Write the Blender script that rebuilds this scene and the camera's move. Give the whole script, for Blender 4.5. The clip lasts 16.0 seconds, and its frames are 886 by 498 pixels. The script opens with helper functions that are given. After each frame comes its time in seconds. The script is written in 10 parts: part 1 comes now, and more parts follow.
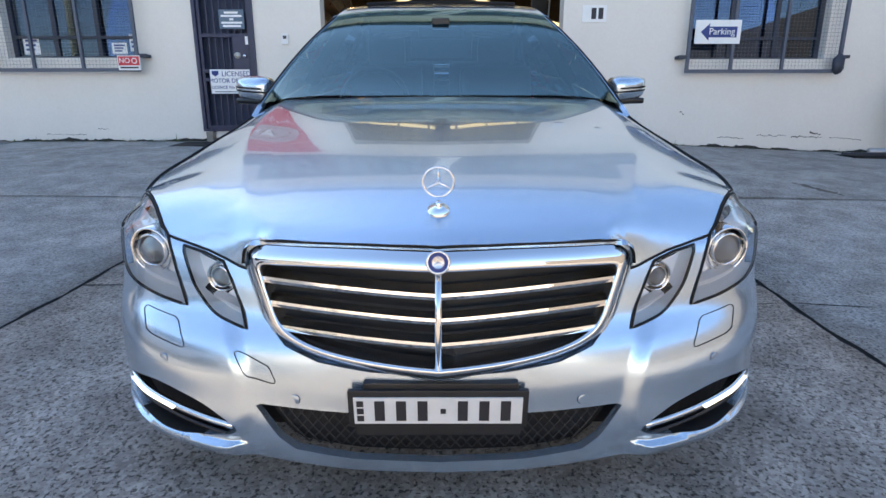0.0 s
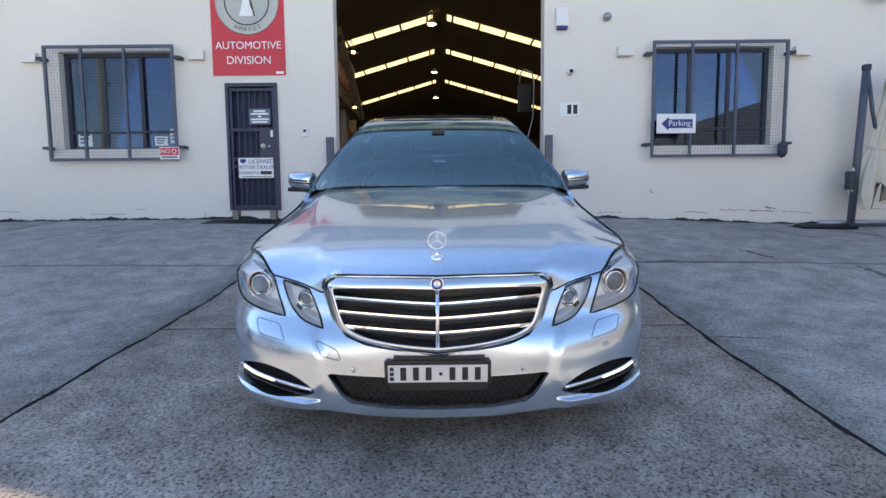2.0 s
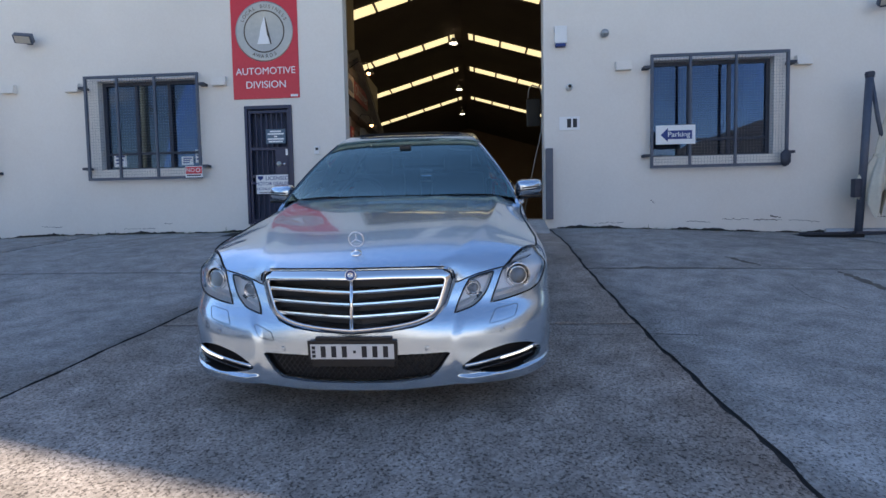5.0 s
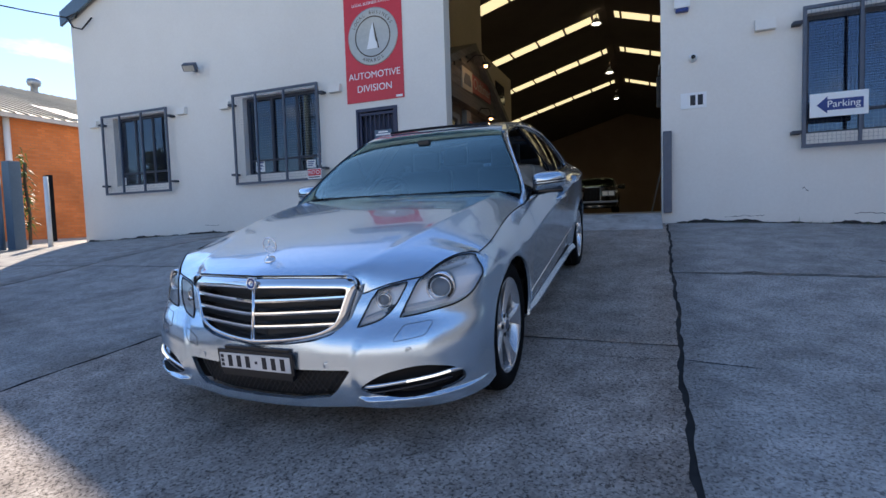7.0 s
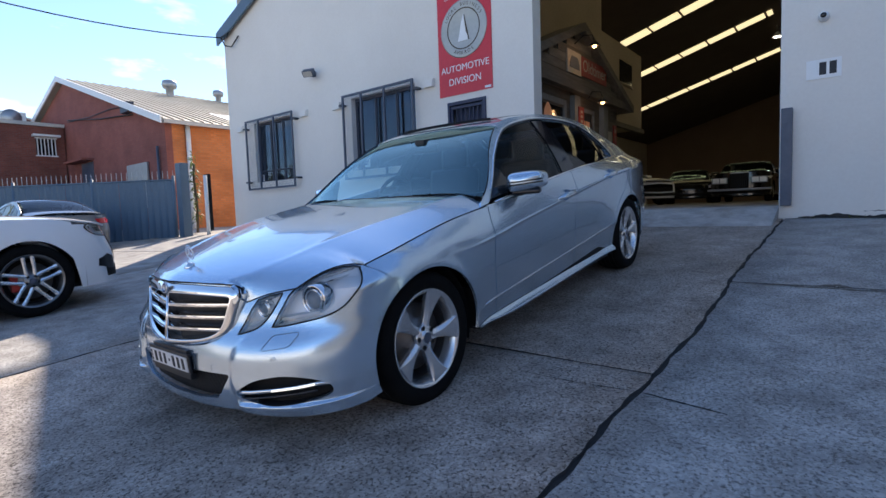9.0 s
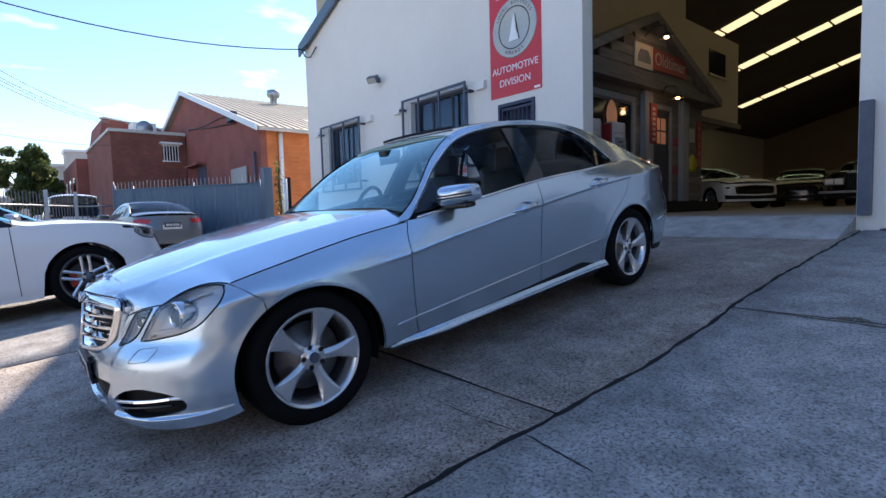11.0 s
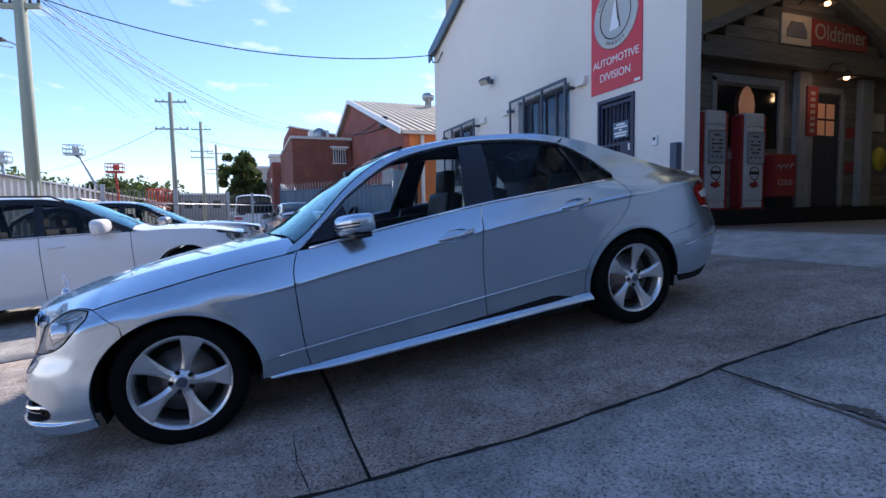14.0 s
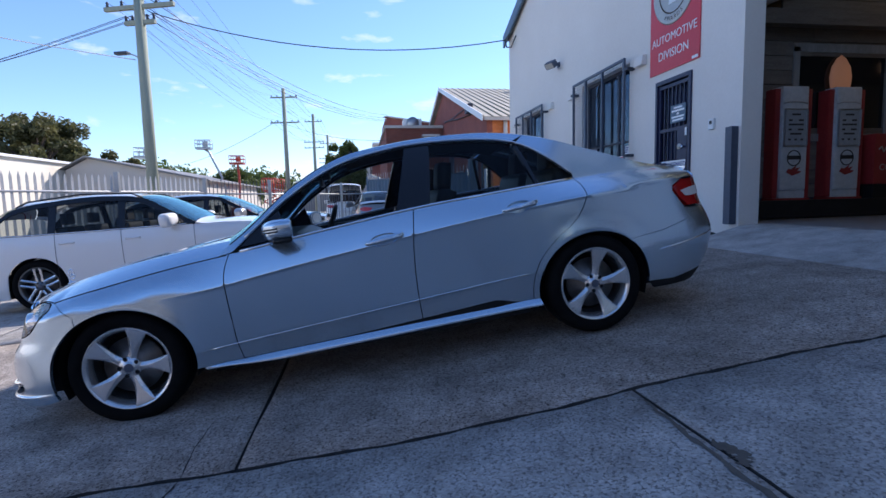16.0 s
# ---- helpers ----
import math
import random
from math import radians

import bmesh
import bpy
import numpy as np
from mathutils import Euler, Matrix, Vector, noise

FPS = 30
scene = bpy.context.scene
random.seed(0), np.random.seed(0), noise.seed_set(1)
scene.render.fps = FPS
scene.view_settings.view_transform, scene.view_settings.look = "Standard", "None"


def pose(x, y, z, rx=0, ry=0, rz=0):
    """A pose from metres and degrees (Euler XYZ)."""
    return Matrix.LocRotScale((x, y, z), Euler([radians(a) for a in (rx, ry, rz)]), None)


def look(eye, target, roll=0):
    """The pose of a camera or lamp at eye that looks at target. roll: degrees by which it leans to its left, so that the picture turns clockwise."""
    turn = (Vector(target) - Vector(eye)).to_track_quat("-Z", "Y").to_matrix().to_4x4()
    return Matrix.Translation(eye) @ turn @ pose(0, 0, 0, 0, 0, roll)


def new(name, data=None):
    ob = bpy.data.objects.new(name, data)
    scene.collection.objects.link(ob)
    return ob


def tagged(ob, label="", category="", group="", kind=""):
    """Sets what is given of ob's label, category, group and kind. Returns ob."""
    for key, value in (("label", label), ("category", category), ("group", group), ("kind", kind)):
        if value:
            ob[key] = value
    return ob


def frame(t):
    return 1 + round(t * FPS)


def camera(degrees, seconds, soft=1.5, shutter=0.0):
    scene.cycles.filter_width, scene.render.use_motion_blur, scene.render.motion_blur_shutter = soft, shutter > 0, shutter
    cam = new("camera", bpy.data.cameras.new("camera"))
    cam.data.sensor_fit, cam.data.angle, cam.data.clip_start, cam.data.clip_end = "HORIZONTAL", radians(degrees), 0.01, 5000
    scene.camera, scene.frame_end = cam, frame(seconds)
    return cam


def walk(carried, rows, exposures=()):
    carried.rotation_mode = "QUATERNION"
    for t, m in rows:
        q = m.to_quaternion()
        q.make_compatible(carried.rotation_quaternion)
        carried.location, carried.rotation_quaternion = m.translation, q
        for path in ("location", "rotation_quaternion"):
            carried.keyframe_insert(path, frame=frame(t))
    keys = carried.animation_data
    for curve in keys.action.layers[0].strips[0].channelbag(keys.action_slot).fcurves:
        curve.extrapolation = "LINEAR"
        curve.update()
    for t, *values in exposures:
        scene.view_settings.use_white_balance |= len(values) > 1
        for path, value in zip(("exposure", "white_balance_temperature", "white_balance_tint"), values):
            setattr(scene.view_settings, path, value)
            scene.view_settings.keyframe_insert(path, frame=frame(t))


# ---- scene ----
cam = camera(82.3, 16.0)
METRES, EYE, TILT, LEAN, TURN = 7.67, 1.035, 0.0, 0.0, 0.0
ROWS = [
    (0.0, 0.0, 0.0, 0.0, -0.02, -13.36, 0.07),
    (0.5, -0.0021, -0.0223, 0.0019, -0.05, -11.11, 0.21),
    (1.0, -0.0043, -0.0519, 0.0028, -0.08, -8.91, 0.35),
    (1.5, -0.0016, -0.0787, 0.0042, -0.12, -7.21, 0.46),
    (2.0, 0.0013, -0.1085, 0.0026, -0.13, -4.94, 0.55),
    (2.5, -0.002, -0.1348, 0.0027, -0.15, -3.14, 0.51),
    (3.0, -0.0014, -0.1574, 0.001, -0.41, -2.63, 0.7),
    (5.5, 0.1045, -0.1438, -0.0052, 7.61, -3.4, 1.41),
    (6.0, 0.1398, -0.128, -0.0038, 13.28, -3.4, 1.27),
    (6.5, 0.1656, -0.1059, -0.0043, 17.61, -3.41, 1.55),
    (7.0, 0.1989, -0.0842, -0.0027, 21.87, -3.5, 1.84),
    (7.5, 0.2367, -0.0631, 0.0007, 27.88, -3.54, 1.63),
    (8.0, 0.2624, -0.0404, -0.0, 30.26, -3.9, 1.52),
    (8.5, 0.2885, -0.0194, 0.0027, 33.76, -4.44, 1.83),
    (9.0, 0.3186, 0.0001, 0.0054, 38.52, -4.33, 2.0),
    (11.5, 0.4138, 0.1281, 0.0155, 52.18, -4.01, 1.83),
    (12.0, 0.426, 0.1542, 0.0193, 55.87, -3.9, 2.07),
    (12.5, 0.4454, 0.1851, 0.0242, 61.87, -3.82, 1.41),
    (13.0, 0.4541, 0.2142, 0.0249, 63.73, -3.83, 1.17),
    (13.5, 0.4628, 0.248, 0.0291, 65.88, -4.15, 0.75),
    (14.0, 0.4778, 0.2828, 0.0339, 68.86, -4.16, 1.01),
    (14.5, 0.4874, 0.3149, 0.0351, 71.48, -4.35, 1.12),
    (15.0, 0.4939, 0.3474, 0.0396, 73.9, -5.28, 1.19),
    (15.5, 0.5066, 0.3828, 0.0444, 77.76, -5.32, 1.31),
    (16.0, 0.5154, 0.4151, 0.0463, 80.8, -5.63, 1.35),
]
EXPOSURES = [(0.0, 1.72, 7200, 11), (3.0, 1.38, 7150, 14), (5.4, 0.92, 6250, 13), (9.0, 0.86, 6050, 13), (11.4, 0.98, 5950, 14), (12.5, 0.84, 5850, 16), (14.5, 0.71, 5550, 17), (16.0, 0.60, 5450, 17)]
walk(cam, [(t, pose(0, 0, EYE, TILT, LEAN, TURN) @ pose(METRES * x, METRES * y, METRES * z, 90 + pitch, roll, yaw)) for t, x, y, z, yaw, pitch, roll in ROWS], EXPOSURES)

# ---- light ----
SUN_TO = Vector((-0.82, 0.863, 0.955)).normalized()
sun = new("sun", bpy.data.lights.new("sun", "SUN"))
sun.data.energy, sun.data.angle, sun.data.color = 5.0, radians(0.53), (1.0, 0.85, 0.66)
sun.matrix_world = look((0, 0, 30), Vector((0, 0, 30)) - SUN_TO)
world = bpy.data.worlds.new("sky")
scene.world = world
world.use_nodes = True
wn, wl = world.node_tree.nodes, world.node_tree.links
wn.clear()
sky = wn.new("ShaderNodeTexSky")
sky.sky_type, sky.sun_disc = "NISHITA", False
sky.sun_elevation = math.asin(SUN_TO.z)
sky.sun_rotation = math.atan2(SUN_TO.x, SUN_TO.y)
sky.air_density, sky.dust_density, sky.ozone_density = 1.0, 0.12, 2.8
geo = wn.new("ShaderNodeTexCoord")
mapn = wn.new("ShaderNodeMapping")
mapn.inputs["Scale"].default_value = (1.6, 1.6, 5.0)
mapn.inputs["Location"].default_value = (0.35, 0.1, 0.0)
cn = wn.new("ShaderNodeTexNoise")
cn.inputs["Scale"].default_value, cn.inputs["Detail"].default_value, cn.inputs["Roughness"].default_value = 4.2, 9.0, 0.55
cr = wn.new("ShaderNodeValToRGB")
cr.color_ramp.elements[0].position, cr.color_ramp.elements[1].position = 0.60, 0.70
cr.color_ramp.elements[1].color = (0.85, 0.85, 0.85, 1)
cmix = wn.new("ShaderNodeMix")
cmix.data_type = "RGBA"
cmix.inputs["B"].default_value = (5.6, 5.7, 5.9, 1)
bg, wo = wn.new("ShaderNodeBackground"), wn.new("ShaderNodeOutputWorld")
bg.inputs["Strength"].default_value = 0.13
wl.new(geo.outputs["Generated"], mapn.inputs["Vector"])
wl.new(mapn.outputs["Vector"], cn.inputs["Vector"])
wl.new(cn.outputs["Fac"], cr.inputs["Fac"])
sep, thin, cover = wn.new("ShaderNodeSeparateXYZ"), wn.new("ShaderNodeMapRange"), wn.new("ShaderNodeMath")
thin.inputs["From Min"].default_value, thin.inputs["From Max"].default_value = 0.26, 0.48
thin.inputs["To Min"].default_value, thin.inputs["To Max"].default_value = 1.0, 0.0
cover.operation = "MULTIPLY"
wl.new(geo.outputs["Generated"], sep.inputs["Vector"])
wl.new(sep.outputs["Z"], thin.inputs["Value"])
wl.new(cr.outputs["Color"], cover.inputs[0])
wl.new(thin.outputs["Result"], cover.inputs[1])
wl.new(cover.outputs["Value"], cmix.inputs["Factor"])
wl.new(sky.outputs["Color"], cmix.inputs["A"])
wl.new(cmix.outputs["Result"], bg.inputs["Color"])
wl.new(bg.outputs["Background"], wo.inputs["Surface"])


# ---- materials ----
def nodes_of(name):
    m = bpy.data.materials.new(name)
    m.use_nodes = True
    return m, m.node_tree.nodes, m.node_tree.links, m.node_tree.nodes["Principled BSDF"]


def surf(name, c1, c2=None, rough=0.6, metal=0.0, big=0.7, fine=18.0, bump=0.0, bump_d=0.002, spec=0.5, coat=0.0, rand=0.0, rough2=None, mix=0.5, stretch=(1, 1, 1)):
    """A surface whose colour wanders between c1 and c2 at two scales, with fine relief."""
    m, n, l, p = nodes_of(name)
    c2 = c2 or tuple(0.86 * c for c in c1)
    tc, mp = n.new("ShaderNodeTexCoord"), n.new("ShaderNodeMapping")
    mp.inputs["Scale"].default_value = stretch
    l.new(tc.outputs["Object"], mp.inputs["Vector"])
    fac = []
    for sc, det in ((big, 5.0), (fine, 6.0)):
        t = n.new("ShaderNodeTexNoise")
        t.inputs["Scale"].default_value, t.inputs["Detail"].default_value, t.inputs["Roughness"].default_value = sc, det, 0.62
        l.new(mp.outputs["Vector"], t.inputs["Vector"])
        fac.append(t)
    add = n.new("ShaderNodeMix")
    add.inputs["Factor"].default_value = mix
    l.new(fac[0].outputs["Fac"], add.inputs["A"])
    l.new(fac[1].outputs["Fac"], add.inputs["B"])
    rp = n.new("ShaderNodeValToRGB")
    rp.color_ramp.elements[0].position, rp.color_ramp.elements[1].position = 0.34, 0.66
    rp.color_ramp.elements[0].color, rp.color_ramp.elements[1].color = (*c1, 1), (*c2, 1)
    l.new(add.outputs["Result"], rp.inputs["Fac"])
    col = rp.outputs["Color"]
    if rand:
        oi, hs = n.new("ShaderNodeObjectInfo"), n.new("ShaderNodeHueSaturation")
        mr = n.new("ShaderNodeMapRange")
        mr.inputs["To Min"].default_value, mr.inputs["To Max"].default_value = 1 - rand, 1 + rand
        l.new(oi.outputs["Random"], mr.inputs["Value"])
        l.new(mr.outputs["Result"], hs.inputs["Value"])
        l.new(col, hs.inputs["Color"])
        col = hs.outputs["Color"]
    l.new(col, p.inputs["Base Color"])
    p.inputs["Metallic"].default_value, p.inputs["Roughness"].default_value = metal, rough
    p.inputs["Specular IOR Level"].default_value = spec
    if rough2 is not None:
        mr2 = n.new("ShaderNodeMapRange")
        mr2.inputs["From Min"].default_value, mr2.inputs["From Max"].default_value = 0.35, 0.65
        mr2.inputs["To Min"].default_value, mr2.inputs["To Max"].default_value = rough, rough2
        l.new(fac[0].outputs["Fac"], mr2.inputs["Value"])
        l.new(mr2.outputs["Result"], p.inputs["Roughness"])
    if coat:
        p.inputs["Coat Weight"].default_value, p.inputs["Coat Roughness"].default_value = coat, 0.03
    if bump:
        b = n.new("ShaderNodeBump")
        b.inputs["Strength"].default_value, b.inputs["Distance"].default_value = bump, bump_d
        l.new(fac[1].outputs["Fac"], b.inputs["Height"])
        l.new(b.outputs["Normal"], p.inputs["Normal"])
    return m


def plain(name, c, rough=0.5, metal=0.0, spec=0.5):
    m, n, l, p = nodes_of(name)
    p.inputs["Base Color"].default_value = (*c, 1)
    p.inputs["Roughness"].default_value, p.inputs["Metallic"].default_value = rough, metal
    p.inputs["Specular IOR Level"].default_value = spec
    return m


def glow(name, c, strength):
    m, n, l, p = nodes_of(name)
    p.inputs["Base Color"].default_value = (*c, 1)
    p.inputs["Emission Color"].default_value = (*c, 1)
    p.inputs["Emission Strength"].default_value = strength
    return m


def clear_glass(name, tint, gloss=0.0, ior=1.75, sheen=(1, 1, 1)):
    """Thin pane: tinted see-through mixed with a mirror by Fresnel."""
    m, n, l, p = nodes_of(name)
    n.remove(p)
    out = n["Material Output"]
    tr, gl, mx, fr = n.new("ShaderNodeBsdfTransparent"), n.new("ShaderNodeBsdfGlossy"), n.new("ShaderNodeMixShader"), n.new("ShaderNodeFresnel")
    tr.inputs["Color"].default_value = (*tint, 1)
    gl.inputs["Roughness"].default_value = gloss
    gl.inputs["Color"].default_value = (*sheen, 1)
    fr.inputs["IOR"].default_value = ior
    l.new(fr.outputs["Fac"], mx.inputs["Fac"])
    l.new(tr.outputs["BSDF"], mx.inputs[1])
    l.new(gl.outputs["BSDF"], mx.inputs[2])
    l.new(mx.outputs["Shader"], out.inputs["Surface"])
    return m


def concrete(name, dark, light, agg, rand=0.06, rough=0.85):
    """Worn concrete: blotches, exposed aggregate specks, stains."""
    m, n, l, p = nodes_of(name)
    tc = n.new("ShaderNodeTexCoord")
    vec = tc.outputs["Object"]

    def noise_at(sc, det=6.0, ro=0.6):
        t = n.new("ShaderNodeTexNoise")
        t.inputs["Scale"].default_value, t.inputs["Detail"].default_value, t.inputs["Roughness"].default_value = sc, det, ro
        l.new(vec, t.inputs["Vector"])
        return t.outputs["Fac"]

    def ramp(v, a, b, ca, cb):
        r = n.new("ShaderNodeValToRGB")
        r.color_ramp.elements[0].position, r.color_ramp.elements[1].position = a, b
        r.color_ramp.elements[0].color, r.color_ramp.elements[1].color = (*ca, 1), (*cb, 1)
        l.new(v, r.inputs["Fac"])
        return r.outputs["Color"]

    def mul(a, b, f=1.0):
        x = n.new("ShaderNodeMix")
        x.data_type, x.blend_type = "RGBA", "MULTIPLY"
        x.inputs["Factor"].default_value = f
        l.new(a, x.inputs["A"])
        l.new(b, x.inputs["B"])
        return x.outputs["Result"]
    base = ramp(noise_at(0.55, 7.0, 0.65), 0.35, 0.68, dark, light)
    mid = ramp(noise_at(4.5, 5.0), 0.3, 0.7, (0.66, 0.645, 0.63), (1.12, 1.12, 1.12))
    specks = ramp(noise_at(74.0, 3.0, 0.65), 0.385, 0.46, (0.32, 0.305, 0.29), (1.07, 1.06, 1.04))
    vo = n.new("ShaderNodeTexVoronoi")
    vo.inputs["Scale"].default_value = 85.0
    l.new(vec, vo.inputs["Vector"])
    pebble = ramp(vo.outputs["Color"], 0.2, 0.95, (0.72, 0.70, 0.68), (1.22, 1.21, 1.19))
    stain = ramp(noise_at(1.1, 3.0, 0.5), 0.60, 0.74, (1, 1, 1), (0.62, 0.6, 0.58))
    col = mul(mul(mul(mul(base, mid), specks, agg), pebble, agg), stain, 0.8)
    oi, hs, mr = n.new("ShaderNodeObjectInfo"), n.new("ShaderNodeHueSaturation"), n.new("ShaderNodeMapRange")
    mr.inputs["To Min"].default_value, mr.inputs["To Max"].default_value = 1 - rand, 1 + rand
    l.new(oi.outputs["Random"], mr.inputs["Value"])
    l.new(mr.outputs["Result"], hs.inputs["Value"])
    l.new(col, hs.inputs["Color"])
    l.new(hs.outputs["Color"], p.inputs["Base Color"])
    p.inputs["Roughness"].default_value = rough
    p.inputs["Specular IOR Level"].default_value = 0.35
    b = n.new("ShaderNodeBump")
    b.inputs["Strength"].default_value, b.inputs["Distance"].default_value = 0.8, 0.004
    l.new(specks, b.inputs["Height"])
    l.new(b.outputs["Normal"], p.inputs["Normal"])
    return m


M_DRIVE = concrete("driveway concrete", (0.30, 0.272, 0.245), (0.475, 0.433, 0.40), 1.05)
M_DRIVE2 = concrete("pale driveway concrete", (0.365, 0.355, 0.34), (0.49, 0.475, 0.455), 0.75)
M_GROUND = concrete("yard concrete", (0.35, 0.325, 0.29), (0.49, 0.46, 0.42), 0.5)
M_JOINT = surf("joint filler", (0.018, 0.017, 0.017), (0.04, 0.037, 0.034), 0.9)
M_APRON = concrete("pale apron concrete", (0.42, 0.41, 0.39), (0.55, 0.53, 0.5), 0.3)
M_WALL = surf("cream wall paint", (0.71, 0.665, 0.60), (0.785, 0.745, 0.68), 0.65, big=0.45, fine=26.0, bump=0.25, bump_d=0.004, mix=0.35)
M_STEEL = surf("blue grey painted steel", (0.055, 0.068, 0.10), (0.085, 0.10, 0.135), 0.45, big=3.0, bump=0.1)
M_DOORNAVY = surf("navy enamelled steel", (0.014, 0.017, 0.05), (0.024, 0.028, 0.07), 0.4, big=3.0)
M_STEEL_DK = surf("dark navy painted steel", (0.02, 0.025, 0.042), (0.035, 0.04, 0.06), 0.5, big=3.0)
M_WHITE = surf("white painted metal", (0.74, 0.74, 0.72), (0.8, 0.8, 0.79), 0.4, big=3.0)
M_SIGNWHITE = surf("white sign plastic", (0.78, 0.78, 0.76), (0.82, 0.82, 0.82), 0.35, big=2.0)
M_RED = surf("red sign vinyl", (0.56, 0.025, 0.038), (0.62, 0.035, 0.05), 0.4, big=2.0)
M_BLACK = surf("black plastic", (0.012, 0.012, 0.013), (0.02, 0.02, 0.021), 0.45, big=4.0)
M_INK = plain("dark ink", (0.02, 0.02, 0.025), 0.6)
M_NAVYINK = plain("navy ink", (0.01, 0.035, 0.19), 0.5)
M_SILVERPAINT = surf("silver print", (0.42, 0.41, 0.37), (0.52, 0.5, 0.45), 0.4, metal=0.3, big=3.0)
# blue sheen tints the mirror part to look like reflected blue sky
M_WINGLASS = clear_glass("window glass", (0.24, 0.34, 0.52), ior=1.85, sheen=(0.62, 0.78, 1.0))
# near-black blue: the gloom of unlit interiors is put into the colour
M_ROOM_GLOOM = surf("painted room gloom", (0.03, 0.04, 0.075), (0.05, 0.06, 0.10), 0.9)
M_BLIND = surf("blue blind slats", (0.055, 0.09, 0.19), (0.085, 0.13, 0.25), 0.6)
M_FLOOR_IN = surf("workshop floor", (0.20, 0.195, 0.185), (0.30, 0.29, 0.28), 0.35, big=0.5, rough2=0.55)
M_WALL_IN = surf("workshop wall", (0.40, 0.34, 0.25), (0.50, 0.43, 0.32), 0.85, big=0.5, bump=0.2)
# dark finish of the unseen wall that holds back sky light
M_SKY_BLOCK = surf("unseen dark blocking wall", (0.13, 0.12, 0.115), (0.19, 0.175, 0.165), 0.85, big=0.4)
M_STAIN = surf("dark damp stain", (0.08, 0.068, 0.055), (0.15, 0.125, 0.10), 0.8, big=4.0)
M_REAR_IN = surf("brown rear wall", (0.26, 0.19, 0.15), (0.36, 0.27, 0.21), 0.9, big=0.4, bump=0.2)
M_ROOF_IN = surf("dark roof lining", (0.10, 0.075, 0.07), (0.15, 0.115, 0.105), 0.9)
# emission stands in for daylight coming through the sheet
M_SKYLIGHT = glow("self-lit skylight sheet", (1.0, 0.82, 0.42), 0.62)
M_BULB = glow("lamp bulb", (1.0, 0.55, 0.2), 6.0)
M_ROOFMETAL = surf("weathered roof metal", (0.31, 0.285, 0.22), (0.42, 0.385, 0.30), 0.6, metal=0.1, big=0.6)
M_FENCE = surf("blue grey fence sheet", (0.085, 0.135, 0.19), (0.11, 0.165, 0.22), 0.5, big=1.0)
M_TIMBER = surf("weathered grey timber", (0.09, 0.08, 0.07), (0.21, 0.19, 0.165), 0.85, big=1.5, fine=22, bump=0.6, rand=0.25, stretch=(1, 8, 8))
M_TIMBER_P = surf("weathered pole timber", (0.26, 0.29, 0.22), (0.38, 0.40, 0.32), 0.85, big=1.5, fine=22, bump=0.5, stretch=(6, 6, 0.6))
def foliage(name, c1, c2):
    """Leaves that let part of the light through."""
    m = surf(name, c1, c2, 0.55, big=0.8, fine=6.0)
    n, l = m.node_tree.nodes, m.node_tree.links
    p, tr, mx = n["Principled BSDF"], n.new("ShaderNodeBsdfTranslucent"), n.new("ShaderNodeMixShader")
    l.new(p.inputs["Base Color"].links[0].from_socket, tr.inputs["Color"])
    mx.inputs["Fac"].default_value = 0.45
    l.new(p.outputs["BSDF"], mx.inputs[1])
    l.new(tr.outputs["BSDF"], mx.inputs[2])
    l.new(mx.outputs["Shader"], n["Material Output"].inputs["Surface"])
    return m


M_LEAF = foliage("leaves", (0.06, 0.095, 0.02), (0.14, 0.17, 0.05))
M_GUMLEAF = foliage("olive gum leaves", (0.055, 0.068, 0.022), (0.16, 0.15, 0.06))
M_PALE = surf("weathered white steel", (0.42, 0.43, 0.44), (0.56, 0.56, 0.56), 0.5, metal=0.1, big=2.0)
M_BARK = surf("bark", (0.07, 0.05, 0.035), (0.13, 0.10, 0.075), 0.9, bump=0.6)
M_CANVAS = surf("cream canvas", (0.55, 0.50, 0.40), (0.66, 0.61, 0.50), 0.9, big=2.0, bump=0.3)
M_GALV = surf("galvanised steel", (0.34, 0.35, 0.36), (0.45, 0.46, 0.47), 0.4, metal=0.7, big=2.5)


# ---- mesh helpers ----
def mesh_of(name, bm, mats, smooth=False):
    me = bpy.data.meshes.new(name)
    bm.normal_update()
    bm.to_mesh(me)
    bm.free()
    for m in (mats if isinstance(mats, (list, tuple)) else [mats]):
        me.materials.append(m)
    if smooth:
        me.shade_smooth()
    return me


def part(name, bm, mats, parent=None, label="", smooth=False):
    ob = new(name, mesh_of(name, bm, mats, smooth))
    if parent is not None:
        ob.parent = parent
    return tagged(ob, label)


def holder(name, m, label, category, group="", kind=""):
    ob = new(name)
    ob.empty_display_size = 0.1
    ob.matrix_world = m
    return tagged(ob, label, category, group, kind)


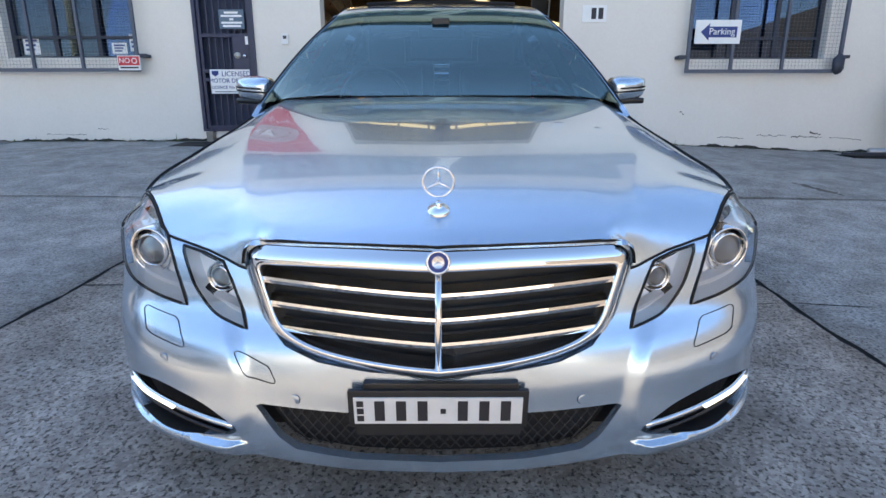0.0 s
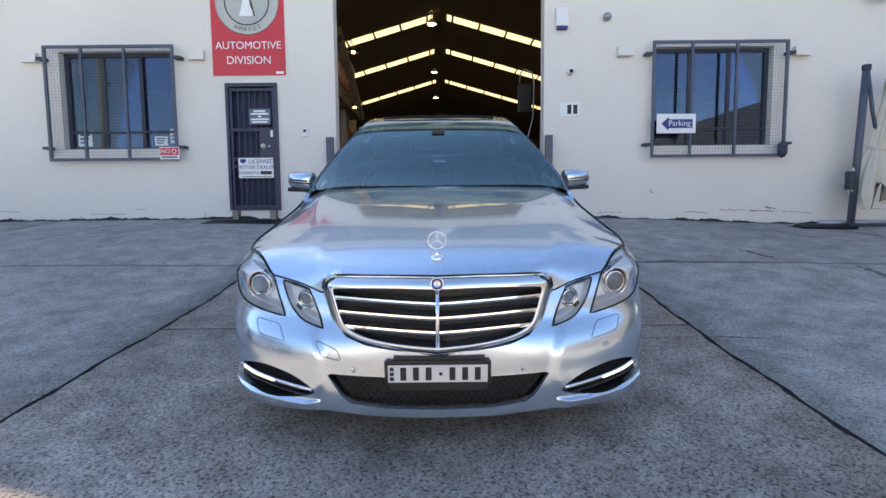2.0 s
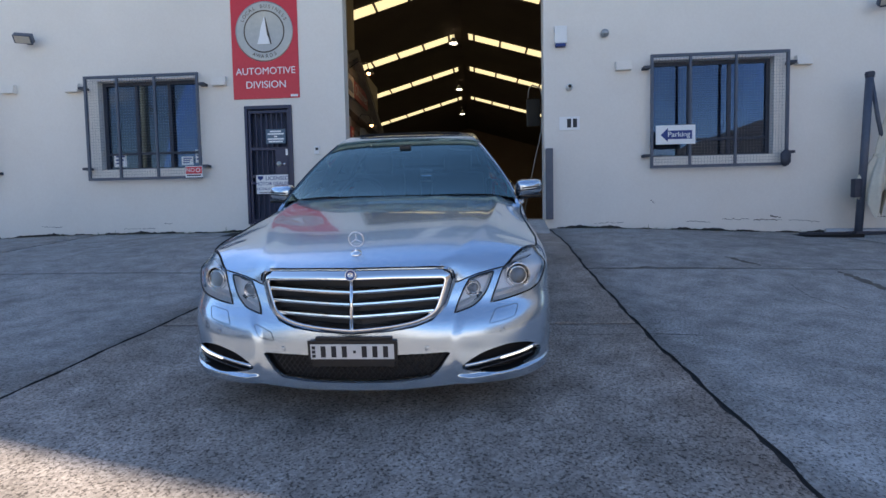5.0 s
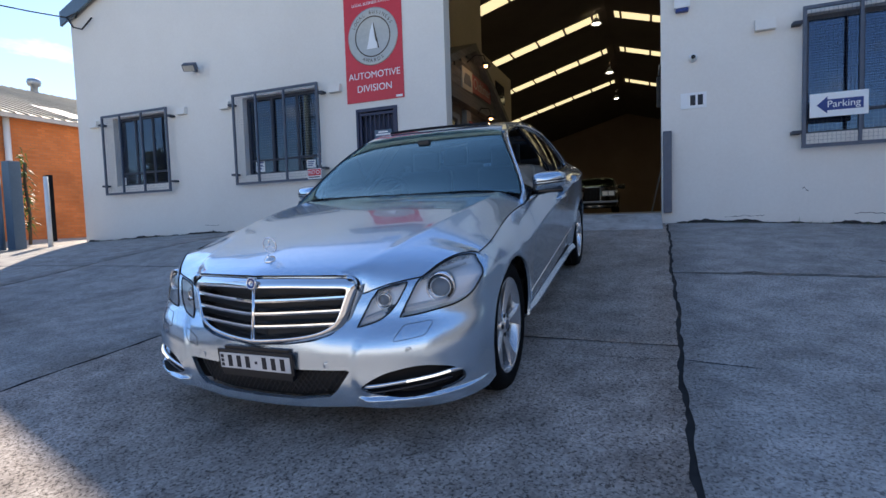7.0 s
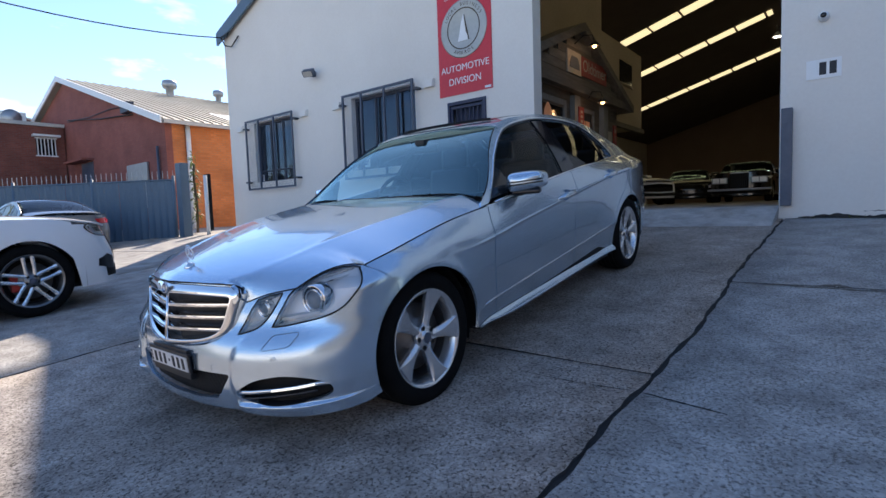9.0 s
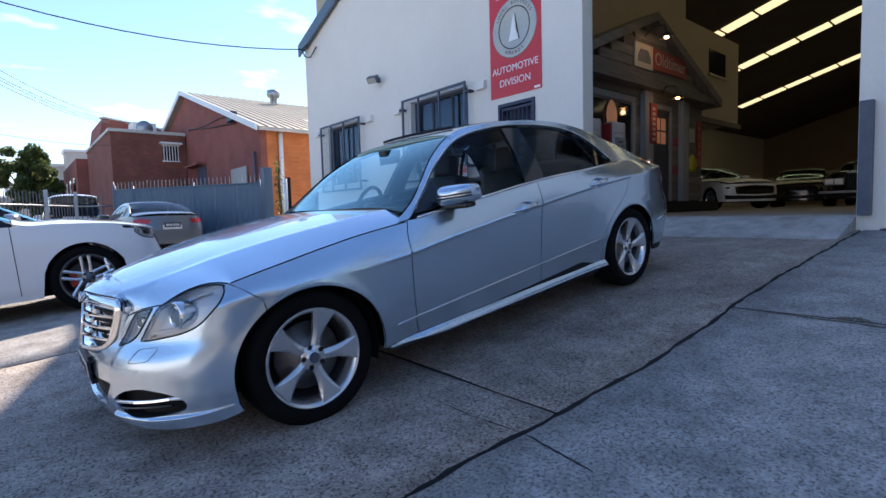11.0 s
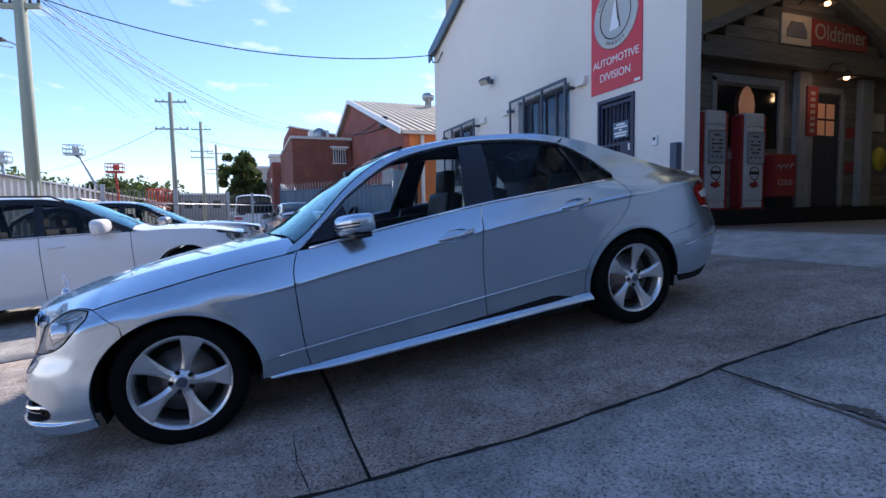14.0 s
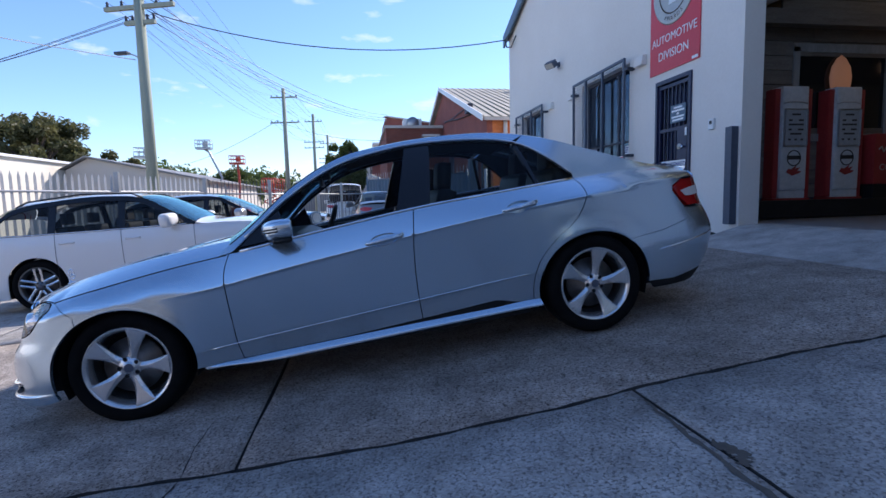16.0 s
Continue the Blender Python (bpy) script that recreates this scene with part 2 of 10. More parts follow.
def add_box(bm, x0, x1, y0, y1, z0, z1, bevel=0.0, m=None, mi=0):
    vs = [bm.verts.new((x, y, z)) for z in (z0, z1) for y in (y0, y1) for x in (x0, x1)]
    fs = [bm.faces.new([vs[i] for i in f]) for f in ((0, 2, 3, 1), (4, 5, 7, 6), (0, 1, 5, 4), (2, 6, 7, 3), (0, 4, 6, 2), (1, 3, 7, 5))]
    for f in fs:
        f.material_index = mi
    if bevel:
        es = list({e for f in fs for e in f.edges})
        r = bmesh.ops.bevel(bm, geom=es, offset=bevel, segments=2, affect="EDGES", profile=0.7)
        vs = list({v for f in r["faces"] for v in f.verts} | {v for v in vs if v.is_valid})
        for f in r["faces"]:
            f.material_index = mi
    if m is not None:
        bmesh.ops.transform(bm, matrix=m, verts=[v for v in vs if v.is_valid])
    return bm


def box(x0, x1, y0, y1, z0, z1, bevel=0.0):
    return add_box(bmesh.new(), x0, x1, y0, y1, z0, z1, bevel)


def add_tube(bm, a, b, r0, r1=None, seg=12, caps=True, mi=0):
    a, b = Vector(a), Vector(b)
    r1 = r0 if r1 is None else r1
    q = (b - a).to_track_quat("Z", "Y")
    rings = []
    for p, r in ((a, r0), (b, r1)):
        rings.append([bm.verts.new(p + q @ Vector((r * math.cos(k), r * math.sin(k), 0))) for k in (2 * math.pi * i / seg for i in range(seg))])
    for i in range(seg):
        f = bm.faces.new((rings[0][i], rings[0][(i + 1) % seg], rings[1][(i + 1) % seg], rings[1][i]))
        f.smooth, f.material_index = True, mi
    if caps:
        bm.faces.new(rings[0][::-1]).material_index = mi
        bm.faces.new(rings[1]).material_index = mi
    return bm


def tube(a, b, r0, r1=None, seg=12):
    return add_tube(bmesh.new(), a, b, r0, r1, seg)


def add_path_tube(bm, pts, r, seg=8, mi=0):
    pts = [Vector(p) for p in pts]
    rings = []
    for i, p in enumerate(pts):
        d = pts[min(i + 1, len(pts) - 1)] - pts[max(i - 1, 0)]
        q = d.to_track_quat("Z", "Y")
        rings.append([bm.verts.new(p + q @ Vector((r * math.cos(k), r * math.sin(k), 0))) for k in (2 * math.pi * j / seg for j in range(seg))])
    for a, b in zip(rings, rings[1:]):
        off = min(range(seg), key=lambda o: sum((a[j].co - b[(j + o) % seg].co).length for j in range(seg)))
        for j in range(seg):
            f = bm.faces.new((a[j], a[(j + 1) % seg], b[(j + 1 + off) % seg], b[(j + off) % seg]))
            f.smooth, f.material_index = True, mi
    bm.faces.new(rings[0][::-1]).material_index = mi
    bm.faces.new(rings[-1]).material_index = mi
    return bm


def add_lathe(bm, prof, seg=24, m=None, mi=0, closed=False):
    """Turns (radius, height) pairs round z."""
    rings = []
    for r, z in prof:
        rings.append([bm.verts.new((r * math.cos(k), r * math.sin(k), z)) for k in (2 * math.pi * i / seg for i in range(seg))] if r > 1e-5 else [bm.verts.new((0, 0, z))])
    pairs = list(zip(rings, rings[1:])) + ([(rings[-1], rings[0])] if closed else [])
    for a, b in pairs:
        for i in range(seg):
            j = (i + 1) % seg
            vs = [a[i % len(a)], a[j % len(a)], b[j % len(b)], b[i % len(b)]]
            vs = list(dict.fromkeys(vs))
            if len(vs) > 2:
                f = bm.faces.new(vs)
                f.smooth, f.material_index = True, mi
    if m is not None:
        bmesh.ops.transform(bm, matrix=m, verts=[v for r in rings for v in r])
    return bm


def add_prism(bm, poly, d0, d1, axis=1, mi=0):
    """Extrudes a polygon of (a, b) pairs along an axis (1: pairs are x, z; 2: x, y; 0: y, z)."""
    def at(p, d):
        return {0: (d, p[0], p[1]), 1: (p[0], d, p[1]), 2: (p[0], p[1], d)}[axis]
    lo, hi = [bm.verts.new(at(p, d0)) for p in poly], [bm.verts.new(at(p, d1)) for p in poly]
    fs = [bm.faces.new(lo[::-1]), bm.faces.new(hi)]
    for i in range(len(poly)):
        j = (i + 1) % len(poly)
        fs.append(bm.faces.new((lo[i], lo[j], hi[j], hi[i])))
    for f in fs:
        f.material_index = mi
    bmesh.ops.recalc_face_normals(bm, faces=fs)
    return bm


def prism(poly, d0, d1, axis=1):
    return add_prism(bmesh.new(), poly, d0, d1, axis)


def lettering(name, text, size, m, mat, parent=None, depth=0.002, align="CENTER", label=""):
    """Raised letters in the built-in font, facing -y; m places the middle of the line."""
    cu = bpy.data.curves.new(name, "FONT")
    cu.body, cu.size, cu.extrude, cu.align_x, cu.align_y = text, size, depth, align, "CENTER"
    tmp = bpy.data.objects.new("tmp", cu)
    scene.collection.objects.link(tmp)
    me = bpy.data.meshes.new_from_object(tmp.evaluated_get(bpy.context.evaluated_depsgraph_get()))
    bpy.data.objects.remove(tmp)
    bpy.data.curves.remove(cu)
    me.materials.clear()
    me.materials.append(mat)
    me.transform(m @ pose(0, 0, 0, 90, 0, 0))
    ob = new(name, me)
    if parent is not None:
        ob.parent = parent
    return tagged(ob, label)
# ---- ground ----
WALL_Y = 7.87
KY = (-400, -12, -5, -2, 0, 0.77, 1.77, 2.57, 3.54, 4.31, 4.68, 6, 7.87, 9.5, 400)
KZ = (-0.28, -0.25, -0.2, -0.13, 0, 0.075, 0.155, 0.215, 0.31, 0.42, 0.485, 0.655, 0.83, 0.9, 0.9)


def ease(t):
    t = min(max(t, 0), 1)
    return t * t * (3 - 2 * t)


def ground_z(x, y):
    z = sum(np.interp(y + d, KY, KZ) for d in (-0.4, -0.2, 0, 0.2, 0.4)) / 5
    drop = 0.16 * ease((x - 1.9) / 5) if x > 0 else 0.17 * ease((-x - 6.5) / 6) - 0.03 * ease((-x - 1.9) / 2)
    return float(z - drop * min(max(y / 7.87, 0), 1))


def sheet(bm, xs, ys, dz=0.0, mi=0):
    g = [[bm.verts.new((x, y, ground_z(x, y) + dz)) for x in xs] for y in ys]
    for j in range(len(ys) - 1):
        for i in range(len(xs) - 1):
            f = bm.faces.new((g[j][i], g[j][i + 1], g[j + 1][i + 1], g[j + 1][i]))
            f.smooth, f.material_index = True, mi
    return g


ground = part("ground", (lambda b: (sheet(b, [-900, -300, -120, -60, -40] + list(np.arange(-30, 31, 1.5)) + [40, 60, 120, 300, 900], [-900, -300, -100, -40, -20] + list(np.arange(-12, 13, 0.5)) + [20, 40, 100, 300, 900], -0.03), b)[1])(bmesh.new()), M_GROUND)
tagged(ground, "pale grey concrete yard reaching far off", "ground", kind="structure")
joint_bed = part("joint_bed", (lambda b: (sheet(b, list(np.arange(-11.6, 12.6, 1.1)), list(np.arange(-7.5, 7.9, 0.3)), -0.014), b)[1])(bmesh.new()), M_JOINT)
tagged(joint_bed, "dark filler in the joints between slabs", "joint", kind="structure")
pavement = holder("pavement", Matrix(), "worn grey-brown concrete driveway slabs with dark joints", "pavement", kind="structure")


def slab(xa, xb, ya, yb, mat):
    """One cast slab: xa and xb are (x at ya, x at yb)."""
    bm = bmesh.new()
    nx, ny = max(2, int((xb[0] - xa[0]) / 0.4)), max(2, int((yb - ya) / 0.07))
    rows = []
    for j in range(ny + 1):
        y = ya + (yb - ya) * j / ny
        k = j / ny
        l, r = xa[0] + (xa[1] - xa[0]) * k, xb[0] + (xb[1] - xb[0]) * k
        row = []
        for i in range(nx + 1):
            x = l + (r - l) * i / nx
            e = 0.0135 + 0.004 * math.sin(17 * y) + 0.003 * math.sin(41 * y + x)
            wob = 0.010 * math.sin(2.3 * y) + 0.007 * math.sin(7.7 * y + 1) + 0.003 * math.sin(23 * y + 2) + 0.002 * math.sin(47 * y)
            cross = 0.006 * math.sin(3.1 * x) + 0.004 * math.sin(13 * x + 1) + 0.003 * math.sin(37 * x)
            xx = x + (e + wob if i == 0 else -e + wob if i == nx else 0)
            yy = y + (0.008 + cross if j == 0 else -0.008 + cross if j == ny else 0)
            row.append(bm.verts.new((xx, yy, ground_z(xx, yy))))
        rows.append(row)
    for j in range(ny):
        for i in range(nx):
            bm.faces.new((rows[j][i], rows[j][i + 1], rows[j + 1][i + 1], rows[j + 1][i])).smooth = True
    edge = [e for e in bm.edges if e.is_boundary]
    ex = bmesh.ops.extrude_edge_only(bm, edges=edge)
    for v in ex["geom"]:
        if isinstance(v, bmesh.types.BMVert):
            v.co.z -= 0.05
        elif isinstance(v, bmesh.types.BMFace):
            v.material_index = 1
    return part("concrete_slab", bm, [mat, M_JOINT], pavement)


# ---- facade ----
wall = holder("wall_front", Matrix(), "cream painted rendered factory front with grilled windows and a tall opening", "wall", kind="structure")
GX, GZ, SLOPE, PARAPET, BACK_Y = 11.6, 6.25, 0.38, 8.35, 11.2


def gable(x):
    return GZ + SLOPE * (GX - abs(x))


KINK = GX - (PARAPET - GZ) / SLOPE


def front_top(x0, x1):
    """Points of the raking and then level top of the front, from x1 back to x0."""
    xs = [x0] + [k for k in (-KINK, KINK) if x0 < k < x1] + [x1]
    return [(x, min(gable(x), PARAPET)) for x in xs[::-1]]


def wall_piece(x0, x1, z0, z1=None):
    """A full-depth piece of the front; without z1 it runs up to the raking top."""
    if z1 is None:
        poly = [(x0, z0), (x1, z0)] + front_top(x0, x1)
    else:
        poly = [(x0, z0), (x1, z0), (x1, z1), (x0, z1)]
    return part("wall_panel", prism(poly, WALL_Y, WALL_Y + 0.28), M_WALL, wall)


WINS = {"far": (-10.34, -8.64, 2.0, 3.63), "left": (-6.36, -4.44, 2.03, 3.66), "right": (3.58, 5.58, 2.0, 3.65)}
DOOR = (-3.6, -2.73, 1.0, 3.12)
OPEN = (-1.76, 1.74, 0.97, 5.07)
marks = [-11.6]
for a_, b_, lo_z, hi_z in (WINS["far"], WINS["left"], DOOR, OPEN, WINS["right"]):
    wall_piece(marks[-1], a_, -0.5)
    if (a_, b_, lo_z, hi_z) != OPEN:
        wall_piece(a_, b_, -0.5, lo_z)
    wall_piece(a_, b_, hi_z)
    marks.append(b_)
wall_piece(marks[-1], 11.6, -0.5)
# side and rear walls, roof
D1 = 46.0
tagged(part("wall_opposite", box(-40, 40, -26.3, -26.0, -0.5, 5.0), M_WALL), "plain building front across the street", "wall", kind="structure")
# added out of view: cuts sky light on the right and darkens flank reflections
tagged(part("wall_sky_block", box(13.2, 13.5, -16.0, 7.6, -0.5, 5.2), M_SKY_BLOCK), "unseen wall added on the right to block sky light", "wall", kind="structure")
for i, x in enumerate((-11.6, 11.32)):
    tagged(part("wall_side_%d" % (i + 1), box(x, x + 0.28, WALL_Y + 0.28, D1, -0.5, 6.25), [M_WALL], None), "long blockwork side wall of the factory", "wall", kind="structure")
tagged(part("wall_rear", prism([(-11.6, -0.5), (11.6, -0.5), (11.6, GZ), (0, gable(0)), (-11.6, GZ)], D1, D1 + 0.28), M_REAR_IN), "dim rear wall of the workshop", "wall", kind="structure")
for i, s in enumerate((-1, 1)):
    tagged(part("roof_%d" % (i + 1), prism([(0, gable(0)), (s * 11.75, gable(11.75)), (s * 11.75, gable(11.75) + 0.12), (0, gable(0) + 0.12)], BACK_Y, D1 + 0.3), M_ROOF_IN), "dark lined sheet roof of the workshop", "roof", kind="structure")
    low = [(s * x, z) for x, z in ((KINK - 0.1, PARAPET), (11.78, gable(11.78)))]
    tagged(part("barge_trim_%d" % (i + 1), prism([(x, z - 0.18) for x, z in low] + [(x, z + 0.16) for x, z in low[::-1]], WALL_Y - 0.14, WALL_Y - 0.085), M_FENCE), "blue-grey metal barge capping on the raking wall top", "trim", kind="structure")
tagged(part("parapet_trim", box(-KINK + 0.1, KINK - 0.1, WALL_Y - 0.14, WALL_Y - 0.085, PARAPET - 0.16, PARAPET + 0.16), M_FENCE), "blue-grey metal capping on the level wall top", "trim", kind="structure")
tagged(part("roof_3", prism([(x, z + 0.004) for x, z in front_top(-11.75, 11.75)] + [(x, z + 0.12) for x, z in front_top(-11.75, 11.75)[::-1]], WALL_Y - 0.08, BACK_Y), M_ROOF_IN), "dark lined sheet roof behind the parapet", "roof", kind="structure")
tagged(part("wall_step", prism([(-KINK, PARAPET), (KINK, PARAPET), (0, gable(0))], BACK_Y - 0.06, BACK_Y - 0.002), M_ROOF_IN), "sheet-clad step up to the workshop roof", "wall", kind="structure")
tagged(part("floor", prism([(WALL_Y + 0.29, 0.4), (D1, 0.4), (D1, 1.02), (11.6, 1.01), (9.6, 1.0), (WALL_Y + 0.29, 0.99)], -11.3, 11.3, 0), M_FLOOR_IN), "smooth grey workshop concrete floor", "floor", kind="structure")
tagged(part("threshold", prism([(WALL_Y - 0.75, 0.5), (WALL_Y + 0.285, 0.5), (WALL_Y + 0.285, 0.988), (WALL_Y + 0.02, 0.97), (WALL_Y - 0.75, ground_z(0, WALL_Y - 0.75) + 0.004)], -1.755, 1.735, 0), M_APRON), "pale worn concrete threshold in the factory opening", "floor", kind="structure")
# ---- vehicle materials ----
def paint(name, c, flake=0.08, rough=0.33, metal=0.75):
    m, n, l, p = nodes_of(name)
    tc, t, rp = n.new("ShaderNodeTexCoord"), n.new("ShaderNodeTexNoise"), n.new("ShaderNodeValToRGB")
    t.inputs["Scale"].default_value, t.inputs["Detail"].default_value = 900.0, 2.0
    rp.color_ramp.elements[0].position, rp.color_ramp.elements[1].position = 0.3, 0.7
    rp.color_ramp.elements[0].color = (*(x * (1 - flake) for x in c), 1)
    rp.color_ramp.elements[1].color = (*(min(1, x * (1 + flake)) for x in c), 1)
    l.new(tc.outputs["Object"], t.inputs["Vector"])
    l.new(t.outputs["Fac"], rp.inputs["Fac"])
    l.new(rp.outputs["Color"], p.inputs["Base Color"])
    dn, mr = n.new("ShaderNodeTexNoise"), n.new("ShaderNodeMapRange")
    dn.inputs["Scale"].default_value, dn.inputs["Detail"].default_value = 6.0, 8.0
    mr.inputs["To Min"].default_value, mr.inputs["To Max"].default_value = rough - 0.02, rough + 0.02
    l.new(tc.outputs["Object"], dn.inputs["Vector"])
    l.new(dn.outputs["Fac"], mr.inputs["Value"])
    l.new(mr.outputs["Result"], p.inputs["Roughness"])
    p.inputs["Metallic"].default_value = metal
    p.inputs["Coat Weight"].default_value, p.inputs["Coat Roughness"].default_value, p.inputs["Coat IOR"].default_value = 1.0, 0.02, 1.5
    return m


M_PAINT = paint("silver metallic paint", (0.54, 0.655, 0.765), 0.08, 0.24, 0.86)
M_CHROME = plain("chrome", (0.82, 0.83, 0.84), 0.05, 1.0)
M_SATIN = surf("satin alloy", (0.66, 0.67, 0.68), (0.74, 0.75, 0.76), 0.27, metal=0.85, big=8.0)
M_SATIN_DK = surf("dark grey alloy", (0.17, 0.175, 0.18), (0.23, 0.235, 0.24), 0.30, metal=0.85, big=8.0)
M_BARREL = surf("dark wheel barrel", (0.05, 0.05, 0.052), (0.08, 0.08, 0.082), 0.5, metal=0.4, big=6.0)
M_TYRE = surf("tyre rubber", (0.006, 0.006, 0.0065), (0.011, 0.011, 0.011), 0.85, big=6.0, bump=0.2, spec=0.06)
M_DARK = surf("matt black trim", (0.008, 0.008, 0.009), (0.014, 0.014, 0.015), 0.7, big=6.0, spec=0.25)
M_MESH = surf("black mesh plastic", (0.006, 0.006, 0.007), (0.011, 0.011, 0.012), 0.55, big=6.0)
M_GLOSSBLACK = plain("gloss black", (0.010, 0.010, 0.012), 0.08)
M_PROJECTOR = plain("grey projector glass", (0.24, 0.25, 0.26), 0.05)
M_LENS = clear_glass("lamp lens", (0.97, 0.98, 1.0), ior=1.6)
M_SCREEN = clear_glass("windscreen glass", (0.66, 0.84, 0.84), ior=2.25, sheen=(0.68, 0.96, 0.96))
M_BAND = clear_glass("tinted screen band", (0.75, 0.72, 0.35))
M_SIDEGLASS = clear_glass("side glass", (0.97, 0.98, 0.98), ior=1.16)
M_TINT = clear_glass("tinted side glass", (0.50, 0.55, 0.57), ior=1.25)
M_PRIVACY = clear_glass("dark tinted car glass", (0.40, 0.44, 0.45), ior=1.33)
M_SUVLAMP = plain("smoky lamp glass", (0.42, 0.43, 0.42), 0.1, 0.5)
M_REFLECT = surf("lamp reflector", (0.94, 0.94, 0.93), (0.98, 0.98, 0.97), 0.25, metal=0.05, big=20.0)
M_LAMPGREY = surf("grey lamp moulding", (0.66, 0.67, 0.68), (0.74, 0.75, 0.76), 0.3, metal=0.2, big=12.0)
M_REDLENS = surf("red lamp plastic", (0.42, 0.012, 0.012), (0.5, 0.02, 0.018), 0.12, big=9.0, coat=1.0)
M_AMBER = plain("clear indicator plastic", (0.75, 0.72, 0.68), 0.15)
M_LED = glow("daytime lamp strip", (1.0, 0.93, 0.78), 0.6)
M_PLATE = surf("pale number plate", (0.62, 0.63, 0.62), (0.7, 0.7, 0.69), 0.4, big=9.0)
M_LEATHER = surf("black leather", (0.012, 0.012, 0.013), (0.020, 0.019, 0.019), 0.5, big=5.0, bump=0.2)
M_CLOTH = surf("grey headliner", (0.06, 0.06, 0.06), (0.085, 0.085, 0.08), 0.9, big=5.0)
M_RUST = surf("brake iron", (0.16, 0.15, 0.14), (0.25, 0.23, 0.22), 0.45, metal=0.8, big=10.0)

M_GLOSS = plain("dark glass", (0.012, 0.013, 0.016), 0.08)
M_WARMPANE = glow("warm lit pane", (0.55, 0.24, 0.12), 0.10)
M_SIGNRED = surf("faded red enamel", (0.20, 0.018, 0.02), (0.30, 0.028, 0.03), 0.45, big=4.0)
M_SIGNCREAM = surf("cream enamel", (0.33, 0.31, 0.27), (0.42, 0.39, 0.34), 0.5, big=4.0)
M_YELLOW = surf("yellow enamel", (0.50, 0.42, 0.03), (0.58, 0.5, 0.05), 0.5, big=4.0)
M_PUMPWHITE = surf("aged white enamel", (0.40, 0.43, 0.45), (0.56, 0.58, 0.60), 0.4, big=3.0)
M_DIAL = surf("pump dial glass", (0.25, 0.28, 0.31), (0.34, 0.37, 0.40), 0.2, big=3.0)
M_TIMBER_L = surf("pale weathered timber", (0.17, 0.175, 0.175), (0.29, 0.295, 0.29), 0.85, big=1.5, fine=20, bump=0.5, stretch=(8, 8, 1))
M_GRASS = surf("grass", (0.06, 0.11, 0.02), (0.13, 0.19, 0.04), 0.7, big=1.2)
# ---- windows, door and fittings of the front ----
def grilled_window(i, x0, x1, z0, z1, span, stickers=()):
    """A recessed dark window with a sliding sash, blind, and a welded security cage standing off the wall."""
    y = WALL_Y
    win = holder("window_%d" % i, Matrix.Translation((0, 0, 0)), "dark aluminium window behind a grey security cage with wire mesh", "window", kind="structure")
    fr = bmesh.new()
    t = 0.06
    for a in ((x0, x1, z1 - t, z1), (x0, x1, z0, z0 + t), (x0, x0 + t, z0 + t, z1 - t), (x1 - t, x1, z0 + t, z1 - t)):
        add_box(fr, a[0], a[1], y + 0.13, y + 0.19, a[2], a[3])
    part("window_frame", fr, M_STEEL_DK, win)
    n = 3
    for k in range(1, n):
        x = x0 + (x1 - x0) * k / n
        part("mullion", box(x - 0.03, x + 0.03, y + 0.135, y + 0.185, z0 + t, z1 - t, 0.004), M_STEEL_DK, win)
    part("transom", box(x0 + t, x1 - t, y + 0.12, y + 0.134, z0 + 0.30, z0 + 0.34, 0.004), M_STEEL_DK, win)
    for k in range(n):
        a, b = x0 + (x1 - x0) * k / n + 0.03, x0 + (x1 - x0) * (k + 1) / n - 0.03
        p = part("pane", box(a, b, y + 0.155, y + 0.160, z0 + t, z1 - t), M_WINGLASS, win)
        p.visible_shadow = False
    bl = bmesh.new()
    for k in range(int((z1 - z0 - 0.35) / 0.035)):  # slats stop above the transom
        z = z1 - 0.08 - 0.035 * k
        add_box(bl, x0 + 0.05, x1 - 0.05, -0.014, 0.014, -0.001, 0.001, 0, Matrix.Translation((0, y + 0.235, z)) @ pose(0, 0, 0, 35, 0, 0))
    tagged(part("blind_slats", bl, M_BLIND, win), kind="stuff")
    part("window_sill", box(x0, x1, y + 0.02, y + 0.13, z0 - 0.0, z0 + 0.025, 0.004), M_WALL, win)
    # room box coloured as if unlit
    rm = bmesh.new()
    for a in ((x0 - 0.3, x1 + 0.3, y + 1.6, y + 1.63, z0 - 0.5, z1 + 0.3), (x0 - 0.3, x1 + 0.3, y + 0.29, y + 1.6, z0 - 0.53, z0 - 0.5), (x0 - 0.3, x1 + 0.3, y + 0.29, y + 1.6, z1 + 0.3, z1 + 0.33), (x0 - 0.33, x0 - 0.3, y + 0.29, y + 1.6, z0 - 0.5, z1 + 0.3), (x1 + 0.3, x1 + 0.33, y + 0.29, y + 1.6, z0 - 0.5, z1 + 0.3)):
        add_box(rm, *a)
    part("office_room", rm, M_ROOM_GLOOM, win)
    # cage
    a0, a1, b0, b1, yc = span[0], span[1], z0 - 0.185, z1 + 0.06, y - 0.13
    cage = holder("window_cage", Matrix(), "grey steel security cage with fine wire mesh over a window", "grille", "window cages")
    for nm, q in (("rail", (a0, a1, b1 - 0.045, b1)), ("rail", (a0, a1, b0, b0 + 0.045)), ("stile", (a0, a0 + 0.045, b0 + 0.045, b1 - 0.045)), ("stile", (a1 - 0.045, a1, b0 + 0.045, b1 - 0.045))):
        part(nm, box(q[0], q[1], yc - 0.02, yc + 0.02, q[2], q[3], 0.004), M_STEEL, cage)
    for k in (1, 2):
        x = a0 + (a1 - a0) * (0.29 + 0.33 * (k - 1))
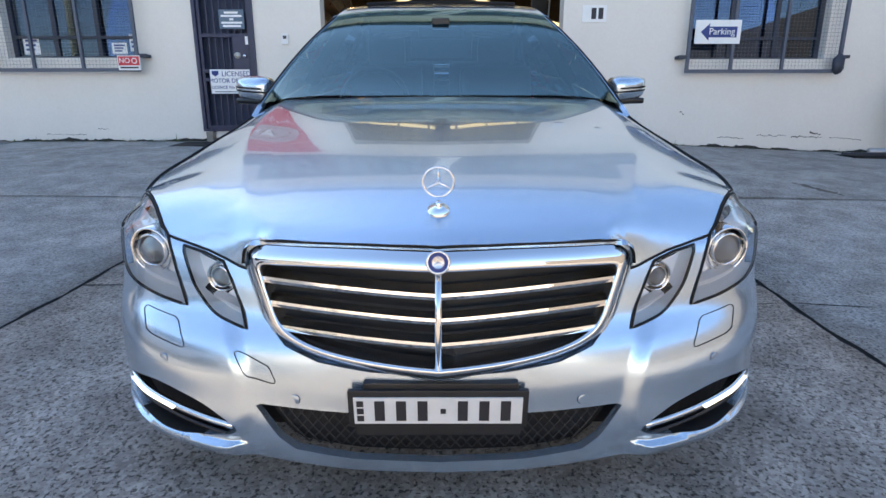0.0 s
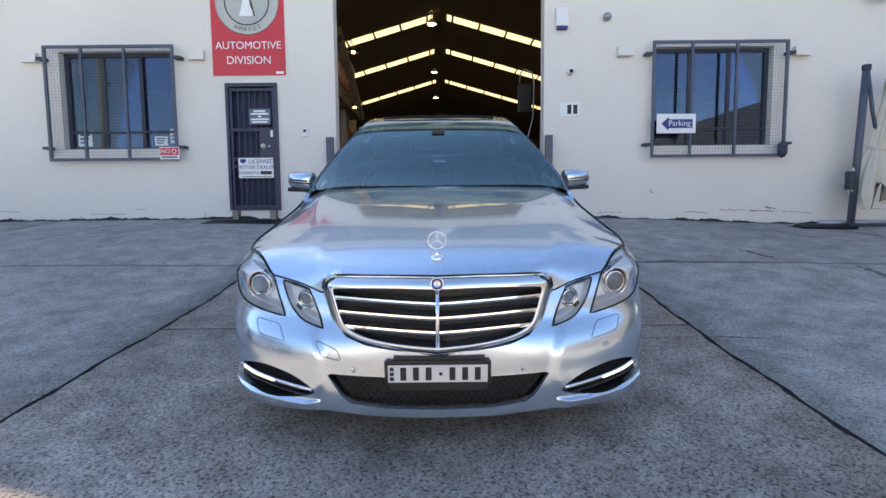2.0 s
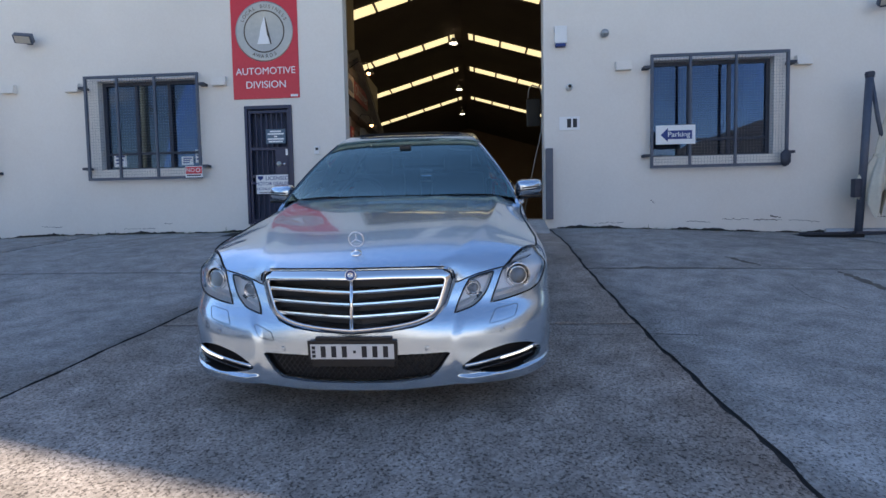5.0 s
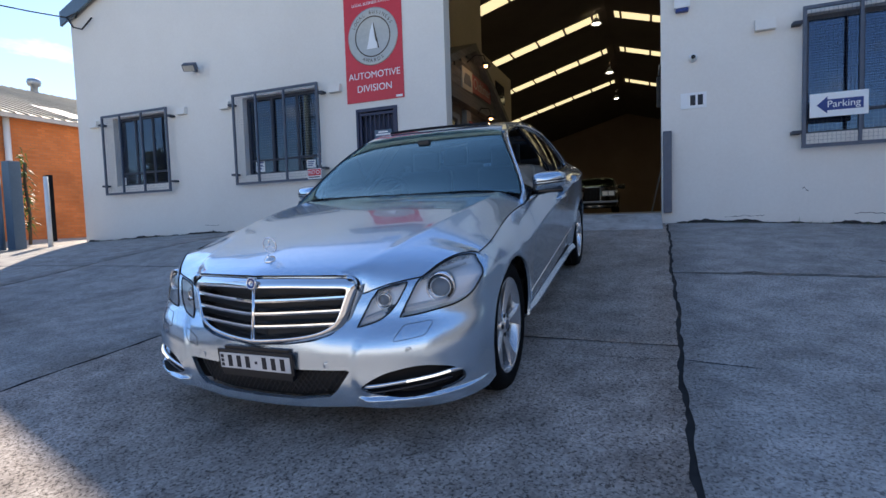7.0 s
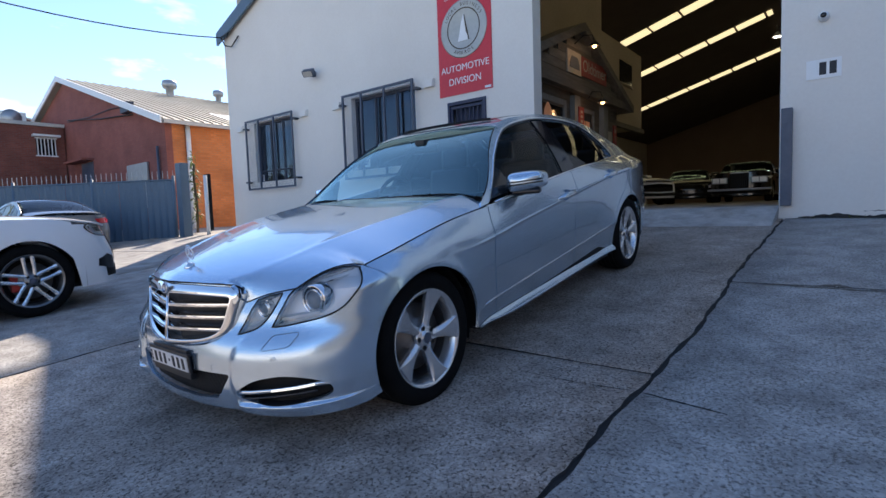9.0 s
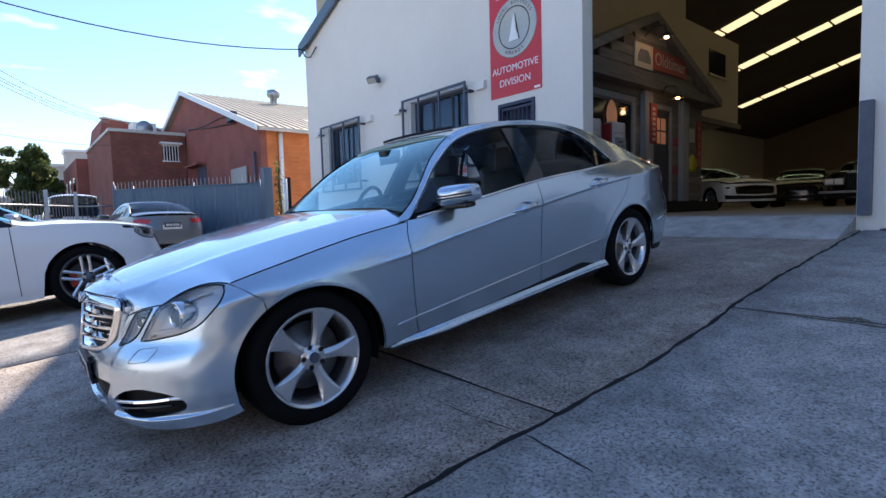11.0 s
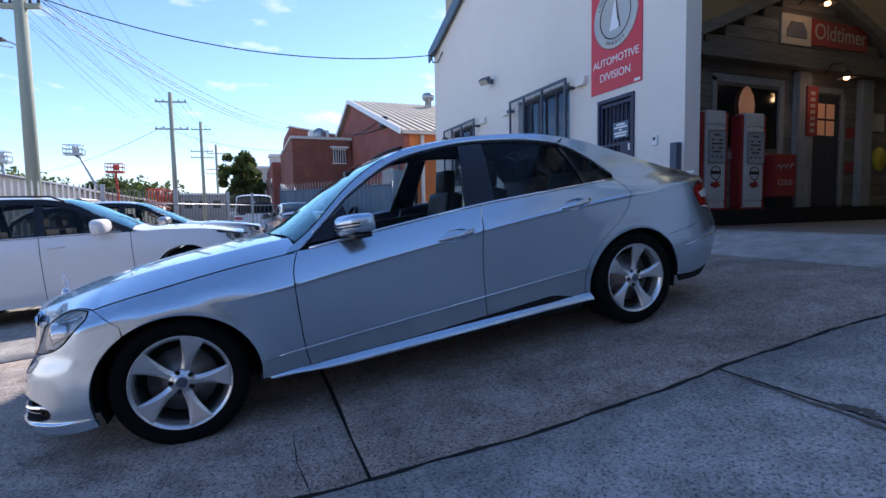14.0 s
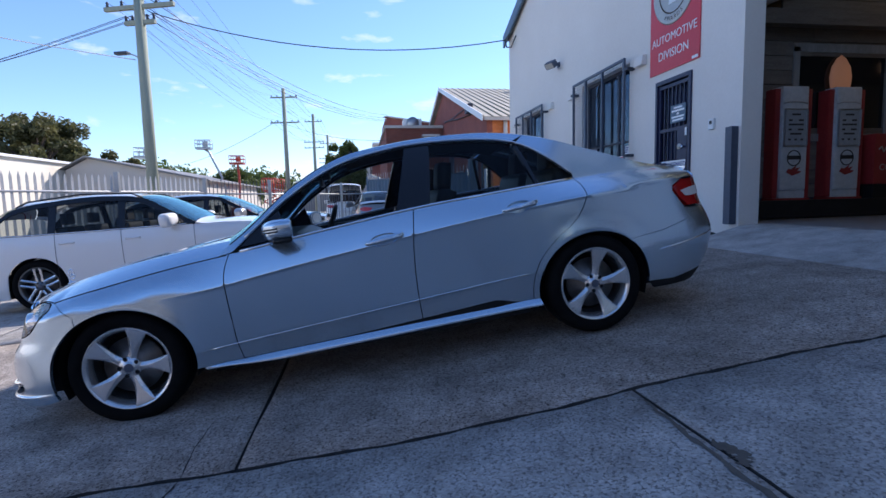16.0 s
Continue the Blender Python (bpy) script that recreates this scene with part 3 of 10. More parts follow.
        part("bar", box(x - 0.02, x + 0.02, yc - 0.022, yc + 0.018, b0 + 0.045, b1 - 0.045, 0.004), M_STEEL, cage)
    wires = bmesh.new()
    for k in range(1, int((a1 - a0) / 0.05)):
        add_tube(wires, (a0 + 0.05 * k, yc + 0.024, b0 + 0.02), (a0 + 0.05 * k, yc + 0.024, b1 - 0.02), 0.0015, seg=4, caps=False)
    for k in range(1, int((b1 - b0) / 0.05)):
        add_tube(wires, (a0 + 0.02, yc + 0.027, b0 + 0.05 * k), (a1 - 0.02, yc + 0.027, b0 + 0.05 * k), 0.0015, seg=4, caps=False)
    tagged(part("wire_mesh", wires, M_STEEL, cage), kind="stuff")
    for x in (a0, a1):
        for z in (b0 + 0.22, b1 - 0.20):
            s = -1 if x == a0 else 1
            part("bracket", box(min(x, x + s * 0.11), max(x, x + s * 0.11), yc - 0.015, y, z - 0.022, z + 0.022, 0.004), M_STEEL_DK, cage)
    for k, (sx, sz, w, h) in enumerate(stickers):
        st = part("sticker", box(sx - w / 2, sx + w / 2, y + 0.150, y + 0.1535, sz - h / 2, sz + h / 2), M_SIGNWHITE, win, "small pale printed window sticker")
        for j in range(3):
            part("sticker_bar", box(sx - w * 0.36, sx + w * (0.36 - 0.1 * j), y + 0.1485, y + 0.150, sz + h * (0.22 - 0.25 * j), sz + h * (0.34 - 0.25 * j)), M_NAVYINK, win)
    return win, (a0, a1, b0, b1, yc)


w1, c1 = grilled_window(1, *WINS["far"], (-10.56, -8.41), stickers=[(-10.3, 2.15, 0.16, 0.18)])
w2, c2 = grilled_window(2, *WINS["left"], (-6.515, -4.375), stickers=[(-6.10, 2.24, 0.24, 0.25), (-4.80, 2.20, 0.22, 0.16), (-4.56, 2.28, 0.16, 0.24)])
w3, c3 = grilled_window(3, *WINS["right"], (3.505, 5.745))


def cage_sign(label, x0, x1, z0, z1, yc):
    ob = part("sign", box(x0, x1, yc - 0.030, yc - 0.022, z0, z1, 0.002), M_SIGNWHITE)
    return tagged(ob, label, "sign")


# long sign over the opening
M_SIGNPALE = plain("pale blue sign paint", (0.24, 0.32, 0.40), 0.5)
band = tagged(part("sign", box(-4.6, 4.6, WALL_Y - 0.06, WALL_Y - 0.004, 5.85, 7.0, 0.01), M_FENCE), "long blue-grey sign board over the factory opening", "sign")
for x0, x1, z in [(-4.2 + 0.42 * k, -4.2 + 0.42 * k + (0.16, 0.30, 0.24)[k % 3], 6.15 + 0.16 * (k % 2)) for k in range(9)] + [(1.2 + 0.55 * k, 1.6 + 0.55 * k, 6.3) for k in range(5)]:
    part("sign_bar", box(x0, x1, WALL_Y - 0.066, WALL_Y - 0.0605, z, 6.72 - 0.1 * (x0 > 0)), M_SIGNPALE, band)
part("sign_flash", prism([(0.0, 5.9), (0.5, 5.9), (0.1, 6.95), (-0.4, 6.95)], WALL_Y - 0.066, WALL_Y - 0.0605), M_SIGNWHITE, band)
y3 = c3[4]
ps = cage_sign("white parking sign with a navy arrow wired to the cage", 3.585, 4.232, 2.208, 2.525, y3)
part("arrow", prism([(x - 0.077, z - 0.03) for x, z in ((3.74, 2.395), (3.86, 2.51), (3.86, 2.466), (4.255, 2.466), (4.255, 2.322), (3.86, 2.322), (3.86, 2.28))], y3 - 0.0325, y3 - 0.030), M_NAVYINK, ps)
lettering("sign_text", "Parking", 0.125, Matrix.Translation((3.962, y3 - 0.0335, 2.368)), M_SIGNWHITE, ps)
y2 = c2[4]
ns = cage_sign("small white notice with a red panel on the cage corner", -4.67, -4.35, 1.86, 2.06, y2)
part("red_panel", box(-4.66, -4.36, y2 - 0.0325, y2 - 0.030, 1.925, 2.05), M_RED, ns)
lettering("notice_text", "NO", 0.10, Matrix.Translation((-4.57, y2 - 0.0335, 1.988)), M_SIGNWHITE, ns)
part("notice_symbol", add_lathe(bmesh.new(), [(0.040, 0), (0.028, 0), (0.028, 0.001), (0.040, 0.001)], 20, Matrix.Translation((-4.43, y2 - 0.033, 1.988)) @ pose(0, 0, 0, 90, 0, 0), closed=True), M_SIGNWHITE, ns)
part("notice_bar", box(-4.64, -4.38, y2 - 0.0325, y2 - 0.030, 1.885, 1.907), M_INK, ns)
# a lump of rag hung on the right cage corner
rag = bmesh.new()
bmesh.ops.create_icosphere(rag, subdivisions=2, radius=0.11, matrix=Matrix.Translation((5.69, y3 - 0.03, 1.93)) @ Matrix.Diagonal((0.8, 0.5, 1.3, 1)))
for v in rag.verts:
    v.co += 0.035 * noise.noise_vector(v.co * 9)
tagged(part("bag", rag, M_STEEL_DK, smooth=True), "dark rag bag tied to a cage corner", "bag")

# door with a barred security screen
d0, d1, e0, e1 = DOOR
door = holder("door_1", Matrix(), "navy barred steel security door standing shut", "door", kind="structure")
part("door_leaf", box(d0 + 0.05, d1 - 0.05, WALL_Y + 0.14, WALL_Y + 0.18, e0 + 0.02, e1 - 0.05), M_ROOM_GLOOM, door)
for nm, q in (("door_jamb", (d0, d0 + 0.05, e0, e1)), ("door_jamb", (d1 - 0.05, d1, e0, e1)), ("door_head", (d0 + 0.05, d1 - 0.05, e1 - 0.06, e1)), ("door_sill", (d0 + 0.05, d1 - 0.05, e0, e0 + 0.03))):
    part(nm, box(q[0], q[1], WALL_Y - 0.03, WALL_Y + 0.10, q[2], q[3], 0.004), M_DOORNAVY, door)
part("screen_stile", box(d0 + 0.055, d0 + 0.10, WALL_Y, WALL_Y + 0.04, e0 + 0.035, e1 - 0.065, 0.004), M_DOORNAVY, door)
part("screen_stile", box(d1 - 0.10, d1 - 0.055, WALL_Y, WALL_Y + 0.04, e0 + 0.035, e1 - 0.065, 0.004), M_DOORNAVY, door)
for z in (e0 + 0.035, e0 + 0.72, e0 + 0.84, e0 + 1.33, e1 - 0.13):
    part("screen_rail", box(d0 + 0.10, d1 - 0.10, WALL_Y, WALL_Y + 0.04, z, z + 0.05, 0.004), M_DOORNAVY, door)
for k in range(1, 7):
    x = d0 + 0.10 + (d1 - d0 - 0.2) * k / 7
    part("screen_bar", box(x - 0.009, x + 0.009, WALL_Y + 0.008, WALL_Y + 0.032, e0 + 0.05, e1 - 0.1), M_DOORNAVY, door)
part("lock_plate", box(d1 - 0.33, d1 - 0.10, WALL_Y - 0.004, WALL_Y + 0.006, e0 + 0.89, e0 + 1.33), M_DOORNAVY, door)
part("door_handle", add_lathe(bmesh.new(), [(0.03, 0), (0.03, 0.012), (0.018, 0.03), (0.024, 0.05), (0, 0.055)], 16, Matrix.Translation((d1 - 0.155, WALL_Y - 0.004, e0 + 1.07)) @ pose(0, 0, 0, 90, 0, 0)), M_CHROME, door)
part("lock_disc", add_lathe(bmesh.new(), [(0.045, 0), (0.045, 0.006), (0, 0.006)], 20, Matrix.Translation((d1 - 0.27, WALL_Y - 0.004, e0 + 1.08)) @ pose(0, 0, 0, 90, 0, 0)), M_SILVERPAINT, door)
part("letter_label", box(d1 - 0.14, d1 - 0.10, WALL_Y - 0.008, WALL_Y, e0 + 1.23, e0 + 1.34), M_SIGNWHITE, door)
n1 = tagged(part("notice", box(-3.22, -2.86, WALL_Y - 0.010, WALL_Y - 0.002, 2.44, 2.70, 0.002), M_FENCE), "blue-grey printed notice on the door screen", "sign")
for k in range(5):
    w = (0.10, 0.15, 0.03, 0.15, 0.13)[k]
    part("notice_bar", box(-3.04 - w, -3.04 + w, WALL_Y - 0.0115, WALL_Y - 0.010, 2.645 - 0.045 * k, 2.672 - 0.045 * k), M_SIGNWHITE, n1)
n2 = tagged(part("notice", box(-3.43, -2.84, WALL_Y - 0.012, WALL_Y - 0.004, 1.545, 1.885, 0.004), M_SIGNWHITE), "white licensed motor dealer notice on the door bars", "sign")
lettering("notice_text", "LICENSED", 0.098, Matrix.Translation((-3.04, WALL_Y - 0.0135, 1.82)), M_NAVYINK, n2)
lettering("notice_text", "MOTOR DEALER", 0.085, Matrix.Translation((-3.135, WALL_Y - 0.0135, 1.725)), M_NAVYINK, n2)
lettering("notice_text", "LICENCE No", 0.062, Matrix.Translation((-3.25, WALL_Y - 0.0135, 1.632)), M_NAVYINK, n2)
part("notice_bar", box(-3.06, -2.87, WALL_Y - 0.0135, WALL_Y - 0.012, 1.605, 1.66), M_INK, n2)
part("notice_bar", box(-3.38, -2.88, WALL_Y - 0.0135, WALL_Y - 0.012, 1.565, 1.575), M_INK, n2)
part("notice_crest", prism([(-3.40, 1.865), (-3.30, 1.865), (-3.30, 1.82), (-3.35, 1.785), (-3.40, 1.82)], WALL_Y - 0.0135, WALL_Y - 0.012), M_NAVYINK, n2)
for x in (d0 + 0.12, d1 - 0.12):
    st = tagged(part("step_block", box(x - 0.05, x + 0.05, WALL_Y - 0.11, WALL_Y - 0.002, ground_z(x, WALL_Y) - 0.02, e0 - 0.005, 0.006), M_RUST), "rusty steel foot under the door sill", "bracket")
tagged(part("doormat", box(d0 - 0.25, d1 + 0.1, WALL_Y - 0.62, WALL_Y - 0.12, -0.008, 0.012, 0.006), M_DARK), "dark rubber mat before the door", "mat").matrix_world = Matrix.Translation((0, 0, ground_z(-3.1, WALL_Y - 0.37))) @ Matrix.Translation((0, WALL_Y - 0.37, 0)) @ pose(0, 0, 0, math.degrees(math.atan2(ground_z(-3.1, WALL_Y - 0.12) - ground_z(-3.1, WALL_Y - 0.62), 0.5)), 0, 0) @ Matrix.Translation((0, -(WALL_Y - 0.37), 0))

# tall red sign
s0, s1, t0, t1 = -3.782, -2.572, 3.245, 5.62
sign = tagged(part("sign", box(s0, s1, WALL_Y - 0.018, WALL_Y - 0.002, t0, t1, 0.003), M_RED), "tall red vinyl sign with a silver award medal", "sign")
cx, cz = (s0 + s1) / 2, 4.42
ys = WALL_Y - 0.018
part("medal", add_lathe(bmesh.new(), [(0.52, 0.0), (0.525, 0.004), (0.50, 0.007), (0.37, 0.005), (0.36, 0.002), (0, 0.002)], 56, Matrix.Translation((cx, ys, cz)) @ pose(0, 0, 0, 90, 0, 0)), M_SILVERPAINT, sign)
part("medal_ring", add_lathe(bmesh.new(), [(0.372, 0.006), (0.352, 0.006), (0.352, 0.008), (0.372, 0.008)], 48, Matrix.Translation((cx, ys, cz)) @ pose(0, 0, 0, 90, 0, 0), closed=True), M_BARK, sign)
part("medal_motif", prism([(cx - 0.13, cz - 0.22), (cx + 0.10, cz - 0.22), (cx + 0.10, cz - 0.14), (cx + 0.05, cz - 0.06), (cx + 0.01, cz + 0.26), (cx - 0.05, cz + 0.10), (cx - 0.09, cz - 0.08)], ys - 0.008, ys - 0.002), M_SIGNWHITE, sign)
part("medal_motif_shade", prism([(cx + 0.105, cz - 0.22), (cx + 0.13, cz - 0.22), (cx + 0.03, cz + 0.24), (cx + 0.02, cz + 0.24), (cx + 0.06, cz - 0.05)], ys - 0.008, ys - 0.002), M_BARK, sign)
for word, a_mid, step, flip in (("LOCAL BUSINESS", 90, -9.6, 1), ("AWARDS", 270, 10.5, -1)):
    for k, ch in enumerate(word):
        if ch == " ":
            continue
        a = radians(a_mid + step * (k - (len(word) - 1) / 2))
        rr0 = 0.437
        lettering("medal_letter", ch, 0.088, Matrix.Translation((cx + rr0 * math.cos(a), ys - 0.0075, cz + rr0 * math.sin(a))) @ Matrix.Rotation(-(a - radians(a_mid)), 4, "Y"), M_BARK, sign, 0.001)
lettering("sign_text", "AUTOMOTIVE", 0.172, Matrix.Translation((cx, ys - 0.003, 3.725)), M_SIGNWHITE, sign)
lettering("sign_text", "DIVISION", 0.180, Matrix.Translation((cx, ys - 0.003, 3.485)), M_SIGNWHITE, sign)
lettering("sign_text", "LOCAL BUSINESS AWARDS", 0.070, Matrix.Translation((cx, ys - 0.003, 5.03)), M_SIGNWHITE, sign)
part("corner_label", box(s1 - 0.16, s1 - 0.03, ys - 0.002, ys, t0 + 0.02, t0 + 0.06), M_SIGNWHITE, sign)

# number board: blocked out digits
nb = tagged(part("number_board", box(2.005, 2.352, WALL_Y - 0.012, WALL_Y - 0.002, 2.522, 2.752, 0.003), M_SIGNWHITE), "small white number board on the wall", "sign")
for x in (2.17, 2.27):
    part("number_bar", box(x - 0.035, x + 0.035, WALL_Y - 0.0135, WALL_Y - 0.012, 2.565, 2.715), M_INK, nb)


def hood_vent(x, z):
    bm = prism([(WALL_Y - 0.002, z - 0.075), (WALL_Y - 0.10, z - 0.075), (WALL_Y - 0.075, z + 0.075), (WALL_Y - 0.002, z + 0.08)], x - 0.125, x + 0.125, 0)
    tagged(part("wall_vent", bm, M_WALL), "small cream hooded vent on the wall", "vent", "wall vents")


for x, z in ((-6.80, 3.55), (-4.03, 3.57), (3.08, 3.57), (6.02, 3.55), (-8.05, 3.57), (-10.95, 3.55)):
    hood_vent(x, z)


def floodlight(x, z, turn):
    fl = holder("floodlight", pose(x, WALL_Y, z, 0, 0, turn), "grey floodlight on a wall bracket, unlit", "lamp", "floodlights")
    b = bmesh.new()
    add_box(b, -0.14, 0.14, -0.09, 0.05, -0.05, 0.10, 0.02, Matrix.Translation((0, -0.22, -0.02)) @ pose(0, 0, 0, 38, 0, 0))
    part("lamp_head", b, M_STEEL, fl)
    b = bmesh.new()
    add_box(b, -0.115, 0.115, -0.094, -0.088, -0.035, 0.085, 0, Matrix.Translation((0, -0.22, -0.02)) @ pose(0, 0, 0, 38, 0, 0))
    part("lamp_glass", b, M_SILVERPAINT, fl)
    part("arm", tube((0, -0.002, 0.02), (0, -0.20, 0.0), 0.018), M_STEEL, fl)
    part("base", box(-0.05, 0.05, -0.03, -0.002, -0.05, 0.07, 0.008), M_STEEL, fl)


floodlight(-7.6, 4.42, 20)
floodlight(7.28, 4.42, -20)
# camera ball, alarm box, intercom
sc_ = tagged(part("security_camera", add_lathe(bmesh.new(), [(0.055, 0), (0.055, 0.02), (0.05, 0.04), (0.055, 0.06), (0.045, 0.10), (0.02, 0.12), (0, 0.122)], 20, Matrix.Translation((2.17, WALL_Y - 0.002, 3.245)) @ pose(0, 0, 0, 90, 0, 0)), M_WHITE), "small white dome camera on the wall", "camera")
part("camera_eye", add_lathe(bmesh.new(), [(0.032, 0.112), (0.02, 0.125), (0, 0.128)], 16, Matrix.Translation((2.17, WALL_Y - 0.002, 3.245)) @ pose(0, 0, 0, 90, 0, 0)), M_GLOSSBLACK, sc_)
al = tagged(part("alarm_box", box(1.92, 2.13, WALL_Y - 0.09, WALL_Y - 0.002, 3.98, 4.27, 0.012), M_WHITE), "white alarm siren box with a blue base", "alarm")
part("alarm_strobe", box(1.94, 2.11, WALL_Y - 0.085, WALL_Y - 0.005, 3.93, 3.978, 0.01), M_NAVYINK, al)
tagged(part("sensor", add_lathe(bmesh.new(), [(0.06, 0), (0.07, 0.05), (0.04, 0.10), (0, 0.11)], 16, Matrix.Translation((2.77, WALL_Y - 0.002, 4.13)) @ pose(0, 0, 0, 90, 0, 0)), M_GALV), "small grey round sensor on the wall", "sensor")
ic = tagged(part("intercom", box(-2.335, -2.235, WALL_Y - 0.035, WALL_Y - 0.002, 2.23, 2.375, 0.006), M_WHITE), "small white door intercom panel", "intercom")
part("intercom_lens", box(-2.31, -2.26, WALL_Y - 0.037, WALL_Y - 0.035, 2.30, 2.345), M_BLACK, ic)
tagged(part("tap_box", add_lathe(bmesh.new(), [(0.07, 0), (0.07, 0.08), (0.05, 0.13), (0, 0.13)], 14, Matrix.Translation((6.92, WALL_Y - 0.002, 1.38)) @ pose(0, 0, 0, 90, 0, 0)), M_WHITE), "pale wall tap fitting near the ground", "fitting")
# bollard guards at the opening
for x in (-1.86, 1.82):
    tagged(part("corner_guard", box(x - 0.06, x + 0.06, WALL_Y - 0.10, WALL_Y - 0.002, ground_z(x, WALL_Y) + 0.16, 2.21, 0.012), M_STEEL), "blue-grey steel corner guard beside the opening", "guard", "opening corner guards")
# drain mouth, weeds and cable
tagged(part("drain_mat", box(5.65, 6.5, 7.05, 7.45, ground_z(6, 7.25) - 0.03, ground_z(6, 7.25) + 0.03, 0.01), M_DARK), "dark rubber drain cover lying by the wall", "cover")
pipe = add_path_tube(bmesh.new(), [(6.3, 7.62, ground_z(6.3, 7.62) + 0.045), (7.2, 7.62, ground_z(7.2, 7.62) + 0.045), (9.5, 7.62, ground_z(9.5, 7.62) + 0.045)], 0.045)
tagged(part("pipe", pipe, M_GALV, smooth=True), "grey pipe lying along the wall foot", "pipe")
random.seed(4)
wd = bmesh.new()
for k in range(420):
    x = random.choice((random.uniform(-11.4, -3.7), random.uniform(1.9, 7.5), random.uniform(-6.5, -3.7)))
    yb = WALL_Y - random.uniform(0.004, 0.05)
    z = ground_z(x, yb)
    h = random.uniform(0.01, 0.05) * (3 if random.random() < 0.04 else 1)
    a, r = random.uniform(0, 6.28), random.uniform(0.004, 0.014)
    q = [wd.verts.new((x + r * math.cos(a), yb - abs(r * math.sin(a)), z - 0.01)), wd.verts.new((x - r * math.cos(a), yb, z - 0.01)), wd.verts.new((x + random.uniform(-0.03, 0.03), yb - random.uniform(0, 0.03), z + h))]
    wd.faces.new(q)
tagged(part("weeds", wd, M_LEAF), "dry weeds and dirt along the wall foot", "weeds", kind="stuff")

# dirt line, cracks and flaked paint at the foot of the wall
random.seed(21)
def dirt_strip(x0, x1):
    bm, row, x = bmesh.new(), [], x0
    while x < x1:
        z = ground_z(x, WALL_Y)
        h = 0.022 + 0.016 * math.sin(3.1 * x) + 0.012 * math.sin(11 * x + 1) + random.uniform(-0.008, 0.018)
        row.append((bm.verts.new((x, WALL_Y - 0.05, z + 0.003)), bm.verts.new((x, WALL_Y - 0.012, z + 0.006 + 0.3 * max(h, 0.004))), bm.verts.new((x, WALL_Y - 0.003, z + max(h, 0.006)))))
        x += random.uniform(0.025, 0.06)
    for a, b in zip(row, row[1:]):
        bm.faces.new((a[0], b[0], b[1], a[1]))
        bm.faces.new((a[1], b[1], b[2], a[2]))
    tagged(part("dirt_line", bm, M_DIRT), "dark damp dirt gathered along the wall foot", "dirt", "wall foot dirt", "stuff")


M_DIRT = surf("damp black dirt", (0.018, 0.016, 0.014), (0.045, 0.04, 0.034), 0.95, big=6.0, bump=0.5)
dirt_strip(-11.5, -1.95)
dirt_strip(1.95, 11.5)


def wall_mark(name, x0, x1, z0, z1, width, mat):
    """A ragged thin crack or chip on the render, following a line."""
    bm, pair = bmesh.new(), []
    n = max(4, int(abs(x1 - x0) / 0.03) + int(abs(z1 - z0) / 0.03))
    for k in range(n + 1):
        t = k / n
        x, z = x0 + (x1 - x0) * t + random.uniform(-0.008, 0.008), z0 + (z1 - z0) * t + random.uniform(-0.012, 0.012)
        w = width * random.uniform(0.2, 1.0)
        pair.append((bm.verts.new((x, WALL_Y - 0.0025, z - w)), bm.verts.new((x, WALL_Y - 0.0025, z + w))))
    for a, b in zip(pair, pair[1:]):
        bm.faces.new((a[0], b[0], b[1], a[1]))
    part(name, bm, mat, wall)


for x0, x1, z0, z1, wd_ in ((4.75, 5.2, 0.93, 0.92, 0.006), (5.28, 5.75, 0.91, 0.90, 0.010), (5.55, 5.72, 0.97, 0.94, 0.016), (5.85, 6.35, 0.90, 0.86, 0.007), (3.55, 3.62, 1.28, 1.24, 0.012), (4.15, 4.55, 0.90, 0.89, 0.006), (-5.2, -5.05, 1.05, 1.03, 0.006), (-7.6, -7.2, 1.02, 1.01, 0.005), (-6.0, -5.4, 0.955, 0.95, 0.005), (2.6, 3.1, 0.905, 0.90, 0.005), (7.2, 7.9, 0.93, 0.92, 0.006)):
    wall_mark("wall_crack", x0, x1, z0, z1, wd_, M_STAIN)

# folded cantilever umbrella
UX, UY = 6.69, 7.45
uz = ground_z(UX, UY)
um = holder("umbrella", Matrix.Translation((UX, UY, uz)), "folded cream canvas umbrella on a grey cantilever pole", "umbrella")
part("base", box(-0.12, 0.12, -0.12, 0.12, 0.0, 0.06, 0.02), M_STEEL_DK, um)
part("foot_frame", box(-0.9, 0.9, -0.04, 0.04, 0.0, 0.05, 0.01), M_STEEL_DK, um)
part("pole", add_path_tube(bmesh.new(), [(0, 0, 0.05), (0.06, 0, 1.3), (0.11, 0, 2.55)], 0.055, 12), M_STEEL, um, smooth=True)
part("pole_cap", add_lathe(bmesh.new(), [(0.06, -0.06), (0.068, 0), (0.06, 0.03), (0, 0.03)], 14, Matrix.Translation((0.11, 0, 2.55))), M_STEEL_DK, um)
part("arm", add_path_tube(bmesh.new(), [(0.13, 0, 2.5), (0.25, 0, 1.85), (0.33, 0, 1.5)], 0.03, 10), M_STEEL, um)
part("crank", box(-0.13, -0.02, -0.09, 0.02, 0.60, 0.90, 0.03), M_STEEL_DK, um)
segs = 48
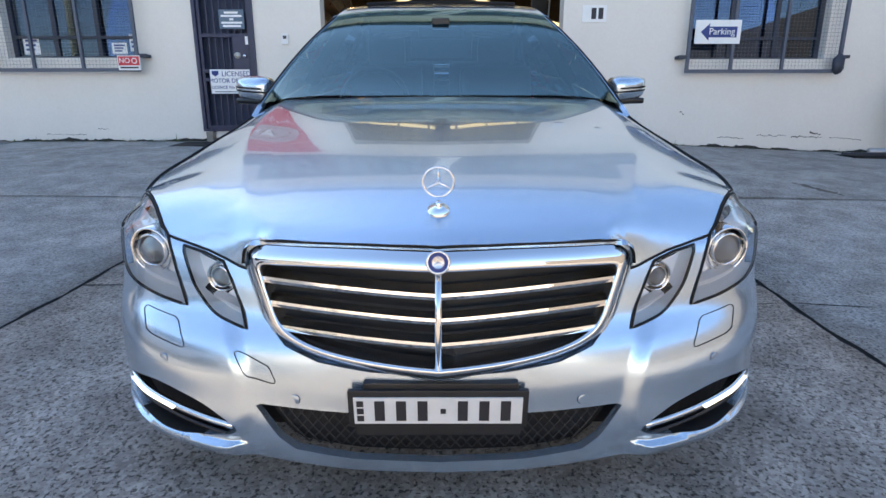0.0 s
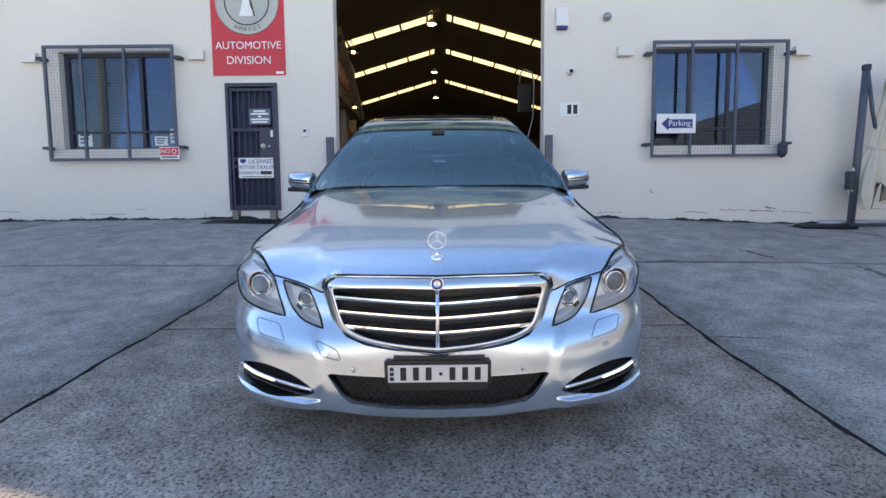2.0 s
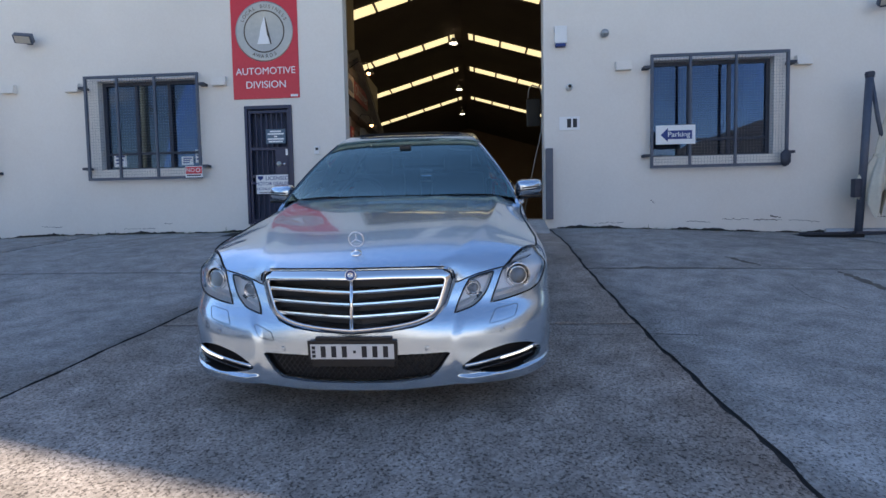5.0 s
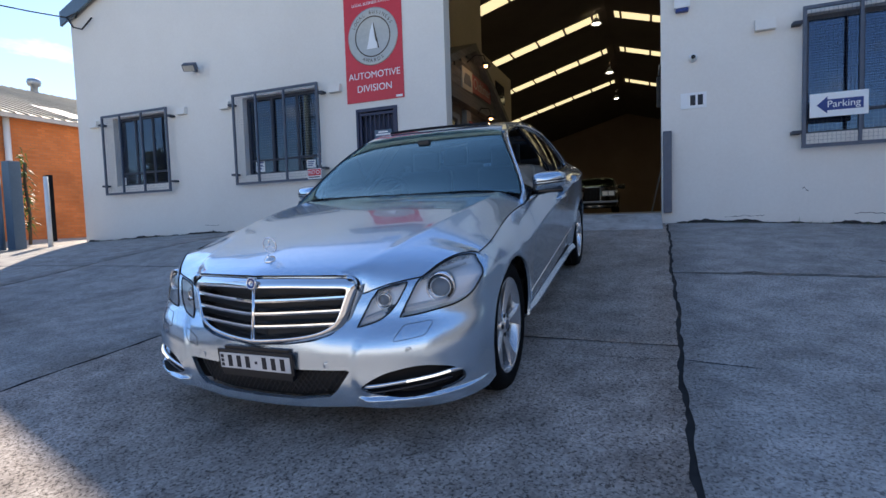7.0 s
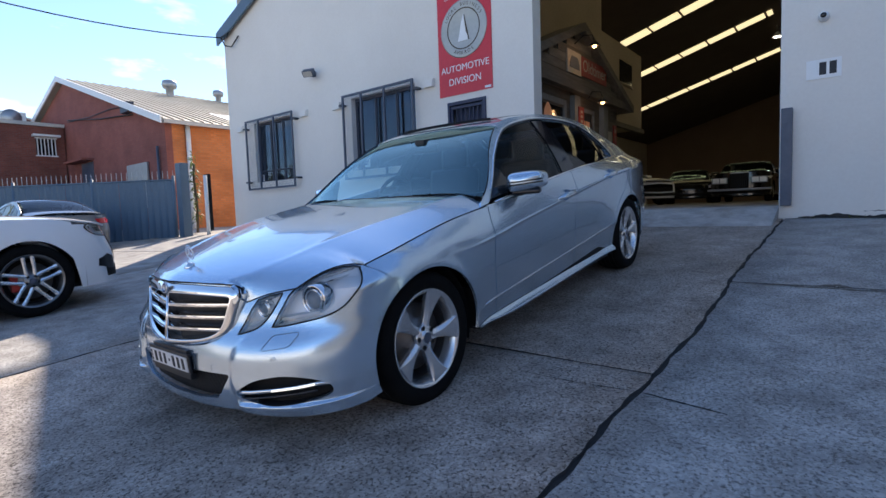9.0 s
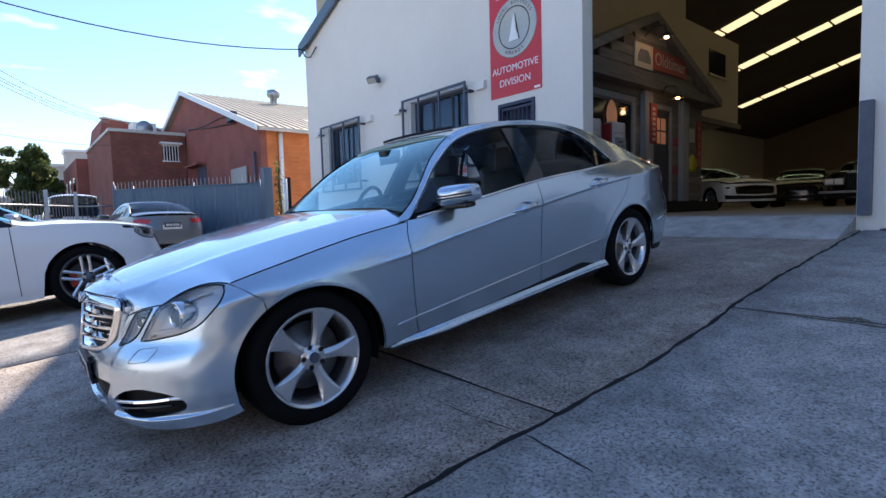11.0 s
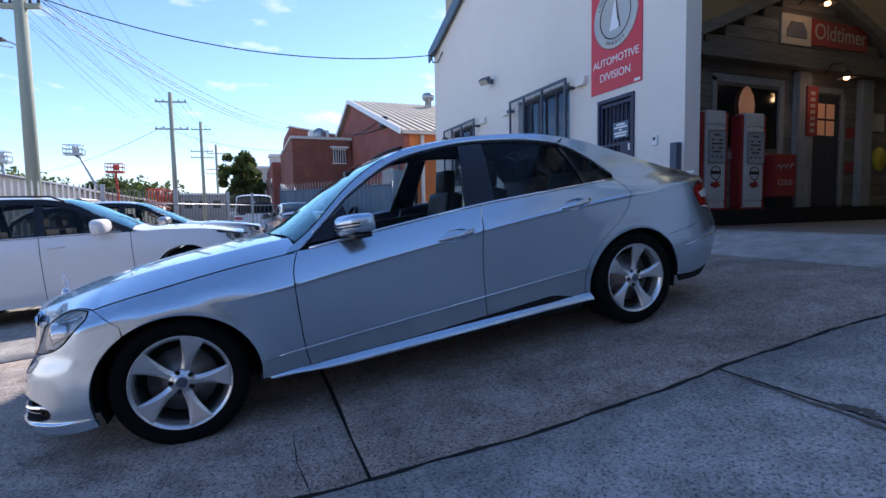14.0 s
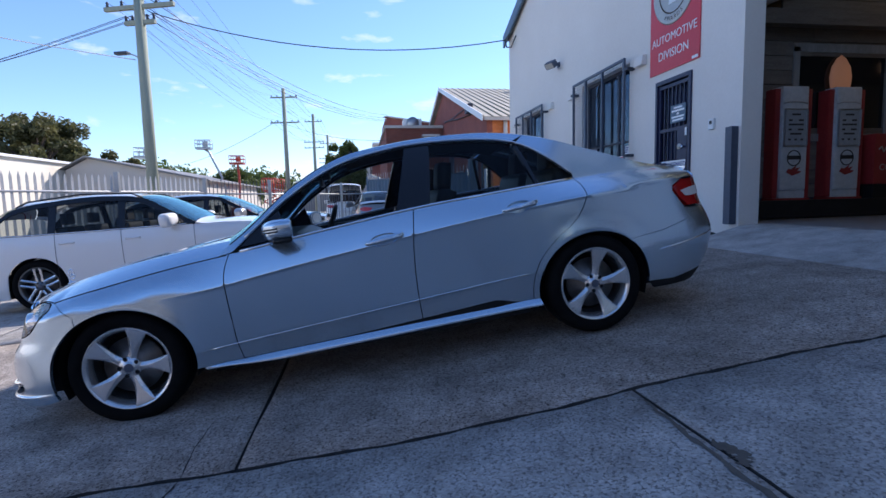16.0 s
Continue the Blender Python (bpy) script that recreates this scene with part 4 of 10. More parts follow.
for name, prof in (("canopy", [(2.76, 0.66, 0.05, 0.0), (2.58, 0.62, 0.09, 0.2), (2.38, 0.57, 0.10, 0.5), (2.0, 0.48, 0.115, 0.6), (1.6, 0.40, 0.13, 0.6), (1.40, 0.36, 0.125, 0.5), (1.30, 0.34, 0.16, 0.7), (1.05, 0.30, 0.25, 0.9), (0.80, 0.27, 0.28, 1.0), (0.58, 0.26, 0.25, 1.1)]), ("vent_cap", [(2.84, 0.70, 0.03, 0.0), (2.82, 0.70, 0.075, 0.0), (2.55, 0.64, 0.145, 0.25), (2.42, 0.61, 0.19, 0.4)])):
    cv = bmesh.new()
    rings = []
    for j, (z, x, r, fold) in enumerate(prof):
        ring = []
        for k in range(segs):
            a = 2 * math.pi * k / segs
            f = 1 + (0.26 * math.sin(a * 6 + j * 0.25) + 0.16 * math.sin(a * 11 - j * 0.3)) * fold
            dz = (0.16 * math.sin(a * 4 + 1) + 0.10 * math.sin(a * 7)) if j == len(prof) - 1 else 0.0
            ring.append(cv.verts.new((x + r * f * math.cos(a), 0.75 * r * f * math.sin(a), z * 0.945 - 0.06 + dz)))
        rings.append(ring)
    for a, b in zip(rings, rings[1:]):
        for k in range(segs):
            cv.faces.new((a[k], a[(k + 1) % segs], b[(k + 1) % segs], b[k])).smooth = True
    cv.faces.new(rings[0][::-1])
    part(name, cv, M_CANVAS, um)
part("tie_strap", add_lathe(bmesh.new(), [(0.135, -0.03), (0.14, 0), (0.135, 0.03)], 20, Matrix.Translation((0.36, 0, 1.26))), M_CANVAS, um)
part("hub_cap", add_lathe(bmesh.new(), [(0.075, 0.0), (0.075, 0.05), (0.0, 0.06)], 16, Matrix.Translation((0.70, 0, 2.61))), M_STEEL_DK, um)

# service wire bracket on the raking corner
wb_ = bmesh.new()
add_path_tube(wb_, [(-11.45, WALL_Y - 0.16, 6.12), (-11.2, WALL_Y - 0.20, 5.86), (-11.05, WALL_Y - 0.10, 5.82), (-10.75, WALL_Y - 0.05, 6.06)], 0.02, 6)
add_path_tube(wb_, [(-11.5, WALL_Y - 0.16, 6.16), (-11.1, WALL_Y - 0.14, 6.22), (-11.2, WALL_Y - 0.14, 6.1)], 0.016, 6)
tagged(part("wire_bracket", wb_, M_BLACK), "black looped service cable and bracket under the roof edge", "cable")
# ---- workshop interior seen through the opening ----
RIDGE, PITCH_IN = 9.4, 0.29


def lining(x):
    return RIDGE - PITCH_IN * abs(x)


for s in (-1, 1):
    tagged(part("ceiling_%d" % (1 if s < 0 else 2), prism([(0, lining(0)), (s * 11.2, lining(11.2)), (s * 11.2, lining(11.2) + 0.05), (0, lining(0) + 0.05)], BACK_Y, D1), M_ROOF_IN), "dark sheet lining under the workshop roof", "ceiling", kind="structure")
# skylight rows under a closed roof; each sheet emits its own daylight
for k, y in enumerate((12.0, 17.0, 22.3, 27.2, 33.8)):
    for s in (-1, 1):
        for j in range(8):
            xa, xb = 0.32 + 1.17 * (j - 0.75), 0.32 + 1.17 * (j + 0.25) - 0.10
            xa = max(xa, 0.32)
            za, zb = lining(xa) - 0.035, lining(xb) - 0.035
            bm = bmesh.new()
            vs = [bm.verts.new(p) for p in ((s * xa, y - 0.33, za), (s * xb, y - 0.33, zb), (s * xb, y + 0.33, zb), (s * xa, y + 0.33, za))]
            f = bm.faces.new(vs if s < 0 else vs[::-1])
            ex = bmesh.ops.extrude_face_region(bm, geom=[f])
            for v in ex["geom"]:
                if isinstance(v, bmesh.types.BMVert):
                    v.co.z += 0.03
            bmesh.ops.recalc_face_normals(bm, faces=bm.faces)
            tagged(part("skylight_panel", bm, M_SKYLIGHT), "yellow skylight sheet in the dark roof, emitting in place of daylight", "skylight", "roof skylights")

def high_bay(x, y, z):
    h = holder("pendant_lamp", Matrix.Translation((x, y, z)), "white high-bay lamp hanging lit from the roof", "lamp", "high bay lamps")
    part("shade", add_lathe(bmesh.new(), [(0.05, 0.25), (0.1, 0.2), (0.24, 0.0), (0.22, 0.0), (0.09, 0.18)], 20), M_WHITE, h)
    part("bulb", add_lathe(bmesh.new(), [(0, -0.02), (0.12, 0.0), (0.15, 0.04), (0.08, 0.12)], 16), M_HIGHBAY, h)
    part("cord", tube((0, 0, 0.25), (0, 0, lining(x) - z), 0.015, seg=6), M_BLACK, h)


M_HIGHBAY = glow("high bay bulb", (1.0, 0.88, 0.66), 6.0)
for y in (21.6, 29.5, 36.5):
    high_bay(-0.35, y, 8.75)
# upstairs office block over the timber front
mz = holder("mezzanine", Matrix(), "pale plastered office block above the timber shop front", "office", kind="structure")
part("wall", box(-11.3, -3.05, 8.16, 14.3, 3.55, 7.9), M_WALL_IN, mz)
part("lower_wall", box(-11.3, -3.054, 14.302, 17.8, 3.55, 5.95), M_WALL_IN, mz)
part("window", box(-3.048, -3.03, 15.7, 16.8, 4.8, 5.45), M_GLOSS, mz)
part("window_sill", box(-3.048, -2.99, 15.65, 16.85, 4.73, 4.79, 0.01), M_WALL_IN, mz)
part("fascia", box(-3.12, -2.98, 14.6, 17.85, 3.42, 3.56, 0.01), M_TIMBER, mz)
part("ground_wall", box(-11.3, -3.2, 8.16, 14.5, 1.0, 3.55), M_ROOM_GLOOM, mz)

# rustic timber shop front along the inner side wall: its own x runs into the workshop
shack = holder("timber_shopfront", pose(-2.75, 0, 1.27, 0, 0, 90), "weathered timber old-time service station front with a gable", "shop front")
W0, W1, TOPW = 8.2, 14.5, 2.45
part("plinth", box(W0, W1, -0.46, 0.3, -0.26, -0.012, 0.01), M_DARK, shack)
holes = [(9.55, 11.05, 0.95, 2.12), (11.95, 12.75, 0.0, 2.10)]
for r in range(12):
    z0 = 0.02 + r * 0.205
    xs = [W0]
    for hx0, hx1, hz0, hz1 in holes:
        if hz0 < z0 + 0.1 < hz1:
            xs += [hx0, hx1]
    xs.append(W1)
    for a, b in zip(xs[::2], xs[1::2]):
        n = max(1, round((b - a) / 1.6))
        for k in range(n):
            part("board", box(a + (b - a) * k / n, a + (b - a) * (k + 1) / n - 0.006, -0.035, 0.0, z0, z0 + 0.196, 0.006), M_TIMBER, shack)
part("backing", box(W0, W1, 0.01, 0.05, 0, 2.5), M_ROOM_GLOOM, shack)
gx, GPK, HALF = 11.4, 3.78, 2.9
for r in range(6):
    z0 = 2.56 + r * 0.2
    hw = HALF * (1 - (z0 + 0.1 - 2.42) / (GPK - 2.42))
    if hw > 0.1:
        part("board", box(gx - hw, gx + hw, -0.30, -0.26, z0, z0 + 0.192, 0.006), M_TIMBER, shack)
for s in (-1, 1):
    part("roof_slope", add_prism(bmesh.new(), [(gx, GPK), (gx + s * 3.3, GPK - 1.42), (gx + s * 3.3, GPK - 1.24), (gx, GPK + 0.18)], -0.45, 0.2), M_TIMBER, shack)
part("beam", box(W0, 14.6, -0.36, -0.22, 2.40, 2.60, 0.01), M_TIMBER, shack)
part("porch_soffit", box(W0, W1, -0.24, 0.0, 2.46, 2.49), M_TIMBER, shack)
for x, wd_ in ((11.57, 0.16), (13.35, 0.16)):
    part("post", box(x - wd_, x + wd_, -0.16, -0.036, 0.0, 2.40, 0.008), M_TIMBER_L, shack)
part("window_glass", box(9.55, 11.05, -0.01, 0.006, 0.95, 2.12), M_GLOSS, shack)
for q in ((9.45, 9.55, 0.9, 2.2), (11.05, 11.17, 0.9, 2.2), (9.45, 11.17, 2.12, 2.24), (9.45, 11.17, 0.84, 0.95)):
    part("window_trim", box(q[0], q[1], -0.06, -0.036, q[2], q[3], 0.004), M_TIMBER_L, shack)
part("door_leaf", box(12.0, 12.7, -0.02, 0.006, 0.0, 2.08, 0.004), M_STEEL_DK, shack)
for i in (0, 1):
    for j in (0, 1):
        part("door_pane", box(12.09 + 0.27 * i, 12.31 + 0.27 * i, -0.028, -0.021, 1.33 + 0.31 * j, 1.60 + 0.31 * j), M_WARMPANE, shack)
for q in ((11.86, 11.95, 0, 2.18), (12.75, 12.84, 0, 2.18), (11.86, 12.84, 2.10, 2.2)):
    part("door_trim", box(q[0], q[1], -0.06, -0.036, q[2], q[3], 0.004), M_TIMBER_L, shack)
part("bottle_sign", add_lathe(bmesh.new(), [(0.17, 0.0), (0.19, 0.15), (0.16, 0.3), (0.08, 0.42), (0.0, 0.47)], 24, Matrix.Translation((10.25, -0.05, 1.62)) @ Matrix.Diagonal((1, 0.25, 1, 1))), M_WARMPANE, shack)
bd = part("signboard", box(11.42, 12.95, -0.335, -0.305, 2.80, 3.24, 0.006), M_SIGNRED, shack, "dark red painted signboard with script lettering")
lettering("sign_text", "Oldtimer", 0.38, Matrix.Translation((12.18, -0.34, 3.03)), M_SIGNCREAM, bd)
pb = part("picture_board", box(10.66, 11.40, -0.335, -0.305, 2.76, 3.26, 0.006), M_SIGNCREAM, shack)
part("picture_shape", prism([(10.78, 2.88), (11.28, 2.88), (11.28, 3.0), (11.18, 3.14), (10.88, 3.14), (10.78, 3.0)], -0.343, -0.335), M_STEEL, pb)
part("tall_plate", box(11.58, 11.86, -0.19, -0.16, 1.28, 2.15, 0.004), M_SIGNRED, shack)
for k in range(7):
    part("plate_bar", box(11.66, 11.78, -0.193, -0.19, 1.34 + 0.11 * k, 1.40 + 0.11 * k), M_SIGNCREAM, shack)
part("round_plate", add_lathe(bmesh.new(), [(0.23, 0), (0.23, 0.02), (0, 0.02)], 24, Matrix.Translation((13.95, -0.04, 0.93)) @ pose(0, 0, 0, 90, 0, 0)), M_YELLOW, shack)
part("tin_plate", box(13.6, 14.05, -0.055, -0.036, 1.45, 1.80, 0.003), M_SIGNCREAM, shack)
part("tin_plate", box(12.93, 13.15, -0.055, -0.036, 1.30, 1.50, 0.003), M_SIGNRED, shack)
part("tin_plate", box(12.93, 13.15, -0.055, -0.036, 0.65, 0.85, 0.003), M_SIGNRED, shack)
at = part("side_plate", box(14.18, 14.42, -0.06, -0.036, 0.85, 2.0, 0.003), M_SIGNRED, shack)
for k, ch in enumerate("ATLAS"):
    lettering("plate_letter", ch, 0.17, Matrix.Translation((14.30, -0.063, 1.84 - 0.21 * k)), M_SIGNCREAM, at)
for x, y, z in ((-1.98, 11.1, 4.55), (-2.1, 11.85, 3.46)):
    lp = holder("shop_lamp", Matrix.Translation((x, y, z)), "black goose-neck lamp glowing warm over the shop front", "lamp", "shop front lamps")
    part("shade", add_lathe(bmesh.new(), [(0.03, 0.12), (0.06, 0.10), (0.14, 0.0), (0.13, 0.0), (0.05, 0.08)], 18), M_BLACK, lp)
    part("bulb", add_lathe(bmesh.new(), [(0, -0.03), (0.04, -0.015), (0.045, 0.02), (0.02, 0.06)], 12), M_BULB, lp)
    lamp_light = new("shop_lamp_light", bpy.data.lights.new("shop_lamp_light", "POINT"))
    lamp_light.data.energy, lamp_light.data.color, lamp_light.data.shadow_soft_size = 1.6, (1.0, 0.55, 0.25), 0.05
    lamp_light.location = (x, y, z - 0.09)
    part("neck", add_path_tube(bmesh.new(), [(0, 0, 0.11), (-0.04, 0, 0.26), (-0.25, 0, 0.30), (-0.46 - (x + 1.98), 0, 0.16)], 0.012, 6), M_BLACK, lp)


def fuel_pump(y):
    p = holder("fuel_pump", pose(-2.60, y, 1.235, 0, 0, 90), "old red and white fuel pump with a printed face", "fuel pump", "old fuel pumps")
    for s in (-1, 1):
        part("side", box(min(s * 0.215, s * 0.30), max(s * 0.215, s * 0.30), -0.07, 0.13, 0.05, 1.60, 0.03), M_SIGNRED, p)
    part("body", box(-0.215, 0.215, -0.10, 0.12, 0.16, 1.63, 0.04), M_PUMPWHITE, p)
    part("plinth", box(-0.30, 0.30, -0.09, 0.13, -0.02, 0.05, 0.01), M_SIGNRED, p)
    part("skirt", box(-0.215, 0.215, -0.085, 0.12, 0.05, 0.16, 0.01), M_PUMPWHITE, p)
    part("top_band", add_path_tube(bmesh.new(), [(-0.20, -0.10, 1.385), (-0.1, -0.102, 1.41), (0.1, -0.102, 1.41), (0.20, -0.10, 1.385)], 0.010, 6), M_GALV, p)
    dl = part("dial_frame", box(-0.185, 0.185, -0.112, -0.099, 0.78, 1.31, 0.03), M_GALV, p)
    part("dial", box(-0.165, 0.165, -0.117, -0.1125, 0.80, 1.29, 0.002), M_DIAL, dl)
    for k, (x0, x1) in enumerate(((-0.07, 0.07), (-0.12, -0.06), (0.04, 0.12), (-0.12, 0.12), (-0.12, -0.07), (0.03, 0.12), (-0.09, 0.09), (-0.12, -0.08), (-0.02, 0.02), (0.08, 0.12))):
        z = (1.23, 1.15, 1.15, 1.09, 1.02, 1.02, 0.96, 0.88, 0.88, 0.88)[k]
        part("dial_bar", box(x0, x1, -0.1195, -0.117, z - 0.013, z + 0.013), M_INK, dl)
    part("round_mark", add_lathe(bmesh.new(), [(0.115, 0), (0.10, 0), (0.10, 0.004), (0.115, 0.004)], 28, Matrix.Translation((0, -0.101, 0.62)) @ pose(0, 0, 0, 90, 0, 0), closed=True), M_INK, p)
    part("mark_band", box(-0.095, 0.095, -0.105, -0.101, 0.60, 0.655), M_INK, p)
    part("red_mark", prism([(-0.12, 0.42), (-0.02, 0.37), (0.08, 0.40), (0.13, 0.43), (0.06, 0.44), (0.11, 0.49), (0.03, 0.47), (0.05, 0.52), (-0.04, 0.46), (-0.08, 0.47)], -0.106, -0.1), M_SIGNRED, p)


for y in (9.33, 10.21):
    fuel_pump(y)
ch = holder("drinks_cooler", pose(-2.56, 10.86, 1.24, 0, 0, 90), "red drinks cooler with white lettering", "cooler")
part("cabinet", box(-0.27, 0.27, -0.14, 0.14, 0.22, 0.95, 0.02), M_SIGNRED, ch)
part("stand", box(-0.24, 0.24, -0.12, 0.12, 0.0, 0.22, 0.01), M_DARK, ch)
lettering("cooler_text", "COLD", 0.13, Matrix.Translation((0, -0.143, 0.46)), M_SIGNCREAM, ch)
part("cooler_script", add_path_tube(bmesh.new(), [(-0.20 + 0.04 * k, -0.143, 0.72 + 0.045 * math.sin(2.2 * k) + 0.004 * k) for k in range(11)], 0.012, 5), M_SIGNCREAM, ch)
# wing mirror and arm of a truck parked inside the opening
tm = bmesh.new()
add_path_tube(tm, [(1.62, 10.7, 1.0), (1.92, 10.7, 2.4), (2.06, 10.7, 3.0), (2.09, 10.7, 3.75), (2.03, 10.7, 3.97), (1.86, 10.7, 4.04), (1.78, 10.7, 3.95), (1.76, 10.7, 3.75)], 0.018, 6)
trm = tagged(part("mirror_arm", tm, M_GALV, smooth=True), "bent grey tube stand carrying a black truck mirror", "mirror stand")
part("mirror_head", box(1.72, 2.03, 10.64, 10.74, 3.1, 3.72, 0.03), M_BLACK, trm)
# ---- neighbouring buildings ----
def brickwork(name, a, b, mortar, swap=False):
    m, n, l, p = nodes_of(name)
    tc, br = n.new("ShaderNodeTexCoord"), n.new("ShaderNodeTexBrick")
    sx, cx = n.new("ShaderNodeSeparateXYZ"), n.new("ShaderNodeCombineXYZ")
    l.new(tc.outputs["Object"], sx.inputs["Vector"])
    ad = n.new("ShaderNodeMath")
    l.new(sx.outputs["X"], ad.inputs[0])
    l.new(sx.outputs["Y"], ad.inputs[1])
    l.new(ad.outputs["Value"], cx.inputs["X"])
    l.new(sx.outputs["Z"], cx.inputs["Y"])
    l.new(cx.outputs["Vector"], br.inputs["Vector"])
    br.inputs["Scale"].default_value = 1.0
    br.inputs["Brick Width"].default_value, br.inputs["Row Height"].default_value, br.inputs["Mortar Size"].default_value = 0.24, 0.086, 0.006
    br.inputs["Color1"].default_value, br.inputs["Color2"].default_value, br.inputs["Mortar"].default_value = (*a, 1), (*b, 1), (*mortar, 1)
    t, mx = n.new("ShaderNodeTexNoise"), n.new("ShaderNodeMix")
    t.inputs["Scale"].default_value, t.inputs["Detail"].default_value = 0.9, 7.0
    mx.data_type, mx.blend_type = "RGBA", "MULTIPLY"
    mx.inputs["Factor"].default_value = 0.55
    l.new(tc.outputs["Object"], t.inputs["Vector"])
    l.new(br.outputs["Color"], mx.inputs["A"])
    rp = n.new("ShaderNodeValToRGB")
    rp.color_ramp.elements[0].position, rp.color_ramp.elements[1].position = 0.3, 0.7
    rp.color_ramp.elements[0].color, rp.color_ramp.elements[1].color = (0.55, 0.53, 0.52, 1), (1.2, 1.18, 1.15, 1)
    l.new(t.outputs["Fac"], rp.inputs["Fac"])
    l.new(rp.outputs["Color"], mx.inputs["B"])
    l.new(mx.outputs["Result"], p.inputs["Base Color"])
    p.inputs["Roughness"].default_value = 0.85
    bp = n.new("ShaderNodeBump")
    bp.inputs["Strength"].default_value, bp.inputs["Distance"].default_value = 0.5, 0.006
    l.new(br.outputs["Fac"], bp.inputs["Height"])
    bp.invert = True
    l.new(bp.outputs["Normal"], p.inputs["Normal"])
    return m


M_BRICKWALL = brickwork("dark red brickwork", (0.20, 0.055, 0.038), (0.25, 0.08, 0.052), (0.17, 0.12, 0.10))
M_BRICKPAINT = brickwork("painted red brickwork", (0.27, 0.085, 0.065), (0.30, 0.10, 0.075), (0.22, 0.085, 0.07))
M_BRICKORANGE = brickwork("orange brickwork", (0.56, 0.17, 0.045), (0.66, 0.22, 0.065), (0.42, 0.2, 0.1))
M_RENDER = surf("pale rendered wall", (0.50, 0.47, 0.42), (0.60, 0.57, 0.52), 0.8, big=0.4)
M_CORRU = surf("cream corrugated sheet", (0.62, 0.58, 0.48), (0.72, 0.68, 0.58), 0.6, big=0.5)
M_ROOFGREY = surf("grey sheet roof", (0.20, 0.195, 0.19), (0.28, 0.27, 0.26), 0.6, big=0.4)
M_MACHRED = surf("red machine paint", (0.42, 0.045, 0.02), (0.5, 0.07, 0.035), 0.5, big=2.0)


def brick_factory():
    h = holder("brick_factory", Matrix(), "red brick factory with a gabled sheet-metal roof and orange flank", "building")
    xe, xa, ze, za, y0, y1 = -17.6, -28.6, 4.75, 8.2, 8.65, 30.0
    xw = 2 * xa - xe
    part("gable_wall", prism([(xe, -0.3), (xe, ze), (xa, za), (xw, ze), (xw, -0.3)], y0, y0 + 0.25), M_BRICKPAINT, h)
    part("side_wall", box(xe - 0.25, xe, y0 + 0.25, y1, -0.3, ze), M_BRICKORANGE, h)
    rf = part("roof", prism([(xe + 0.35, ze - 0.02), (xa, za + 0.08), (xw - 0.35, ze - 0.02), (xw - 0.35, ze + 0.06), (xa, za + 0.18), (xe + 0.35, ze + 0.06)], y0 - 0.25, y1), M_ROOFMETAL, h)
    sl = (za + 0.18 - ze - 0.06) / (xa - xe - 0.35)
    ribs = bmesh.new()
    yy = y0 - 0.2
    while yy < y1:
        add_path_tube(ribs, [(xe + 0.36, yy, ze + 0.075), (xa, yy, za + 0.195)], 0.03, 4)
        yy += 0.38
    tagged(part("roof_ribs", ribs, M_ROOFMETAL, h), kind="stuff")
    part("barge_board", prism([(xe + 0.4, ze - 0.12), (xa, za - 0.02), (xa, za + 0.24), (xe + 0.4, ze + 0.14)], y0 - 0.32, y0 - 0.26), M_WHITE, h)
    part("barge_board", prism([(xw - 0.4, ze - 0.12), (xa, za - 0.02), (xa, za + 0.24), (xw - 0.4, ze + 0.14)], y0 - 0.32, y0 - 0.26), M_WHITE, h)
    part("gutter", box(xe + 0.3, xe + 0.42, y0 - 0.2, y1, ze - 0.10, ze + 0.03, 0.01), M_GALV, h)
    part("downpipe", tube((xe + 0.10, 9.45, -0.2), (xe + 0.10, 9.45, ze - 0.05), 0.09), M_WHITE, h, "white downpipe on the orange wall")
    part("downpipe", tube((xe - 0.55, y0 - 0.09, 0.2), (xe - 0.55, y0 - 0.09, 3.9), 0.05), M_STEEL, h)
    for x, y, s in ((-27.4, 13.3, 0.86), (-28.3, 16.6, 0.7)):
        z = ze + 0.06 + sl * (x - xe - 0.35)
        v = part("roof_vent", add_lathe(bmesh.new(), [(0.24 * s, -0.1), (0.24 * s, 0.42 * s), (0.40 * s, 0.5 * s), (0.46 * s, 0.72 * s), (0.40 * s, 0.95 * s), (0.2 * s, 1.02 * s), (0, 1.03 * s)], 20, Matrix.Translation((x, y, z))), M_GALV, h, "round galvanised turbine roof vent")
    part("skylight_sheet", prism([(xe - 0.7, ze + 0.38), (xe - 3.2, ze + 1.16), (xe - 3.2, ze + 1.20), (xe - 0.7, ze + 0.42)], 12.0, 13.2), M_WHITE, h)
    part("door", box(-26.9, -25.3, y0 - 0.03, y0 - 0.003, 0.2, 3.95, 0.01), M_STEEL, h)
    part("door_hood", box(-27.9, -25.2, y0 - 0.5, y0 - 0.003, 4.0, 4.1, 0.01), M_BRICKPAINT, h)
    for x in (-23.6, -20.2):
        part("hoarding", box(x - 1.0, x + 1.0, y0 - 0.10, y0 - 0.02, 1.6, 2.85 + 0.55 * (x > -22), 0.01), M_GALV, h)
    part("conduit", add_path_tube(bmesh.new(), [(-28.3, y0 - 0.05, 6.25), (-24, y0 - 0.06, 5.72), (-20.3, y0 - 0.05, 5.4)], 0.03, 5), M_BLACK, h)
    part("conduit", add_path_tube(bmesh.new(), [(-28.3, y0 - 0.05, 6.15), (-25, y0 - 0.10, 5.95), (-22.5, y0 - 0.06, 5.95), (-20.3, y0 - 0.05, 5.75)], 0.02, 5), M_BLACK, h)
